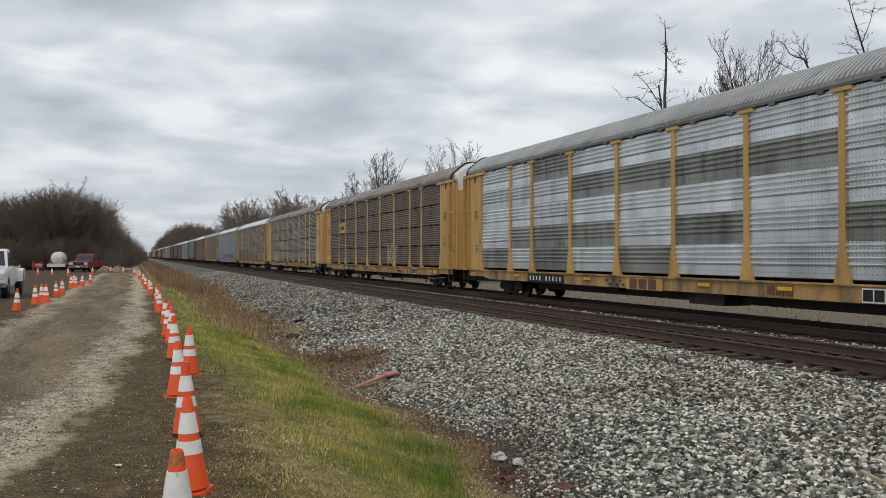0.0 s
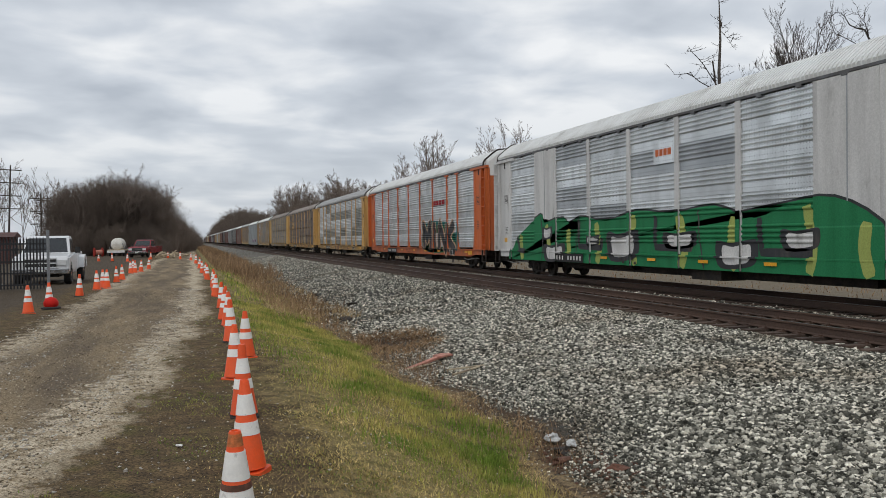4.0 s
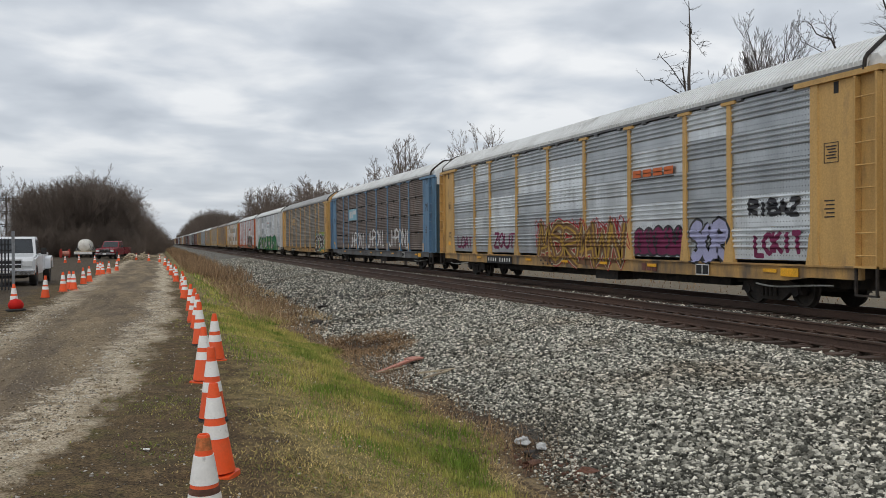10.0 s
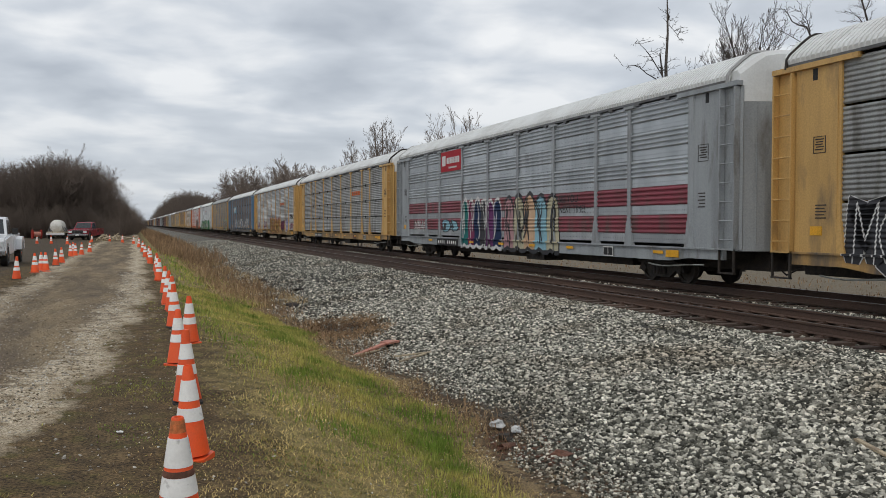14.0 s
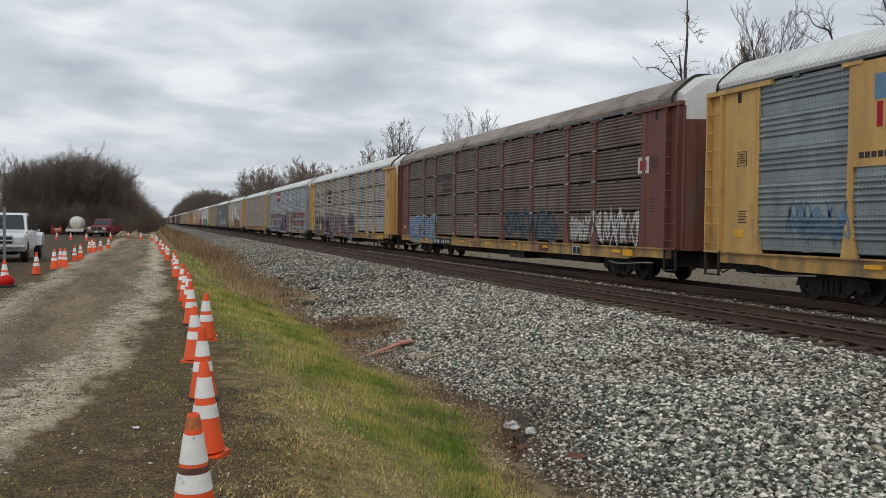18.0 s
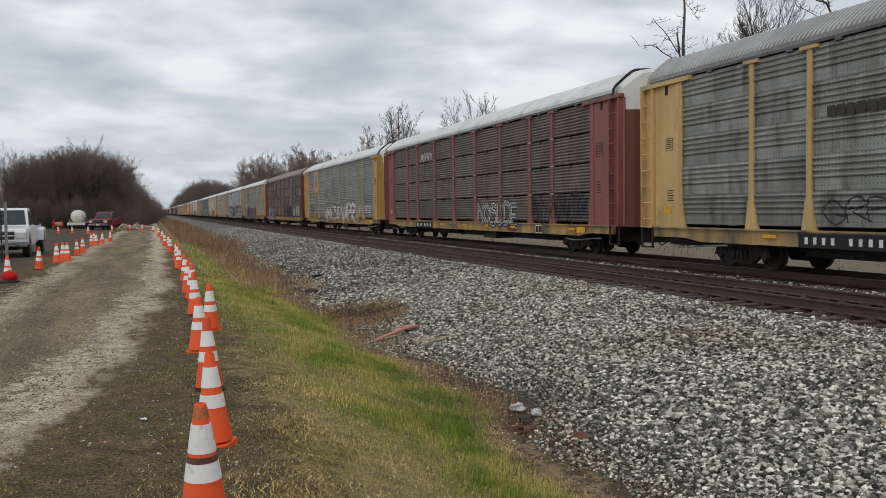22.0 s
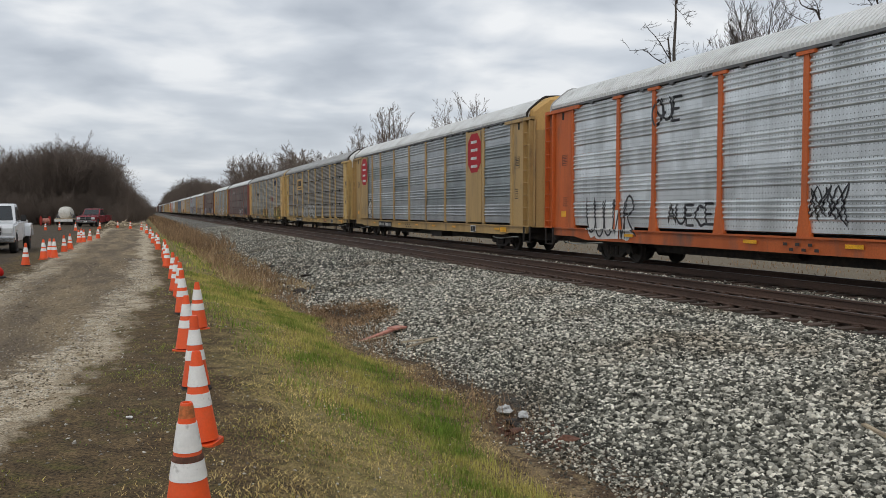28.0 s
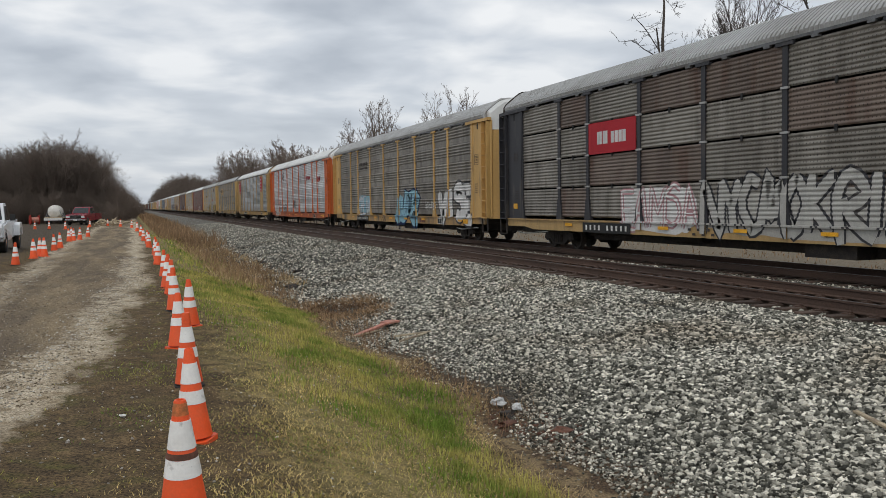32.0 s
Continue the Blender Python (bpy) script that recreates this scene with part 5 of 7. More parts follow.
        for e in (-1, 1):
            part("air_hose", shared("air_hose", lambda: pipe([(0, 2.6 * (k / 12 - 0.5), 0.62 - 0.10 * math.sin(math.pi * k / 12) + 0.05 * math.sin(5.0 * k / 12)) for k in range(13)], 0.022, 6)), M["dull"], car, (-SIDE + 0.02, e * 11.9, 0), label="grey air hose slung under the sill" if e < 0 else "")
        if style.get("sill", style["paint"]) in ("yellow", "ochre", "paleyellow"):
            sign(car, -6.2, -5.3, 0.74, 0.97, None, letters(M["brown"], 3, 0.0, 1.0, 0.0, 1.0), "red-brown emblem on the sill")
        frame_ = part("placard", box(-SIDE - 0.066, -SIDE - 0.06, -8.75, -8.15, 0.70, 1.0), M["stencil"], car, label="black data plate in a white border")
        for a in (-8.72, -8.43):
            part("field", box(-SIDE - 0.070, -SIDE - 0.066, a, a + 0.25, 0.73, 0.97), M["plate"], frame_)
        part("placard", box(-SIDE - 0.075, -SIDE - 0.065, -12.2, -11.6, 0.78, 0.98), M["reflector"], car, label="yellow placard with dark print")
        part("placard", box(-SIDE - 0.04, -SIDE - 0.03, 13.1, 13.45, 1.45, 1.65), M["reflector"], car)
    return car


WHEELS, CARS = [], {}


def height_warning():
    """The stencilled warning on the upper end of every car."""
    cu = bpy.data.curves.new("warning", "FONT")
    cu.body, cu.size, cu.align_x = "EXCESS HEIGHT CAR", 0.15, "CENTER"
    tmp = bpy.data.objects.new("warning", cu)
    me = bpy.data.meshes.new_from_object(tmp)
    bpy.data.objects.remove(tmp)
    me.materials.clear(); me.materials.append(None)
    return me


WARNING = height_warning()


def letters(m, n, z0=0.3, z1=0.7, a=0.1, b=0.9):
    """Plain blocks where a name is painted."""
    d, out = (b - a) / n, []
    for k in range(n):
        u = a + k * d
        out.append((u, u + 0.8 * d, z0, z1, m))
    return out


WHITE, BLACK = paint("white", (0.60, 0.60, 0.58)), paint("black", (0.02, 0.02, 0.022))
GREEN, LIME = paint("green", (0.025, 0.20, 0.08)), paint("lime", (0.36, 0.42, 0.12))
DUSTY = paint("dusty", (0.40, 0.385, 0.35))
RED, PURPLE = paint("red", (0.42, 0.03, 0.04)), paint("purple", (0.15, 0.045, 0.14))
CYAN, BLUE = paint("cyan", (0.27, 0.47, 0.55)), paint("blue", (0.04, 0.09, 0.34))
ROSE, TAN = paint("rose", (0.45, 0.26, 0.27)), paint("umber", (0.20, 0.11, 0.06))
CREAM, GOLD = paint("cream", (0.50, 0.46, 0.32)), paint("gold", (0.46, 0.28, 0.06))
CORAL = paint("coral", (0.62, 0.16, 0.06))
TEAL = paint("teal", (0.025, 0.17, 0.16))
PEACH, PALEGREEN = paint("peach", (0.62, 0.42, 0.27)), paint("palegreen", (0.10, 0.36, 0.18))
WINE, LILAC, NAVY = paint("wine", (0.20, 0.035, 0.09)), paint("lilac", (0.40, 0.40, 0.58)), paint("navy", (0.018, 0.035, 0.09))

STYLES = {
    0: dict(paint="yellow", steel=["silver", "dull"], share=0.66, roof="roof_grey", label="yellow autorack car with bright and dull galvanised side sheets"),
    1: dict(paint="orange", steel=["silver"], roof="roof_white", door="orange", label="orange autorack car with bright galvanised side sheets and graffiti"),
    2: dict(paint="white", sill="white", steel=["silver", "galv"], share=0.8, roof="roof_white", flush=True, solid=True, label="white autorack car with green graffiti along its foot"),
    3: dict(paint="yellow", steel=["drab"], roof="roof_grey", cap="yellow", label="yellow autorack car with weathered brown-grey side sheets"),
    4: dict(paint="blue", sill="flange", steel=["rusty"], kind="plank", roof="roof_white", board=False, door="tealdoor", label="blue autorack car with dark rusty side sheets and white tags"),
    5: dict(paint="yellow", steel=["galv", "silver"], share=0.7, roof="roof_white", label="yellow autorack car with silver side sheets and magenta tags"),
    6: dict(paint="yellow", steel=["slate"], kind="plank", roof="roof_white", label="yellow autorack car with slate corrugated side sheets"),
    7: dict(hoop="roof_grey", paint="grey", steel=["galv"], bands=(0, 1), roof="roof_white", label="grey autorack car with maroon bands and large graffiti"),
    8: dict(paint="yellow", steel=["slate"], kind="plank", roof="roof_white", label="yellow autorack car with grey corrugated sheets and dark graffiti"),
    9: dict(paint="brown", sill="yellow", steel=["rusty"], kind="plank", roof="roof_brown", label="dark brown autorack car with blue graffiti"),
    10: dict(paint="yellow", steel=["bluegrey"], roof="roof_white", label="yellow autorack car with blue-grey sheets and white graffiti"),
    11: dict(paint="pink", sill="yellow", steel=["rusty"], kind="plank", roof="roof_white", door="brown", label="faded red autorack car with brown corrugated sheets"),
    12: dict(hoop="roof_grey", paint="ochre", steel=["dull"], roof="roof_grey", cap="ochre", label="ochre autorack car with grey sheets and brown graffiti"),
    13: dict(paint="paleyellow", steel=["drab"], kind="plank", roof="roof_grey", label="yellow autorack car with brown-grey corrugated sheets"),
    14: dict(paint="tan", flush=True, steel=["galv", "bluegrey"], share=0.6, roof="roof_white", cap="yellow", label="tan autorack car with silver sheets and red emblems"),
    15: dict(hoop="roof_grey", paint="orange", steel=["silver"], roof="roof_white", board=False, label="orange autorack car with bright sheets and black tags"),
    16: dict(hoop="roof_grey", paint="yellow", steel=["drab"], roof="roof_grey", label="yellow autorack car with dull sheets and blue graffiti"),
    17: dict(paint="black", sill="tan", steel=["drab", "rusty"], share=0.7, kind="plank", roof="roof_grey", label="black autorack car with brown-grey sheets and white graffiti"),
    -1: dict(paint="yellow", steel=["rusty"], kind="plank", roof="roof_brown", label="yellow autorack car with dark brown side sheets"),
    -2: dict(paint="ochre", steel=["drab"], kind="plank", roof="roof_brown", label="ochre autorack car with brown-grey side sheets"),
    -3: dict(paint="tan", steel=["drab"], roof="roof_white", label="tan autorack car with dull side sheets and red emblem"),
    -4: dict(paint="grey", steel=["bluegrey"], roof="roof_white", label="grey autorack car with graffiti"),
}
FAR = [("brown", "rusty", "roof_white"), ("grey", "drab", "roof_white"), ("black", "dull", "roof_grey"), ("brown", "rusty", "roof_white"), ("tan", "rusty", "roof_grey"),
       ("grey", "bluegrey", "roof_white"), ("tan", "drab", "roof_grey"), ("brown", "rusty", "roof_brown"), ("black", "drab", "roof_grey")]


def build_train():
    for k in range(-28, 18):
        st = STYLES.get(k)
        if st is None:
            p, s, r = FAR[k % len(FAR)]
            st = dict(paint=p, steel=[s], roof=r, label="weathered autorack car far along the train")
        st["seed"] = k + 100
        CARS[k] = autorack(st, near=k >= -3)
        CARS[k].matrix_basis = pose(TRACK_FAR, TRAIN[0][1] - (k + 0.5) * CAR, RAIL)
    c = CARS
    sign(c[-1], 7.6, 9.2, 3.3, 4.0, M["yellow"], letters(M["ink"], 3))
    spray(c[-1], -5, -3, 1.2, 2.3, 3, [(0.10, CREAM)], 5)
    sign(c[-3], 8, 9.2, 2.6, 4.6, M["stencil"], [(0.1, 0.9, 0.55, 0.85, RED), (0.1, 0.9, 0.15, 0.45, RED)])
    spray(c[-4], -9, 3, 1.2, 2.1, 8, [(0.16, WHITE), (0.08, PURPLE)], 7)
    sign(c[0], -1.0, 0.9, 0.66, 1.0, sillmat("yellow"), letters(M["brown"], 3, 0.05, 0.95), "red emblem on the sill", x=-1.566)
    # orange car: dark letters with green and pink borders
    blob(c[1], -9.9, -1.9, 0.70, 2.8, TEAL, 3); blob(c[1], -9.2, -2.3, 0.74, 2.5, GREEN, 5, bumps=4)
    throw_up(c[1], "MINK", -9.4, -2.4, 0.92, 2.55, [(0.76, PEACH), (0.54, BLACK)], 21)
    sign(c[1], -7.3, -4.8, 3.55, 3.95, None, letters(RED, 4, 0.2, 0.85, 0.02, 0.98) + [(0.1, 0.9, 0.46, 0.56, M["silver"]), (0.0, 0.95, 0.0, 0.1, M["ink"])], "red emblem bars over a thin black line")
    # white car: long green piece
    top = [(12.7, 0.9), (11.6, 1.75), (9.0, 2.62), (8.6, 2.25), (6.8, 2.42), (5.6, 1.75), (5.3, 2.42), (3.2, 2.2), (1.0, 2.5), (-1.2, 2.35), (-3.4, 2.5), (-5.2, 2.1), (-6.6, 2.45), (-8.2, 2.5), (-9.6, 1.9), (-10.4, 0.9)]
    hull = smooth_line(top, False, 3) + [(-10.5, 0.67), (12.8, 0.67)]
    painted("graffiti", ([(y * 1.005, z + (0.06 if z > 0.7 else 0)) for y, z in hull], [tuple(range(len(hull)))]), BLACK, c[2], c[2], -1, "long sprayed green piece with black outlines")
    painted("graffiti", (hull, [tuple(range(len(hull)))]), GREEN, c[2], c[2], 0)
    for k, y in enumerate((11.2, 8.3, 6.2, 3.9, 1.1, -1.7, -4.4, -7.3, -9.3)):
        high = float(np.interp(-y, [-q[0] for q in top], [q[1] for q in top])) - 0.12
        painted("graffiti", ribbon(smooth_line([(y, 0.7), (y + 0.18 * (-1) ** k, 1.3), (y + 0.1, high)], False, 4), 0.36), LIME, c[2], c[2], 1)
    for y, z, w, h in ((7.7, 1.0, 2.0, 0.42), (8.3, 1.8, 1.0, 0.3), (4.2, 1.5, 1.0, 0.22), (2.0, 1.28, 2.3, 0.6), (-1.6, 1.5, 1.9, 0.3), (-4.4, 1.1, 1.9, 0.45), (-7.0, 1.5, 1.5, 0.32)):
        for j, (m, k) in enumerate(((BLACK, 1.0), (WHITE, 0.68))):
            o = smooth_line([(y + k * w * p / 2, z + k * h * q) for p, q in ((-1, 0.7), (-0.8, 1), (0.2, 0.75), (0.9, 0.9), (1, 0.1), (0.7, -0.8), (-0.5, -0.7), (-0.95, -0.3))], True, 3)
            painted("graffiti", (o, [tuple(range(len(o)))]), m, c[2], c[2], 2 + j)
    for row in ([(5.4, 2.35), (5.42, 1.3), (3.6, 1.25), (3.5, 1.6)], [(-0.2, 2.3), (-0.2, 1.3), (-2.2, 1.28), (-2.3, 1.7)], [(-5.4, 2.1), (-5.5, 1.2), (-7.4, 1.2)], [(11.8, 1.7), (11.6, 1.1), (10.9, 1.05)]):
        painted("graffiti", ribbon(row, 0.22), BLACK, c[2], c[2], 2)
    for row in ([(9.0, 2.5), (8.75, 1.5), (8.9, 0.7)], [(5.6, 1.75), (5.7, 1.1), (5.5, 0.7)], [(-2.6, 2.4), (-2.7, 1.4), (-2.9, 0.7)]):
        painted("graffiti", ribbon(smooth_line(row, False, 3), 0.07), BLACK, c[2], c[2], 2)
    for a in SOLID:
        p = part("solid_panel", box(-1.565, -1.5, a, a + 1.9, 1.1, 5.24), M["white"], c[2], label="plain white steel panel")
        part("seam", box(-1.572, -1.565, a + 0.93, a + 0.97, 1.12, 5.22), M["grey"], p)
    sign(c[2], -1.4, -0.2, 3.9, 4.6, M["silver"], letters(CORAL, 4, 0.35, 0.65))
    sign(c[3], 5.2, 7.0, 3.5, 4.3, None, letters(M["yellow"], 3, 0.3, 0.9) + [(0.05, 0.9, 0.0, 0.14, M["yellow"])])
    blob(c[3], -12.9, -7.2, 0.72, 2.5, PALEGREEN, 6); blob(c[3], -12.5, -9.6, 1.9, 2.6, LIME, 9, bumps=9); throw_up(c[3], "SERK", -12.6, -7.5, 0.98, 2.08, [(0.58, BLACK), (0.50, WHITE), (0.27, paint("soot", (0.085, 0.075, 0.066)))], 26)
    sign(c[4], 4.62, 7.3, 3.3, 4.15, CYAN, [(0.1, 0.3, 0.2, 0.8, WHITE), (0.36, 0.5, 0.2, 0.8, WHITE), (0.56, 0.9, 0.5, 0.85, WHITE)], "blue emblem panel with white flaking paint")
    for y in POSTS:
        part("foot_mark", box(-SIDE - 0.072, -SIDE - 0.066, y - 0.07, y + 0.07, 1.12, 1.55), M["reflector"], c[4], label="yellow patch on a post's foot")
    for a, w, s in ((2.1, "JHPON1", 31), (-3.7, "JHPON1", 32), (-9.7, "JHPON1", 33)):
        throw_up(c[4], w, a, a + 4.9, 1.3, 2.35, [(0.15, WHITE)], s, "white sprayed tag in tall letters")
    throw_up(c[5], "LOAT", 9.9, 12.0, 1.35, 1.9, [(0.11, WINE)], 34, "wine-red sprayed tag")
    throw_up(c[5], "ZOUT", 4.7, 7.1, 1.35, 1.95, [(0.13, WINE)], 35, "wine-red sprayed tag")
    blob(c[5], -4.0, 2.2, 0.70, 2.15, TAN, 8, bumps=5); throw_up(c[5], "aSRadN", -4.3, 2.3, 0.85, 2.15, [(0.52, RED), (0.44, CREAM), (0.34, TAN), (0.09, GOLD)], 36); spray(c[5], -4.6, 2.7, 1.3, 2.4, 7, [(0.045, RED)], 38)
    spray(c[5], -7.5, -4.85, 1.2, 2.05, 5, [(0.5, BLACK), (0.42, WINE)], 39, tall=True); throw_up(c[5], "SOR", -9.5, -7.9, 1.15, 2.05, [(0.42, BLACK), (0.27, LILAC)], 37); throw_up(c[5], "LOKIT", -12.3, -10.6, 1.3, 1.8, [(0.13, WINE)], 40, "wine-red sprayed tag"); throw_up(c[5], "RIBAZ", -12.2, -10.4, 2.25, 2.6, [(0.12, BLACK)], 87, "black sprayed tag")
    sign(c[5], -7.2, -4.75, 3.5, 3.85, None, letters(CORAL, 4, 0.25, 0.9, 0.02, 0.98) + [(0.1, 0.9, 0.52, 0.6, M["silver"]), (0.0, 0.95, 0.0, 0.1, M["ink"])], "orange emblem bars over a thin black line")
    sign(c[6], -7.3, -4.9, 3.6, 3.92, None, letters(CORAL, 4, 0.1, 0.95, 0.02, 0.98) + [(0.08, 0.92, 0.48, 0.58, M["slate"])], "faded orange emblem bars")
    # grey car: red sign and a long piece in many colours
    sign(c[7], 4.62, 7.3, 4.2, 5.15, RED, letters(WHITE, 8, 0.38, 0.68, 0.3, 0.95) + [(0.06, 0.24, 0.3, 0.8, WHITE), (0.4, 0.8, 0.14, 0.22, WHITE)], "dark red sign with white emblem")
    spray(c[7], 0.1, 4.5, 0.7, 2.75, 6, [(0.5, WHITE), (0.4, [TEAL, WINE, NAVY, BLACK, PURPLE, NAVY])], 41, tall=True)
    spray(c[7], -5.0, -0.2, 0.68, 2.8, 5, [(0.5, BLACK), (0.4, [ROSE, CREAM, PEACH, CYAN, CREAM]), (0.06, BLACK)], 42, tall=True)
    spray(c[7], 5.0, 7.2, 1.3, 1.9, 2, [(0.3, BLACK), (0.2, CYAN)], 43); words(c[7], "SEE YOU\nNEXT TIME!", -5.05, 2.45, 0.36, BLACK)
    spray(c[7], 9.6, 11.6, 1.3, 1.9, 4, [(0.05, WHITE)], 44, name="tag", label="white sprayed tag")
    # yellow car with the dark emblem
    sign(c[8], 4.6, 7.1, 3.35, 4.5, None, letters(M["ink"], 2, 0.62, 0.95, 0.45, 0.9) + [(0.0, 0.42, 0.64 + 0.1 * k, 0.69 + 0.1 * k, M["ink"]) for k in range(3)] + letters(M["ink"], 7, 0.32, 0.5, 0.35) + letters(M["ink"], 8, 0.05, 0.22, 0.35), "black emblem on grey sheet")
    throw_up(c[8], "MOUESd", 8.2, 12.2, 0.85, 2.15, [(0.56, WHITE), (0.49, BLACK), (0.04, WHITE)], 46)
    dusk = paint("dusk", (0.185, 0.18, 0.185))
    throw_up(c[8], "BEANUS", -3.6, 7.2, 0.95, 2.1, [(0.95, PURPLE), (0.86, dusk), (0.09, PURPLE)], 47)
    throw_up(c[9], "RESOE", 7.2, 12.2, 0.95, 1.95, [(0.44, WHITE), (0.37, BLUE), (0.05, LILAC)], 51); throw_up(c[9], "L", 4.4, 4.7, 1.25, 1.6, [(0.05, WHITE)], 59, "white sprayed mark"); throw_up(c[9], "O", 1.35, 1.65, 1.3, 1.75, [(0.05, WHITE)], 60, "white sprayed mark"); blob(c[9], -6.9, -1.6, 1.12, 2.15, paint("faded_blue", (0.10, 0.135, 0.15)), 31); throw_up(c[9], "bafdec", -6.7, -1.8, 1.25, 2.2, [(0.34, paint("faded_rose", (0.2, 0.1, 0.085))), (0.26, paint("faded_blue", (0.10, 0.135, 0.15))), (0.07, paint("faded_black", (0.04, 0.05, 0.055)))], 52); sign(c[9], 4.7, 7.4, 3.3, 4.3, None, letters(M["ink"], 2, 0.66, 0.95, 0.45, 0.9) + [(0.0, 0.42, 0.66 + 0.1 * k, 0.71 + 0.1 * k, M["ink"]) for k in range(3)] + letters(M["ink"], 7, 0.36, 0.5, 0.35) + letters(M["ink"], 8, 0.08, 0.22, 0.35), "worn dark emblem on the sheet")
    spray(c[9], -12.4, -9.6, 1.15, 2.3, 5, [(0.07, WHITE)], 53); spray(c[9], -9.3, -7.9, 1.2, 2.0, 4, [(0.06, WHITE)], 58); sign(c[9], -13.0, -12.4, 3.3, 3.8, WHITE, [(0.2, 0.8, 0.2, 0.8, RED)], x=-1.56)
    sign(c[10], 7.65, 9.55, 3.0, 5.2, M["yellow"], [(0.3, 0.7, 0.62, 0.86, BLUE), (0.34, 0.42, 0.36, 0.6, RED), (0.46, 0.54, 0.33, 0.6, RED), (0.58, 0.66, 0.36, 0.6, RED)] + letters(M["ink"], 9, 0.08, 0.14), "yellow panel with shield emblem")
    throw_up(c[10], "dMAESb", -1.2, 4.7, 0.95, 1.98, [(0.44, BLACK), (0.26, WHITE)], 54); throw_up(c[10], "VAPR", -7.0, -2.1, 0.85, 2.1, [(0.56, BLACK), (0.42, ROSE), (0.34, WHITE)], 55)
    throw_up(c[10], "cdPTO", -9.3, -7.7, 1.2, 1.95, [(0.045, WHITE)], 92, "white sprayed tag"); spray(c[10], -11.8, -10.0, 1.2, 2.1, 3, [(0.05, WHITE)], 56, name="tag", label="white sprayed tag"); spray(c[10], 9.6, 11.6, 1.4, 2.3, 4, [(0.06, BLUE)], 57, name="tag", label="blue sprayed tag")
    throw_up(c[11], "NOSUDE", -6.4, -1.8, 0.98, 1.85, [(0.34, BLACK), (0.20, WHITE), (0.07, BLACK)], 61); spray(c[11], -12.3, -7.8, 1.15, 2.2, 6, [(0.09, BLACK)], 62)
    spray(c[11], 5.0, 7.0, 4.3, 4.7, 4, [(0.05, WHITE)], 63, name="tag", label="white sprayed tag")
    blob(c[12], -2.6, 1.6, 0.72, 2.0, TAN, 14); throw_up(c[12], "AUd", -2.5, 1.4, 0.9, 1.95, [(0.52, BLACK), (0.42, TAN), (0.07, LIME)], 64); blob(c[12], -7.4, -2.7, 0.72, 2.05, DUSTY, 15); throw_up(c[12], "SUaVENd", -7.4, -2.6, 0.85, 2.0, [(0.34, BLACK), (0.23, DUSTY)], 65)
    blob(c[12], -12.9, -7.7, 0.72, 2.1, TAN, 22); throw_up(c[12], "HAJSEO", -12.7, -7.8, 0.9, 2.0, [(0.46, BLACK), (0.38, TAN), (0.09, LIME)], 88); throw_up(c[12], "cePe", 4.6, 7.2, 1.25, 1.75, [(0.05, BLACK)], 66, "black sprayed tag"); throw_up(c[12], "cPOe", 1.8, 4.3, 1.25, 1.85, [(0.06, BLACK)], 93, "black sprayed tag")
    spray(c[12], -6.4, -5.6, 2.7, 3.3, 2, [(0.06, RED)], 67, name="tag", label="red sprayed tag"); spray(c[12], -9.4, -7.8, 4.4, 5.0, 4, [(0.08, NAVY)], 68)
    sign(c[12], 4.8, 7.3, 3.5, 3.9, None, letters(M["ink"], 7, 0.2, 0.8))
    sign(c[13], 4.8, 7.3, 3.6, 4.6, M["yellow"], letters(M["ink"], 3, 0.35, 0.85) + [(0.1, 0.9, 0.12, 0.22, M["ink"])], "yellow sign with dark letters")
    throw_up(c[13], "bdeac", -1.4, 4.3, 1.2, 2.0, [(0.46, paint("greywhite", (0.42, 0.41, 0.38))), (0.34, M["ink"]), (0.22, paint("greywhite", (0.42, 0.41, 0.38)))], 69)
    throw_up(c[13], "cPeed", 10.3, 12.3, 1.45, 1.95, [(0.045, CREAM)], 94, "pale sprayed tag"); throw_up(c[13], "SOPed", 7.8, 9.4, 1.35, 1.9, [(0.045, CREAM)], 95, "pale sprayed tag")
    for a, b in ((10.7, 12.4), (-9.45, -7.75)):
        p = M["tan"]
        sign(c[14], a, b, 1.15, 5.2, p, (), "tan sheet under the emblem", x=-1.56)
        oct_ = [(a + 0.08 + 1.54 * u, 3.37 + 1.73 * w) for u, w in ((0.27, 0), (0.73, 0), (1, 0.22), (1, 0.78), (0.73, 1), (0.27, 1), (0, 0.78), (0, 0.22))]
        e = part("emblem", prism(oct_, "x", -1.575, -1.56), RED, c[14], label="red octagonal emblem")
        part("mark", join(*[box(-1.58, -1.575, a + 0.45 + 0.1 * (j % 2), a + 1.25, 3.58 + 0.36 * j, 3.70 + 0.36 * j) for j in range(4)]), WHITE, e)
    spray(c[14], 9.8, 12.4, 1.2, 2.4, 3, [(0.16, BLACK), (0.08, WHITE)], 71)
    blob(c[15], 8.6, 11.6, 0.7, 1.75, WHITE, 16); throw_up(c[15], "UUUde", 8.7, 11.6, 0.85, 2.0, [(0.07, BLACK)], 72); throw_up(c[15], "AUECE", 4.7, 6.9, 1.3, 1.85, [(0.07, BLACK)], 73, "black sprayed tag")
    throw_up(c[15], "cUE", 6.2, 7.7, 4.2, 4.85, [(0.08, BLACK)], 74, "black sprayed tag"); spray(c[15], 0.3, 1.3, 1.4, 2.2, 2, [(0.045, BLACK)], 75, name="tag", label="black sprayed tag")
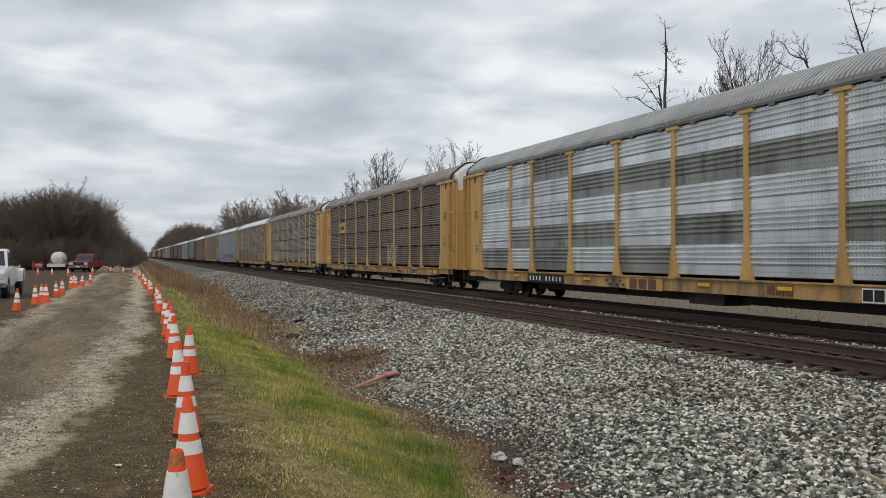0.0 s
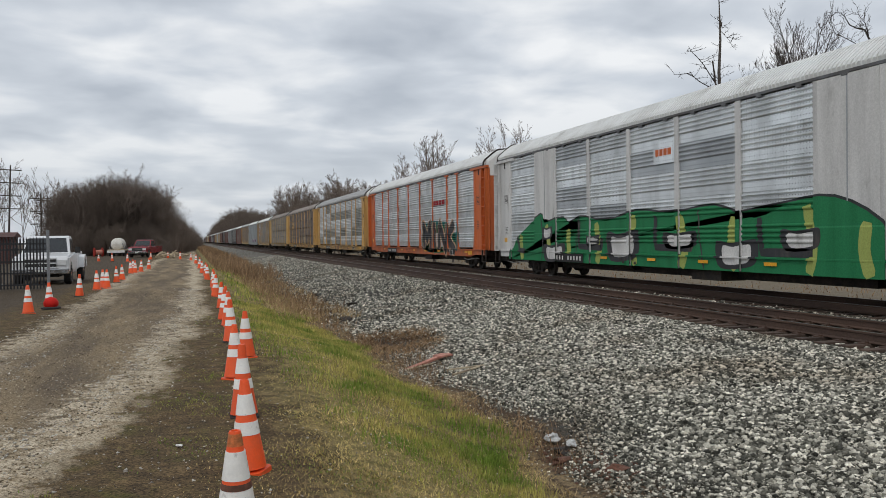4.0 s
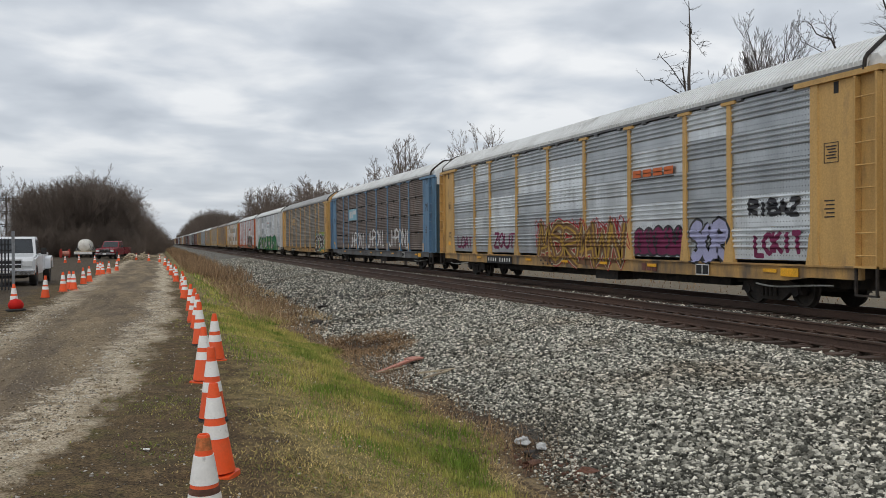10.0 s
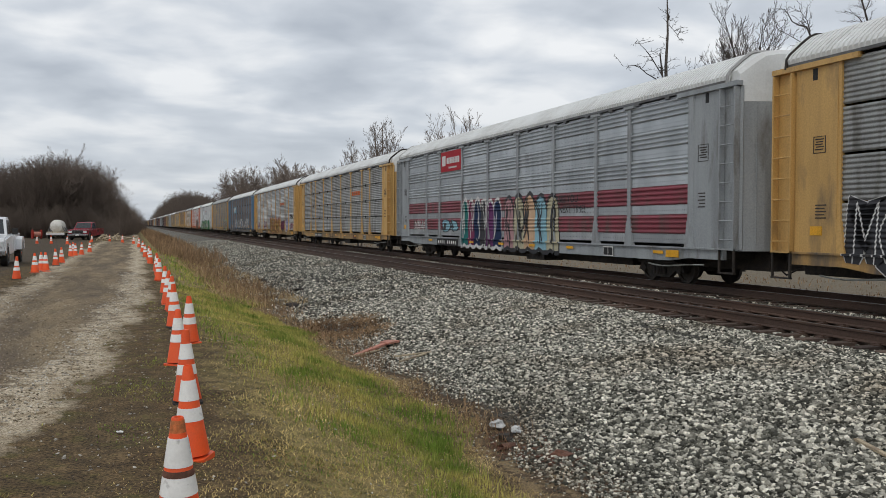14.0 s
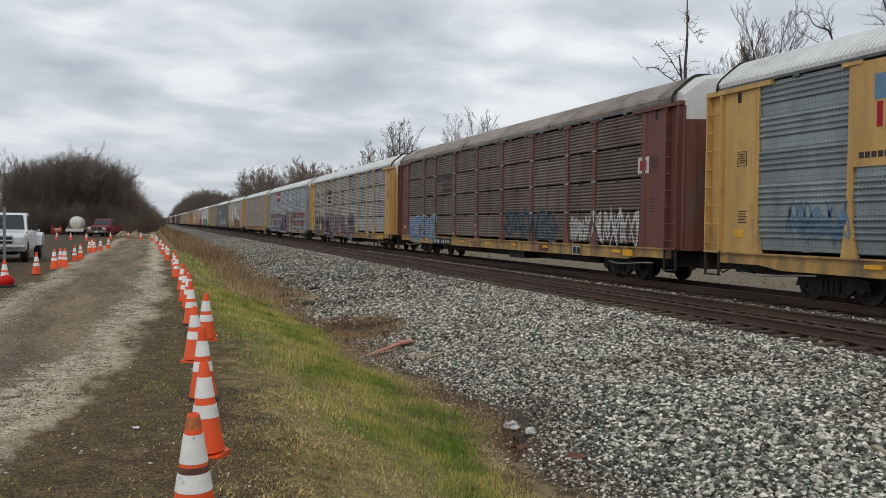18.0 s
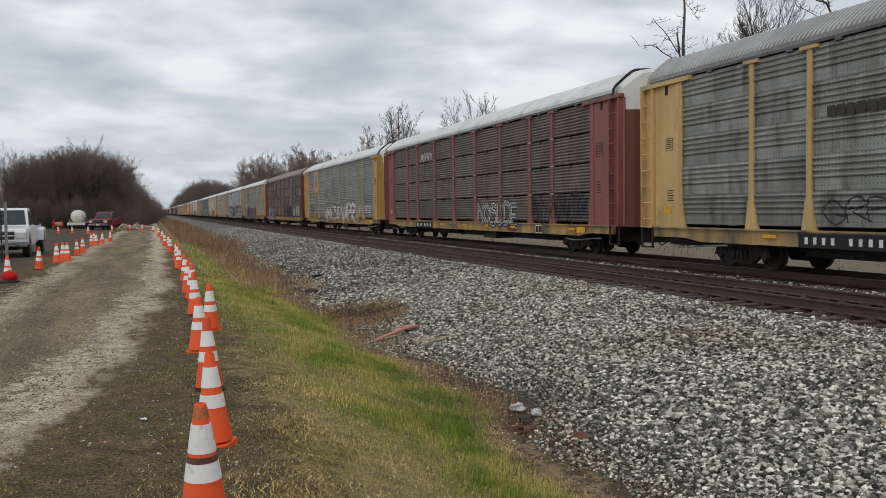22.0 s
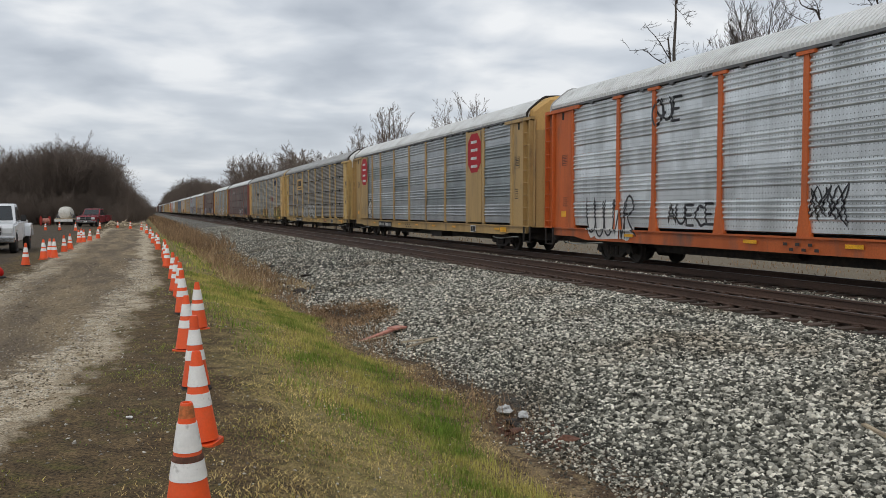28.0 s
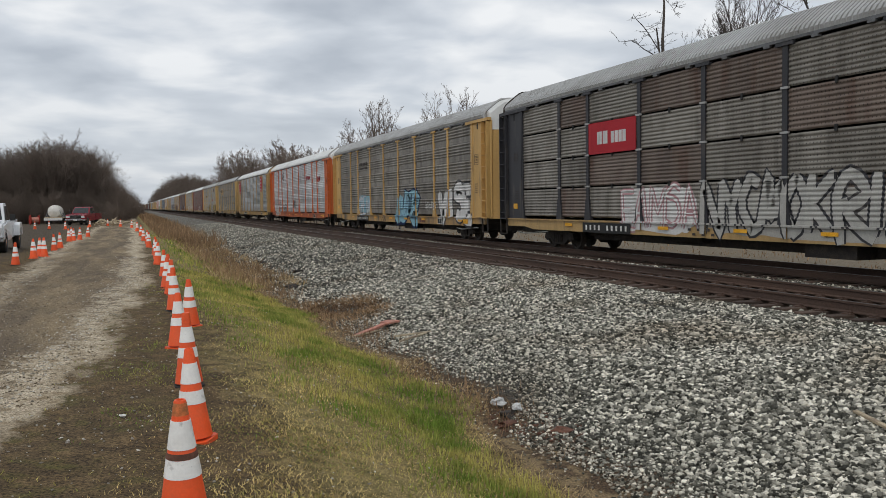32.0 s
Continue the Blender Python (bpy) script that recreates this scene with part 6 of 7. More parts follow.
    spray(c[15], -6.8, -4.8, 3.85, 4.2, 4, [(0.06, RED)], 76, name="tag", label="red lettering"); spray(c[15], -10.8, -9.6, 3.6, 4.0, 4, [(0.06, RED)], 77, name="tag", label="red lettering")
    blob(c[16], 4.5, 7.5, 1.15, 2.35, CYAN, 17); throw_up(c[16], "fBEAd", 4.6, 7.4, 1.1, 2.2, [(0.18, BLUE), (0.10, WHITE)], 81)
    throw_up(c[16], "JUMZ", -5.0, -0.9, 1.0, 2.1, [(1.05, NAVY), (0.80, CYAN), (0.07, BLUE)], 82); throw_up(c[16], "VISE", -12.8, -8.3, 1.0, 2.35, [(0.72, BLACK), (0.54, WHITE)], 83); throw_up(c[16], "dedbce", -7.9, -6.2, 1.4, 1.75, [(0.045, WHITE)], 86, "white sprayed tag")
    sign(c[16], 4.8, 7.3, 3.9, 4.5, None, letters(M["ink"], 5, 0.5, 0.8) + letters(M["ink"], 6, 0.1, 0.3), "dark lettering on weathered sheet")
    sign(c[17], 4.68, 7.48, 3.2, 4.2, RED, letters(WHITE, 2, 0.3, 0.7, 0.2, 0.45) + letters(WHITE, 4, 0.3, 0.66, 0.5, 0.82), "red sign with white letters")
    blob(c[17], -13, 1.7, 0.70, 1.95, DUSTY, 18, bumps=13); throw_up(c[17], "NYCaOKeINbDOfNHTUdM", -12.8, 1.5, 0.9, 2.2, [(0.40, BLACK), (0.27, paint("greywhite", (0.42, 0.41, 0.38)))], 84)
    blob(c[17], 1.8, 5.6, 0.70, 2.15, WHITE, 19); throw_up(c[17], "EAMSA", 1.7, 5.5, 0.9, 2.05, [(0.20, ROSE), (0.08, WHITE)], 85)


def sillmat(k):
    return M[k]


build_train()


# ---- traffic cones ----
def gz(x, y):
    return float(ground_z(x, y))


def cone_shape(z0, z1, r0, r1, lip=0.0):
    return lathe([(r0 + lip, z0), (r1 + lip, z1)], 20)


def traffic_cone(x, y, rz, lean=(0, 0), kind=0, group="cones beside the drive"):
    label = ["orange traffic cone with two white reflective collars", "stack of orange traffic cones with white collars", "worn orange traffic cone with a pale dirty collar"][kind]
    c = thing("traffic_cone", label, "traffic cone", group, (x, y, float(ground_z(x, y))), rz)
    c.matrix_basis = pose(x, y, float(ground_z(x, y)), lean[0], lean[1], rz)
    part("base", shared("cone_base", lambda: prism([(-0.146, -0.11), (-0.11, -0.146), (0.11, -0.146), (0.146, -0.11), (0.146, 0.11), (0.11, 0.146), (-0.11, 0.146), (-0.146, 0.11)], "z", -0.03, 0.012), bevel=0.005),
         M["rubber"] if kind == 1 else M["cone"], c)
    part("body", shared("cone_body", lambda: lathe([(0.142, 0.03), (0.138, 0.045), (0.034, 0.70), (0.030, 0.71), (0.022, 0.71), (0.022, 0.66)], 24), True), M["cone"], c)
    part("collar", shared("cone_collar_top", lambda: cone_shape(0.445, 0.60, 0.0745, 0.0500, 0.004), True), M["collar"], c)
    part("collar", shared("cone_collar_low", lambda: cone_shape(0.29, 0.39, 0.0992, 0.0833, 0.004), True), M["collar"], c)
    if kind == 2:
        part("tip", shared("worn_tip", lambda: lathe([(0.046, 0.628), (0.036, 0.695), (0.028, 0.70)], 24), True), M["worn"], c, label="bleached worn tip")
        part("grime_band", shared("grime_band", lambda: cone_shape(0.392, 0.425, 0.0832, 0.0778, 0.004), True), M["redclay"], c, label="brown scuffed band")
    if kind == 1:
        for k in range(2):
            part("stacked_tip", shared("cone_tip", lambda: lathe([(0.047, 0.0), (0.036, 0.07), (0.03, 0.072), (0.022, 0.072)], 20), True), M["cone"], c, (0, 0, 0.64 + 0.03 * k))
    return c


CONES_EAST = [(0.23, 4.93), (0.41, 6.88), (0.51, 9.15), (0.54, 11.7), (0.80, 13.6), (0.66, 15.4), (0.72, 18.2), (0.72, 20.6), (0.83, 22.4), (0.80, 24.5), (0.76, 29.0),
              (0.80, 31.2), (0.84, 34.9), (0.73, 42.0), (0.74, 45.5), (0.62, 50.5), (0.55, 58.0), (0.4, 70.4), (0.03, 83.0), (-0.99, 89.5), (-2.3, 96.0)]
CONES_WEST = [(-3.92, 23.7), (-3.71, 25.6), (-3.58, 31.1), (-3.31, 33.9), (-3.2, 35.1), (-3.05, 34.9), (-3.18, 41.0), (-3.1, 43.2), (-3.2, 44.6), (-3.2, 51.0), (-3.1, 53.2), (-2.9, 55.5),
              (-3.4, 56.5), (-2.6, 59.0), (-6.87, 84.2), (-5.45, 82.6), (-3.8, 90.5), (-8.2, 86.0)]
g = random.Random(8)
for i, (x, y) in enumerate(CONES_EAST):
    traffic_cone(x, y, g.uniform(0, 90), (g.uniform(-2, 2), g.uniform(-2, 2)), 2 if i == 0 else 1 if i in (2, 5, 9) else 0)
for i, (x, y) in enumerate(CONES_WEST):
    traffic_cone(x, y, g.uniform(0, 90), (g.uniform(-2, 2), g.uniform(-2, 2)), 1 if i % 4 == 2 else 0, "cones along the far edge of the drive")


# ---- parked vehicles ----
def pickup(at, rz, paint_mat, label, dual, size=1.0):
    """A pickup truck; its nose points to -y."""
    t = thing("pickup_truck", label, "pickup truck", "", at, rz)
    t.scale = (size, size, size)
    body = [(-2.85, 0.55), (-2.88, 0.95), (-2.75, 1.08), (-1.45, 1.18), (-1.35, 1.14), (-1.35, 0.5), (-1.5, 0.48)]
    part("hood", mesh_of(prism([(y, z) for y, z in body], "x", -0.93, 0.93), 0.05), paint_mat, t)
    side = [(-1.38, 0.42), (-1.38, 1.14), (0.55, 1.14), (0.55, 0.42)]
    part("cab", mesh_of(prism(side, "x", -0.97, 0.97), 0.04), paint_mat, t)
    cab = [(-1.30, 1.12), (-0.62, 1.80), (-0.45, 1.86), (0.25, 1.86), (0.50, 1.75), (0.56, 1.12)]
    v, f = prism(cab, "x", -0.88, 0.88)
    v = [(x * (1 - 0.12 * (z - 1.12) / 0.74), y, z) for x, y, z in v]
    roof = part("cab_top", mesh_of((v, f), 0.04), paint_mat, t)
    part("windshield", ([(-0.78, -1.21, 1.22), (0.78, -1.21, 1.22), (0.68, -0.68, 1.76), (-0.68, -0.68, 1.76), (-0.78, -1.19, 1.20), (0.78, -1.19, 1.20), (0.68, -0.66, 1.74), (-0.68, -0.66, 1.74)],
                        [(0, 1, 2, 3), (4, 7, 6, 5), (0, 4, 5, 1), (1, 5, 6, 2), (2, 6, 7, 3), (3, 7, 4, 0)]), M["glass"], roof, (0, -0.012, 0.012), "dark windscreen")
    for s in (-1, 1):
        sh = [(s * 0.885, -1.0, 1.2), (s * 0.885, -0.15, 1.2), (s * 0.80, -0.15, 1.74), (s * 0.80, -0.58, 1.74)]
        part("side_window", (sh + [(x - s * 0.03, y, z) for x, y, z in sh], [(0, 1, 2, 3), (7, 6, 5, 4), (0, 4, 5, 1), (1, 5, 6, 2), (2, 6, 7, 3), (3, 7, 4, 0)]), M["glass"], roof, (s * 0.012, 0, 0))
        sh = [(s * 0.885, -0.05, 1.2), (s * 0.885, 0.42, 1.2), (s * 0.80, 0.30, 1.74), (s * 0.80, -0.05, 1.74)]
        part("side_window", (sh + [(x - s * 0.03, y, z) for x, y, z in sh], [(0, 1, 2, 3), (7, 6, 5, 4), (0, 4, 5, 1), (1, 5, 6, 2), (2, 6, 7, 3), (3, 7, 4, 0)]), M["glass"], roof, (s * 0.012, 0, 0))
        part("mirror", mesh_of(box(s * 1.12 - 0.1, s * 1.12 + 0.1, -0.95, -0.86, 1.18, 1.42), 0.02), M["rubber"], t)
        part("fender", mesh_of(prism([(-2.75, 0.5), (-2.7, 1.02), (-1.4, 1.1), (-1.38, 0.5), (-1.55, 0.5), (-1.65, 0.85), (-2.35, 0.85), (-2.45, 0.5)], "x", s * 0.93 - 0.05, s * 0.93 + 0.05), 0.02), paint_mat, t)
        part("headlight", mesh_of(box(s * 0.72 - 0.17, s * 0.72 + 0.17, -2.91, -2.8, 0.74, 0.95), 0.02), M["lamp"], t, label="clear headlight")
        part("bed_side", mesh_of(box(s * 0.93 - 0.06, s * 0.93 + 0.06, 0.58, 2.9, 0.5, 1.2), 0.02), paint_mat, t)
        if dual:
            part("rear_fender", mesh_of(prism([(1.0, 0.55), (1.15, 0.98), (1.45, 1.08), (2.1, 1.08), (2.4, 0.98), (2.55, 0.55), (2.3, 0.55), (2.15, 0.86), (1.4, 0.86), (1.25, 0.55)], "x", s * 1.09 - 0.12, s * 1.09 + 0.12), 0.03), paint_mat, t)
        for y in (-2.0, 1.78):
            w = part("wheel", shared("pickup_rim", lambda: lathe([(0.05, -0.13), (0.2, -0.12), (0.22, 0.0), (0.22, 0.1), (0.05, 0.12)], 20, "x"), True), M["chrome"], t, (s * (0.86 if y < 0 or not dual else 1.02), y, 0.39))
            part("tyre", shared("pickup_tyre", lambda: lathe([(0.22, -0.12), (0.34, -0.13), (0.39, -0.09), (0.39, 0.09), (0.34, 0.13), (0.22, 0.12), (0.21, 0.0), (0.22, -0.12)], 24, "x"), True), M["rubber"], w)
    part("grille", mesh_of(box(-0.52, 0.52, -2.92, -2.8, 0.66, 1.0), 0.02), M["rubber"], t, label="black grille")
    part("grille_bar", join(box(-0.56, 0.56, -2.94, -2.9, 0.97, 1.02), box(-0.56, 0.56, -2.94, -2.9, 0.64, 0.69), box(-0.03, 0.03, -2.95, -2.9, 0.66, 1.0), box(-0.52, 0.52, -2.95, -2.9, 0.81, 0.85)), M["chrome"] if not dual else paint_mat, t)
    part("bumper", mesh_of(box(-0.98, 0.98, -3.02, -2.82, 0.42, 0.62), 0.03), M["chrome"], t, label="chrome front bumper")
    part("bed_floor", box(-0.9, 0.9, 0.58, 2.9, 0.5, 0.62), paint_mat, t)
    part("tailgate", mesh_of(box(-0.9, 0.9, 2.82, 2.92, 0.5, 1.18), 0.02), paint_mat, t)
    part("chassis", box(-0.6, 0.6, -2.6, 2.7, 0.3, 0.5), M["rubber"], t)
    part("number_plate", box(-0.16, 0.16, -3.035, -3.02, 0.46, 0.6), M["stencil"], t, label="small plain plate")
    return t


def mesh_of(shape, bevel=0.0):
    me = mesh("shell", shape, False, bevel)
    me.materials.append(None)
    return me


pickup((-6.1, 42.4, 0), 2, M["truck_white"], "white pickup truck with twin rear wheels, parked on the lot", True, 1.12)
pickup((-5.0, 106.0, 0), -14, M["truck_red"], "dark red pickup truck parked at the end of the drive", False, 1.08)


def tank_trailer(x, y):
    t = thing("tank_trailer", "flatbed truck carrying a white liquid tank", "tank trailer", "", (x, y, 0), -6)
    t.scale = (0.86, 0.86, 0.86)
    part("tank", shared("water_tank", lambda: moved(lathe([(0.05, -1.5), (0.5, -1.42), (0.82, -1.2), (0.9, -0.9), (0.9, 0.9), (0.82, 1.2), (0.5, 1.42), (0.05, 1.5)], 24, "y"), 0, 0, 1.75), True), M["tank"], t)
    part("bed", box(-1.15, 1.15, -1.9, 2.6, 0.82, 0.98), M["wood"], t)
    for s in (-1, 1):
        part("stake", join(*[tube((s * 1.1, y, 0.95), (s * 0.75, y, 1.9), 0.05, n=6) for y in (-1.2, 0.0, 1.2)]), M["post"], t)
        for y2 in (-1.2, 1.6):
            part("tyre", MESHES["pickup_tyre"], M["rubber"], t, (s * 0.95, y2, 0.39))
    part("bumper", mesh_of(box(-1.2, 1.2, -2.0, -1.85, 0.5, 0.85), 0.02), M["stencil"], t)
    part("chassis", box(-0.5, 0.5, -1.9, 2.5, 0.4, 0.82), M["rubber"], t)


tank_trailer(-8.7, 116.0)
reel = thing("cable_reel", "red cable reel lying at the edge of the thicket", "reel", "", (-10.7, 112.0, 0), 20)
reel.scale = (0.62, 0.62, 0.62)
part("drum", moved(lathe([(0.5, -0.7), (0.5, 0.7)], 18, "x"), 0, 0, 0.9), M["redwood"], reel)
for s in (-0.75, 0.75):
    part("flange", moved(lathe([(0.9, s - 0.05), (0.9, s + 0.05)], 24, "x"), 0, 0, 0.9), paint("flange_red", (0.3, 0.03, 0.02)), reel)


# ---- fence, poles, shed, debris ----
def metal_fence():
    f = thing("metal_fence", "black metal picket fence beside the lot", "fence", "", (-5.16, 35.5, 0), 4)
    part("post", box(-0.05, 0.05, -0.05, 0.05, 0, 2.25), M["post"], f, label="galvanised end post")
    for z in (0.18, 0.62, 1.05, 1.5, 1.72):
        part("rail", box(-7.5, -0.05, -0.025, 0.025, z, z + 0.06), M["fence"], f)
    me = shared("picket", lambda: join(box(-0.027, 0.027, -0.021, 0.021, 0.06, 1.93), tube((0, 0, 1.93), (0, 0, 2.02), 0.02, 0.002, 5)))
    for k in range(66):
        part("picket", me, M["fence"], f, (-0.16 - 0.112 * k, 0, 0))
    for x in (-2.5, -5.0, -7.5):
        part("post", box(x - 0.04, x + 0.04, -0.04, 0.04, 0, 2.1), M["fence"], f)


metal_fence()


def utility_pole(x, y, h, arms, lean=0.0):
    p = thing("utility_pole", "wooden utility pole with crossarms beyond the lot", "utility pole", "", (x, y, 0))
    p.matrix_basis = pose(x, y, -0.1, 0, lean, 10)
    part("shaft", tube((0, 0, 0), (0, 0, h), 0.17, 0.10, 10), M["bark"], p)
    for k in range(arms):
        a = part("crossarm", box(-1.5, 1.5, -0.06, 0.06, h - 0.8 - 1.9 * k, h - 0.66 - 1.9 * k), M["bark"], p)
        part("insulator", join(*[tube((s, 0, h - 0.66 - 1.9 * k), (s, 0, h - 0.4 - 1.9 * k), 0.05, n=6) for s in (-1.4, -0.7, 0.7, 1.4)]), M["post"], a)


utility_pole(-25.7, 140.0, 13.4, 4, 2)
utility_pole(-21.2, 140.0, 9.2, 4)
utility_pole(-20.3, 140.0, 8.9, 4)

shed = thing("shed", "low dark red shed behind the fence", "shed", "", (-22, 84, 0), 4)
part("wall", box(-7, 7, -3, 3, 0, 2.3), M["shed"], shed)
part("roof", prism([(-3.4, 2.3), (3.4, 2.3), (0, 2.75)], "x", -7.3, 7.3), M["shed"], shed)
part("door", box(2.0, 3.2, -3.06, -3.0, 0.05, 2.1), M["inside"], shed)

pile = random.Random(4)
for k in range(22):
    x, y = -1.6 + pile.uniform(-1.6, 1.6), 97 + pile.uniform(-1.2, 1.2)
    l, up = pile.uniform(0.8, 2.0), pile.uniform(0.0, 0.55)
    solid("log", tube((-l / 2, 0, 0), (l / 2, 0, up), 0.08, 0.05, 7), M["wood"], "bleached branch in the debris heap at the drive's end", "branch", "debris heap", at=(x, y, 0.06 + 0.012 * k), rz=pile.uniform(0, 180))

ball = thing("rubber_weight", "round red rubber weight at a cone's foot", "cone weight", "", (-3.62, 25.25, gz(-3.62, 25.25)))
part("ball", shared("rubber_ball", lambda: lathe([(0.02, 0.0), (0.13, 0.03), (0.19, 0.12), (0.19, 0.2), (0.13, 0.29), (0.02, 0.33)], 20), True), paint("ball_red", (0.55, 0.02, 0.015)), ball)
part("ring", lathe([(0.2, 0.0), (0.25, 0.01), (0.25, 0.05), (0.2, 0.07)], 20), M["rubber"], ball)

# broken crossing board on the ballast, and small litter
bd = thing("broken_board", "broken faded red board lying on the ballast", "board", "", (4.35, 16.55, float(ground_z(4.35, 16.55)) + 0.05), 40)
part("plank", mesh_of(box(-0.75, 0.75, -0.05, 0.05, 0.0, 0.05), 0.008), M["redwood"], bd, turn=(0, -6, 0))
part("head", mesh_of(prism([(0.55, -0.12), (0.95, -0.14), (1.0, 0.02), (0.9, 0.14), (0.6, 0.12)], "z", 0.09, 0.13), 0.006), M["redwood"], bd)
part("lath", box(-0.8, 0.3, -0.11, -0.07, 0.0, 0.02), M["wood"], bd)


def lump(name, at, size, material, label, category, seed):
    g2 = np.random.default_rng(seed)
    bm = bmesh.new()
    bmesh.ops.create_icosphere(bm, subdivisions=2, radius=1.0)
    for v in bm.verts:
        k = 0.9 + 0.75 * noise.noise(v.co * 1.3 + Vector((seed, 0, 0))) + 0.3 * noise.noise(v.co * 3.1 + Vector((0, seed, 0)))
        v.co = Vector((v.co.x * size[0] * k, v.co.y * size[1] * k, v.co.z * size[2] * k))
    me = bpy.data.meshes.new(name)
    bm.to_mesh(me)
    bm.free()
    me.materials.append(None)
    return solid(name, me, material, label, category, at=at, rz=seed * 40)


lump("rock", (4.22, 9.75, gz(4.22, 9.75) + 0.06), (0.11, 0.09, 0.055), M["pale"], "pale rock at the ballast's foot", "rock", 1)
lump("rock", (4.36, 9.50, gz(4.36, 9.5) + 0.04), (0.08, 0.07, 0.04), M["pale"], "smaller pale rock at the ballast's foot", "rock", 6)
# an added dark lump in place of the shaded hole under the pale rocks
lump("rock", (4.16, 9.35, gz(4.1, 9.3) + 0.03), (0.12, 0.10, 0.06), M["iron"], "dark lump standing in for the dark hole beneath the pale rocks", "rock", 2)
lump("clod", (4.42, 8.45, gz(4.42, 8.45) + 0.01), (0.16, 0.10, 0.05), M["redclay"], "red-brown clod of rusty earth", "clod", 3)
lump("clod", (4.05, 9.05, gz(4.05, 9.05) + 0.01), (0.16, 0.10, 0.045), M["redclay"], "dark red-brown clod in the ditch", "clod", 5)
stones("earth_crumbs", 1500, (3.7, 4.9, 7.8, 10.4), (0.008, 0.034), M["redclay"], "red-brown crumbs of earth round the clods", seed=31, category="soil",
       weight=lambda x, y: np.exp(-((x - 4.4) / 0.3) ** 2 - ((y - 8.45) / 0.4) ** 2) + np.exp(-((x - 4.05) / 0.22) ** 2 - ((y - 9.2) / 0.6) ** 2))
for k, (x, y) in enumerate([(5.6, 31.0), (5.2, 37.5), (4.5, 26.0)]):
    lump("rock", (x, y, gz(x, y) + 0.05), (0.3, 0.16, 0.09), M["iron"], "dark lump lying on the ballast", "rock", 10 + k)
lump("litter", (-0.12, 7.9, gz(-0.12, 7.9) + 0.015), (0.06, 0.02, 0.015), M["stencil"], "scrap of white plastic on the verge", "litter", 21)
for k, (x, y) in enumerate([(5.0, 15.4), (4.8, 15.0), (6.6, 6.2)]):
    solid("lath", box(-0.5, 0.5, -0.025, 0.025, 0, 0.025), M["wood"], "grey strip of wood on the ballast", "wood strip", at=(x, y, gz(x, y) + 0.045), rz=20 + 25 * k)


# ---- trees ----
def grow(seed, h, spread=0.5, levels=4, kids=(5, 5, 4, 3), r0=0.16, bend=0.25, first=0.3, reach=0.55, lean=0.06):
    """Bare limbs as tapered three-sided rods: arrays of (start, end, radius, radius, level)."""
    g = random.Random(seed)
    out = []

    def limb(p, d, length, r, level):
        n = 5 if level < 2 else 4 if level < 3 and level + 1 < levels else 3 if level + 1 < levels else 2
        pts = [p]
        for i in range(n):
            d = (d + Vector((g.uniform(-1, 1), g.uniform(-1, 1), g.uniform(-0.45, 0.75))) * bend * (0.3 if level == 0 else 1)).normalized()
            p = p + d * (length / n)
            pts.append(p)
        for i in range(n):
            out.append((pts[i], pts[i + 1], r * (1 - 0.8 * i / n), r * (1 - 0.8 * (i + 1) / n), level))
        if level + 1 < levels:
            for k in range(kids[level]):
                f = first + (1 - first) * (k + g.random()) / kids[level] if level == 0 else 0.15 + 0.85 * g.random()
                f = min(f, 0.999)
                i = int(f * n)
                q = pts[i].lerp(pts[i + 1], f * n - i)
                ax = (pts[i + 1] - pts[i]).normalized()
                side = ax.orthogonal().normalized()
                side.rotate(Matrix.Rotation(g.uniform(0, 2 * math.pi), 3, ax))
                limb(q, (ax * (1 - spread) + side * spread + Vector((0, 0, 0.2))).normalized(), length * g.uniform(0.5, 1.2) * reach * (1.15 - 0.65 * f), max(r * (1 - 0.8 * f) * 0.52, 0.007), level + 1)
    limb(Vector((0, 0, -0.2)), Vector((g.uniform(-lean, lean), g.uniform(-lean, lean), 1)), h, r0, 0)
    return out


COARSE = (1.0, 0.5, 0.62, 0.85, 1.0)


def rods(limbs, fat=1.0, flat=3, taper=COARSE):
    """Turns limbs into arrays of points and triangles."""
    p = np.array([l[0] for l in limbs]); q = np.array([l[1] for l in limbs])
    k = fat * np.array([taper[l[4]] for l in limbs])
    ra = np.array([l[2] for l in limbs]) * k; rb = np.array([l[3] for l in limbs]) * k
    d = q - p
    d /= np.linalg.norm(d, axis=1)[:, None] + 1e-9
    s = np.cross(d, np.array([0.31, 0.52, 0.17])); s /= np.linalg.norm(s, axis=1)[:, None] + 1e-9
    u = np.cross(d, s)
    # limbs are three-sided rods, the finest twigs flat blades
    thin = np.array([l[4] >= flat for l in limbs])
    V, F, base = [], [], 0
    for keep, sides in ((~thin, 3), (thin, 2)):
        if not keep.any():
            continue
        v = []
        for c, r in ((p, ra), (q, rb)):
            for k in range(sides):
                a = 2 * math.pi * k / sides
                v.append((c + r[:, None] * (math.cos(a) * s + math.sin(a) * u))[keep])
        v = np.stack(v, 1)
        tri = np.array([(0, 1, 4), (0, 4, 3), (1, 2, 5), (1, 5, 4), (2, 0, 3), (2, 3, 5)] if sides == 3 else [(0, 1, 3), (0, 3, 2)])
        V.append(v.reshape(-1, 3))
        F.append((tri[None] + 2 * sides * np.arange(len(v))[:, None, None]).reshape(-1, 3) + base)
        base += len(V[-1])
    return np.concatenate(V), np.concatenate(F)


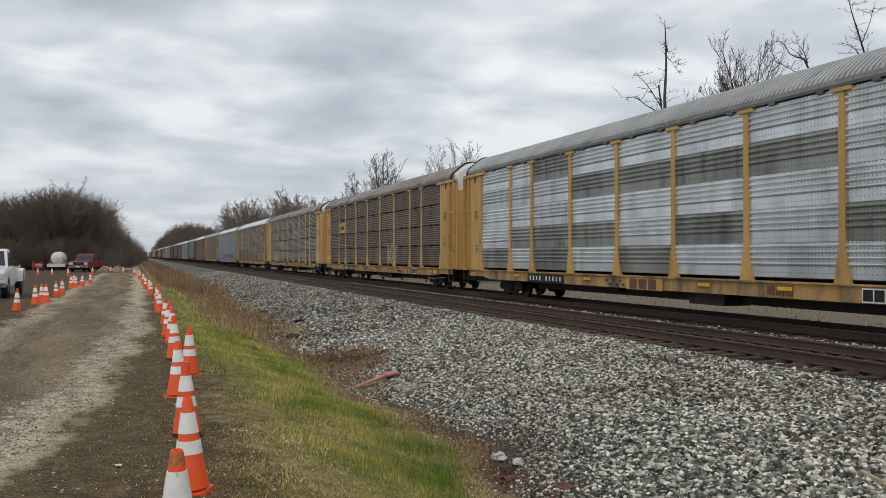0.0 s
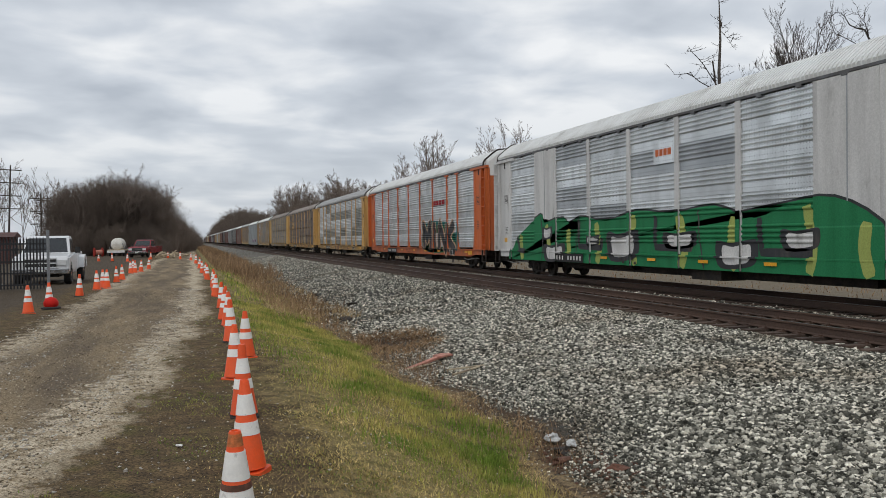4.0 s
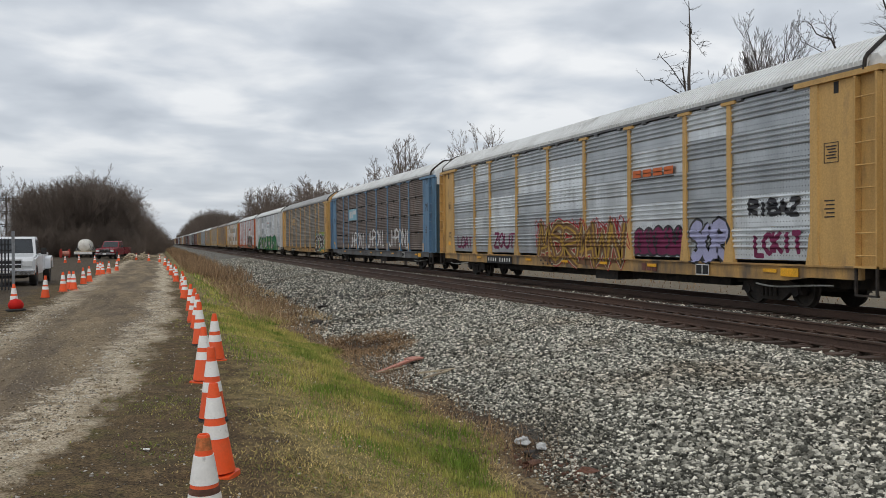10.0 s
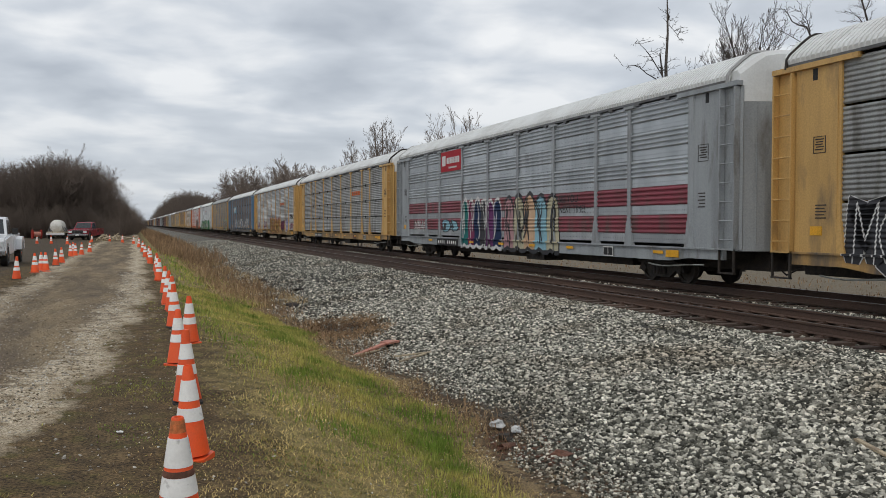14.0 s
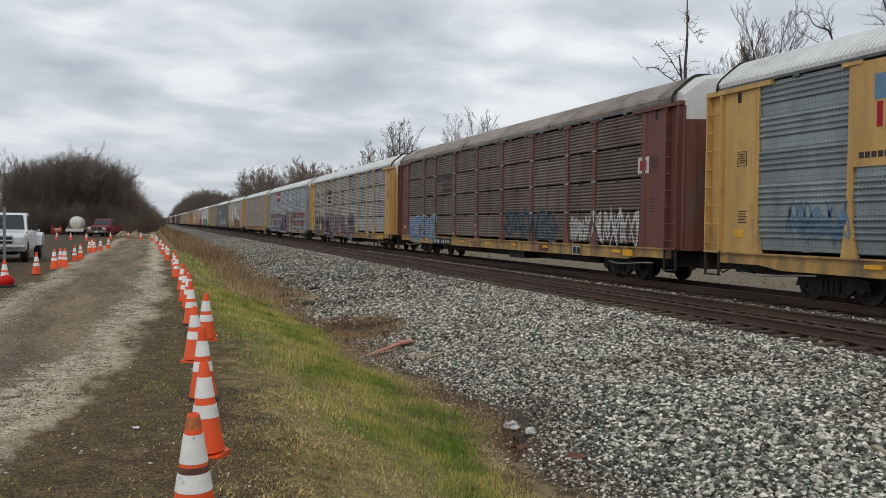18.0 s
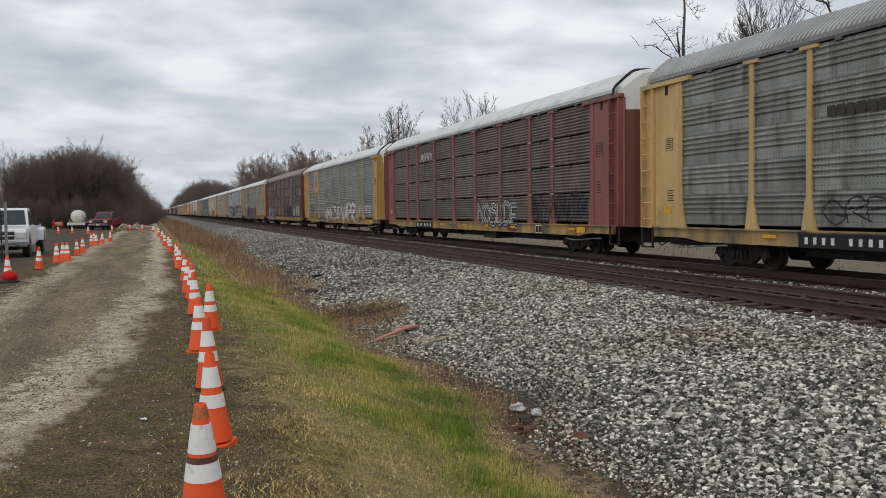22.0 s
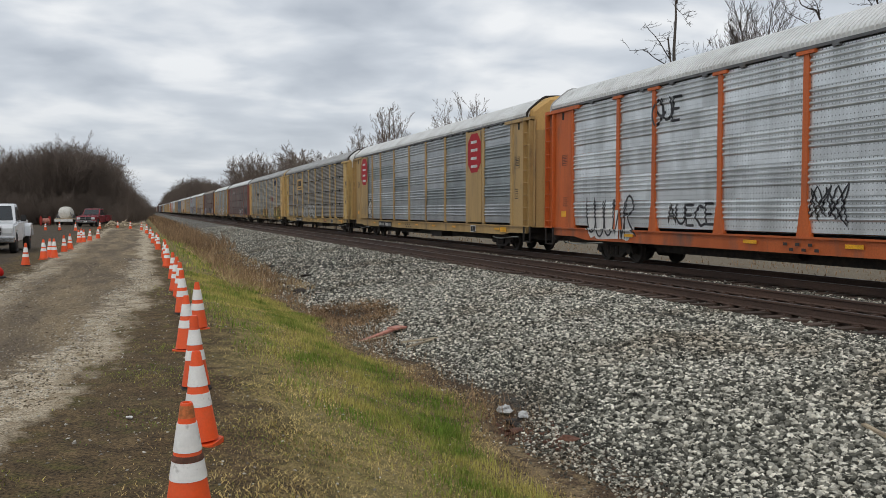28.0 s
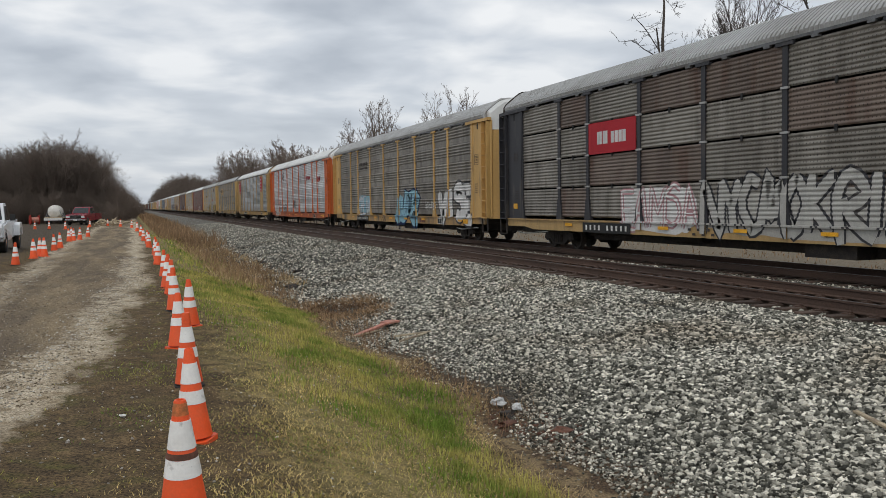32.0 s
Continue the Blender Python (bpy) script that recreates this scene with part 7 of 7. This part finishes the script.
def fan(seed, h, fork=0.5, stems=4, spread=0.3, twigs=(7, 6, 4), r0=0.16, thin=0.009, up=0.4, wild=0.13):
    """A bare tree whose stems rise close together and fan out into fine upright twigs: (start, end, radius, radius, level)."""
    g = random.Random(seed)
    out = []

    def limb(p, d, length, r, level):
        n = 5 if level < 2 else 4 if level == 2 else 3
        pts = [p]
        for i in range(n):
            d = (d + Vector((g.uniform(-1, 1), g.uniform(-1, 1), up + g.uniform(-0.6, 0.6))) * wild * (1 + 0.35 * level)).normalized()
            p = p + d * (length / n)
            pts.append(p)
        for i in range(n):
            out.append((pts[i], pts[i + 1], max(r * (1 - 0.75 * i / n), thin), max(r * (1 - 0.75 * (i + 1) / n), 0.6 * thin), level))
        if level < 4 and level - 1 < len(twigs):
            for k in range(twigs[level - 1]):
                f = min(0.12 + 0.86 * (k + g.random()) / twigs[level - 1], 0.99)
                i = int(f * n)
                ax = (pts[i + 1] - pts[i]).normalized()
                side = ax.orthogonal().normalized()
                side.rotate(Matrix.Rotation(g.uniform(0, 2 * math.pi), 3, ax))
                a = g.uniform(0.4, 0.85)
                limb(pts[i].lerp(pts[i + 1], f * n - i), ax * math.cos(a) + side * math.sin(a), length * g.uniform(0.35, 0.6) * (1.15 - 0.7 * f), r * (1 - 0.75 * f) * 0.6, level + 1)

    foot, top = Vector((0, 0, -0.3)), Vector((g.uniform(-0.2, 0.2), g.uniform(-0.2, 0.2), fork * h))
    mid = foot.lerp(top, 0.5) + Vector((g.uniform(-0.15, 0.15), g.uniform(-0.15, 0.15), 0))
    out += [(foot, mid, r0, 0.85 * r0, 0), (mid, top, 0.85 * r0, 0.7 * r0, 0)]
    for k in range(stems):
        a = 2 * math.pi * k / stems + g.uniform(-0.5, 0.5)
        o = spread * g.uniform(0.3, 1.1)
        limb(mid.lerp(top, g.uniform(0.5, 1.0)), Vector((math.cos(a) * o, math.sin(a) * o, 1)).normalized(), (1 - fork) * h * g.uniform(0.82, 1.0), 0.5 * r0, 1)
    return out


def lines(rows, g, twigs=5, size=0.8):
    """Limbs along given bent lines of (x, z, radius), with crooked twigs on them."""
    out = []
    for row in rows:
        P = [Vector((x, g.uniform(-0.15, 0.15), z)) for x, z, r in row]
        for i in range(len(P) - 1):
            m = P[i].lerp(P[i + 1], 0.5) + Vector((g.uniform(-0.06, 0.06), 0, g.uniform(-0.08, 0.08)))
            ra, rb = row[i][2], row[i + 1][2]
            out += [(P[i], m, ra, (ra + rb) / 2, 1), (m, P[i + 1], (ra + rb) / 2, rb, 1)]
            for k in range(twigs if rb < 0.12 else 1):
                p = P[i].lerp(P[i + 1], g.random())
                d = Vector((g.uniform(-1, 1), g.uniform(-1, 1), g.uniform(-0.2, 1.0))).normalized()
                for j in range(3):
                    q = p + d * size * g.uniform(0.15, 0.4)
                    out.append((p, q, 0.014 - 0.003 * j, 0.011 - 0.003 * j, 3))
                    for b in range(2):
                        e = (d + Vector((g.uniform(-1, 1), g.uniform(-1, 1), g.uniform(-0.5, 0.8)))).normalized()
                        out.append((q, q + e * size * g.uniform(0.15, 0.4), 0.009, 0.005, 3))
                    p, d = q, (d + Vector((g.uniform(-0.6, 0.6), 0, g.uniform(-0.5, 0.4)))).normalized()
    return out


EVEN = (1.0, 1.0, 1.0, 1.0, 1.0)


def bare_tree(x, y, limbs, label, fat=1.0, rz=0):
    t = thing("bare_tree", label, "tree", "trees beyond the track", (x, y, -0.7), rz)
    low = [l for l in limbs if l[4] == 0]
    for nm, rows in (("trunk", low), ("crown", [l for l in limbs if l[4] > 0])):
        v, f = rods(rows, fat, 3, EVEN)
        me = bpy.data.meshes.new(nm)
        me.from_pydata(v.tolist(), [], f.tolist())
        me.materials.append(None)
        part(nm, me, M["bark"] if nm == "trunk" or y < 60 else M["twig"], t)
    return t


g = random.Random(31)
snag = [(Vector((0, 0, -0.2)), Vector((0.05, 0, 6)), 0.24, 0.19, 0), (Vector((0.05, 0, 6)), Vector((0.0, 0, 11.4)), 0.19, 0.13, 0)]
snag += lines([[(0.0, 11.3, 0.13), (0.05, 13.2, 0.10), (0.12, 15.0, 0.07), (0.10, 16.9, 0.025)], [(0.1, 14.8, 0.05), (0.34, 15.2, 0.035)],
               [(-0.2, 11.2, 0.07), (-0.28, 12.9, 0.06)],
               [(-0.1, 11.4, 0.045), (-0.9, 12.6, 0.035), (-1.7, 13.3, 0.022), (-2.1, 13.6, 0.01)], [(-0.1, 10.9, 0.045), (-1.3, 11.6, 0.035), (-2.2, 12.0, 0.02), (-3.1, 11.9, 0.01)],
               [(0.2, 14.6, 0.02), (0.7, 14.1, 0.015), (1.3, 13.6, 0.008)]], g, 4)
bare_tree(30.4, 45.0, snag, "tall dead tree with a broken top and few limbs")
bare_tree(33.4, 46.0, fan(5, 13.9, 0.6, 4, 0.22, (5, 4, 3), 0.08, 0.008, 0.9, 0.10), "slender bare leafless tree behind the train")
bare_tree(35.7, 46.2, fan(6, 15.9, 0.52, 7, 0.24, (9, 7, 4), 0.15, 0.008, 0.9, 0.10), "bare leafless tree with upright twigs behind the train")
bare_tree(37.3, 46.2, fan(7, 17.0, 0.52, 6, 0.20, (9, 7, 4), 0.17, 0.008, 0.9, 0.10), "bare leafless tree with upright twigs behind the train")
arch = [(Vector((3.2, 0, -0.2)), Vector((3.3, 0, 7)), 0.24, 0.2, 0), (Vector((3.3, 0, 7)), Vector((2.9, 0, 14.2)), 0.2, 0.12, 0)]
arch += lines([[(2.9, 14.2, 0.09), (1.9, 15.6, 0.06), (0.9, 15.9, 0.045), (0.0, 16.6, 0.02)], [(2.2, 15.3, 0.045), (1.9, 16.0, 0.03), (1.4, 16.8, 0.012)],
               [(2.9, 13.6, 0.05), (1.4, 14.6, 0.035), (-0.3, 15.3, 0.022), (-0.9, 16.4, 0.01)]], g, 6)
bare_tree(40.0, 46.0, arch, "bare leafless tree with arching limbs")
far_arm = [(Vector((4.5, 0, -0.2)), Vector((4.0, 0, 9)), 0.26, 0.22, 0)]
far_arm += lines([[(4.0, 9, 0.16), (2.6, 13.5, 0.11), (1.3, 16.3, 0.08), (0.2, 18.6, 0.05), (-0.3, 20, 0.02)], [(1.6, 15.6, 0.045), (0.4, 16.6, 0.03), (-0.4, 16.9, 0.012)], [(0.9, 17, 0.045), (1.6, 18.6, 0.03), (2.0, 20, 0.015)]], g, 6, 1.1)
bare_tree(46.0, 46.0, far_arm, "leaning bare leafless tree with thick limbs")
bare_tree(24.2, 86.0, fan(11, 13.6, 0.5, 5, 0.30, (8, 6, 5), 0.2, 0.0105), "bare leafless tree on the far side of the tracks")
bare_tree(28.2, 78.0, fan(12, 13.4, 0.55, 5, 0.16, (6, 5, 4), 0.13, 0.0095), "narrow bare leafless tree on the far side of the tracks")
bare_tree(30.0, 77.0, fan(13, 13.8, 0.55, 5, 0.16, (6, 5, 4), 0.13, 0.0095), "narrow bare leafless tree on the far side of the tracks")
bare_tree(31.6, 74.0, fan(14, 12.0, 0.6, 4, 0.25, (4, 4, 3), 0.1, 0.012), "slender bare leafless tree on the far side of the tracks")
for i, (x, y, h) in enumerate([(25.6, 84, 11.2), (26.9, 80, 11.3), (23.4, 93, 11.8), (24.5, 96, 11.2), (22.6, 98, 10.2), (23.6, 102, 10.6), (23.0, 106, 10.0)]):
    bare_tree(x, y, fan(20 + i, h, 0.4, 5, 0.42, (7, 6, 4), 0.13, 0.0105), "bare leafless tree on the far side of the tracks")


def woods(name, spots, variants, label, material):
    """Many bare trees as one far wood: turned and scaled copies of a few grown ones."""
    g = random.Random(len(spots))
    V, F, n = [], [], 0
    for x, y, h in spots:
        v, f = variants[g.randrange(len(variants))]
        a, k = g.uniform(0, 2 * math.pi), h / 10.0
        c, s = math.cos(a) * k, math.sin(a) * k
        w = np.stack([x + c * v[:, 0] - s * v[:, 1], y + s * v[:, 0] + c * v[:, 1], -0.6 + k * v[:, 2]], -1)
        V.append(w); F.append(f + n); n += len(w)
    bulk(name, np.concatenate(V), np.concatenate(F), material, label, "woods")


g = random.Random(77)


def clump(seed):
    """A many-stemmed shrub with a rounded top."""
    rows = []
    for k in range(4):
        a = Vector((math.cos(1.6 * k) * 0.9, math.sin(1.6 * k) * 0.9, 0))
        rows += [(p + a, q + a, r, s, l) for p, q, r, s, l in grow(seed + k, g.uniform(5.6, 7.2), spread=0.5, levels=4, kids=(13, 8, 5), r0=0.07, first=0.08, reach=0.62)]
    return rods(rows, 1.9, 2)


bush = [clump(300 + 10 * i) for i in range(4)]
tall = [rods(fan(200 + i, 10, 0.35, 5, 0.45, (8, 7, 4), 0.12, 0.016), 1.0, 2, EVEN) for i in range(5)]
# how steeply the woods rise over the eye, by direction x / y seen from the drive
WOOD_AT = [0.018, 0.021, 0.033, 0.045, 0.054, 0.072, 0.089, 0.11]
WOOD_UP = [0.008, 0.0112, 0.0255, 0.035, 0.0389, 0.0367, 0.030, 0.026]
spots = []
for k in range(150):
    u = 0.019 + 0.09 * (k + g.random()) / 150
    y = min((21 + g.uniform(0, 8)) / u, 1100)
    spots.append((u * y, y, (1.78 + float(np.interp(u, WOOD_AT, WOOD_UP)) * y * g.uniform(0.75, 1.0)) / 0.8))
woods("woods", spots, bush, "dark leafless woods far along the tracks", M["thicket"])
spots = []
for u, e in ((0.097, 0.045), (0.102, 0.052), (0.109, 0.061), (0.117, 0.062), (0.125, 0.065), (0.135, 0.066), (0.143, 0.062), (0.15, 0.06), (0.157, 0.06),
             (0.166, 0.066), (0.172, 0.076), (0.178, 0.07), (0.19, 0.069), (0.198, 0.066), (0.207, 0.062), (0.217, 0.064)):
    for k in range(3):
        y = (22 + 3.5 * k + g.uniform(0, 2)) / u
        spots.append((u * y + g.uniform(-1, 1), y, (1.78 + 0.6 + e * y * (1.0 if k == 0 else g.uniform(0.75, 0.95)))))
woods("woods", spots, tall, "leafless trees on the far side of the tracks", M["twig"])
# the thicket's outline over the drive, from the lot to the tracks
THICKET_X = [-18.5, -17.3, -16.0, -13.6, -9.5, -6.5, -4.6, -3.4, -2.7, -1.2, 0.4, 1.3, 1.9]
THICKET_Z = [4.0, 7.3, 9.8, 10.5, 11.2, 10.6, 9.8, 8.2, 6.2, 5.1, 4.0, 3.0, 2.4]
spots = []
for k in range(190):
    u = -18.2 + 19.9 * (k + g.random()) / 190
    y = 123 + g.uniform(0, 40) if u < -3 else 130 + g.uniform(0, 330) 
    spots.append((u * y / 130, y, (1.78 + (float(np.interp(u, THICKET_X, THICKET_Z)) - 1.78) * y / 130 * (1.0 if k % 3 == 0 else g.uniform(0.6, 0.95))) / 0.8))
spots += [(-18 + 16.5 * k / 40 + g.uniform(-0.4, 0.4), 120 + g.uniform(-1.5, 2.5), g.uniform(3.2, 6.2)) for k in range(41)]
spots += [(-3 + 3.6 * k / 14 + g.uniform(-0.3, 0.3), 108 + 4 * k, g.uniform(2.0, 4.0)) for k in range(15)]
spots += [(-30 + g.uniform(-40, 4), 170 + g.uniform(0, 60), g.uniform(2.5, 4.5)) for k in range(16)]
woods("thicket", spots, bush, "dense dark brown leafless thicket along the drive", M["thicket"])
spots = [(-17.6, 128, 9.6), (-16.4, 127, 10.4), (-15.6, 129, 10.0), (-18.6, 132, 8.4), (-12.0, 124, 11.6), (-9.0, 124, 12.0), (-6.2, 125, 11.2), (-4.6, 126, 10.4)]
woods("woods", spots, tall, "bare trees in the edge of the thicket", M["twig"])
spots = [(-26.2, 140, 14.6), (-23.9, 141, 13.2), (-22.5, 143, 11.5), (-20.5, 140, 12.6), (-19.6, 141, 11.8), (-18.2, 139, 8.4), (-28.5, 142, 13.0), (-31, 145, 12.0), (-34, 143, 13.0)]
woods("woods", spots, [rods(fan(400 + i, 10, 0.3, 3, 0.25, (8, 5, 3), 0.08, 0.014), 1.0, 2, EVEN) for i in range(3)], "slender bare trees beyond the lot", M["twig"])


# ---- what moves ----
def motions():
    for k, car in CARS.items():
        walk(car, [(t, pose(TRACK_FAR, s - (k + 0.5) * CAR, RAIL)) for t, s in TRAIN])
    # the wheels roll as far as the train goes
    first = WHEELS[0]
    times, run = zip(*TRAIN)
    rows = []
    for i in range(frame(32.0)):
        t = i / FPS
        rows.append((t, Matrix.Rotation(-float(np.interp(t, times, run)) / 0.42, 4, "X")))
    walk(first, rows)
    for w in WHEELS[1:]:
        w.rotation_mode = "QUATERNION"
        w.animation_data_create()
        w.animation_data.action = first.animation_data.action
        w.animation_data.action_slot = first.animation_data.action_slot


motions()
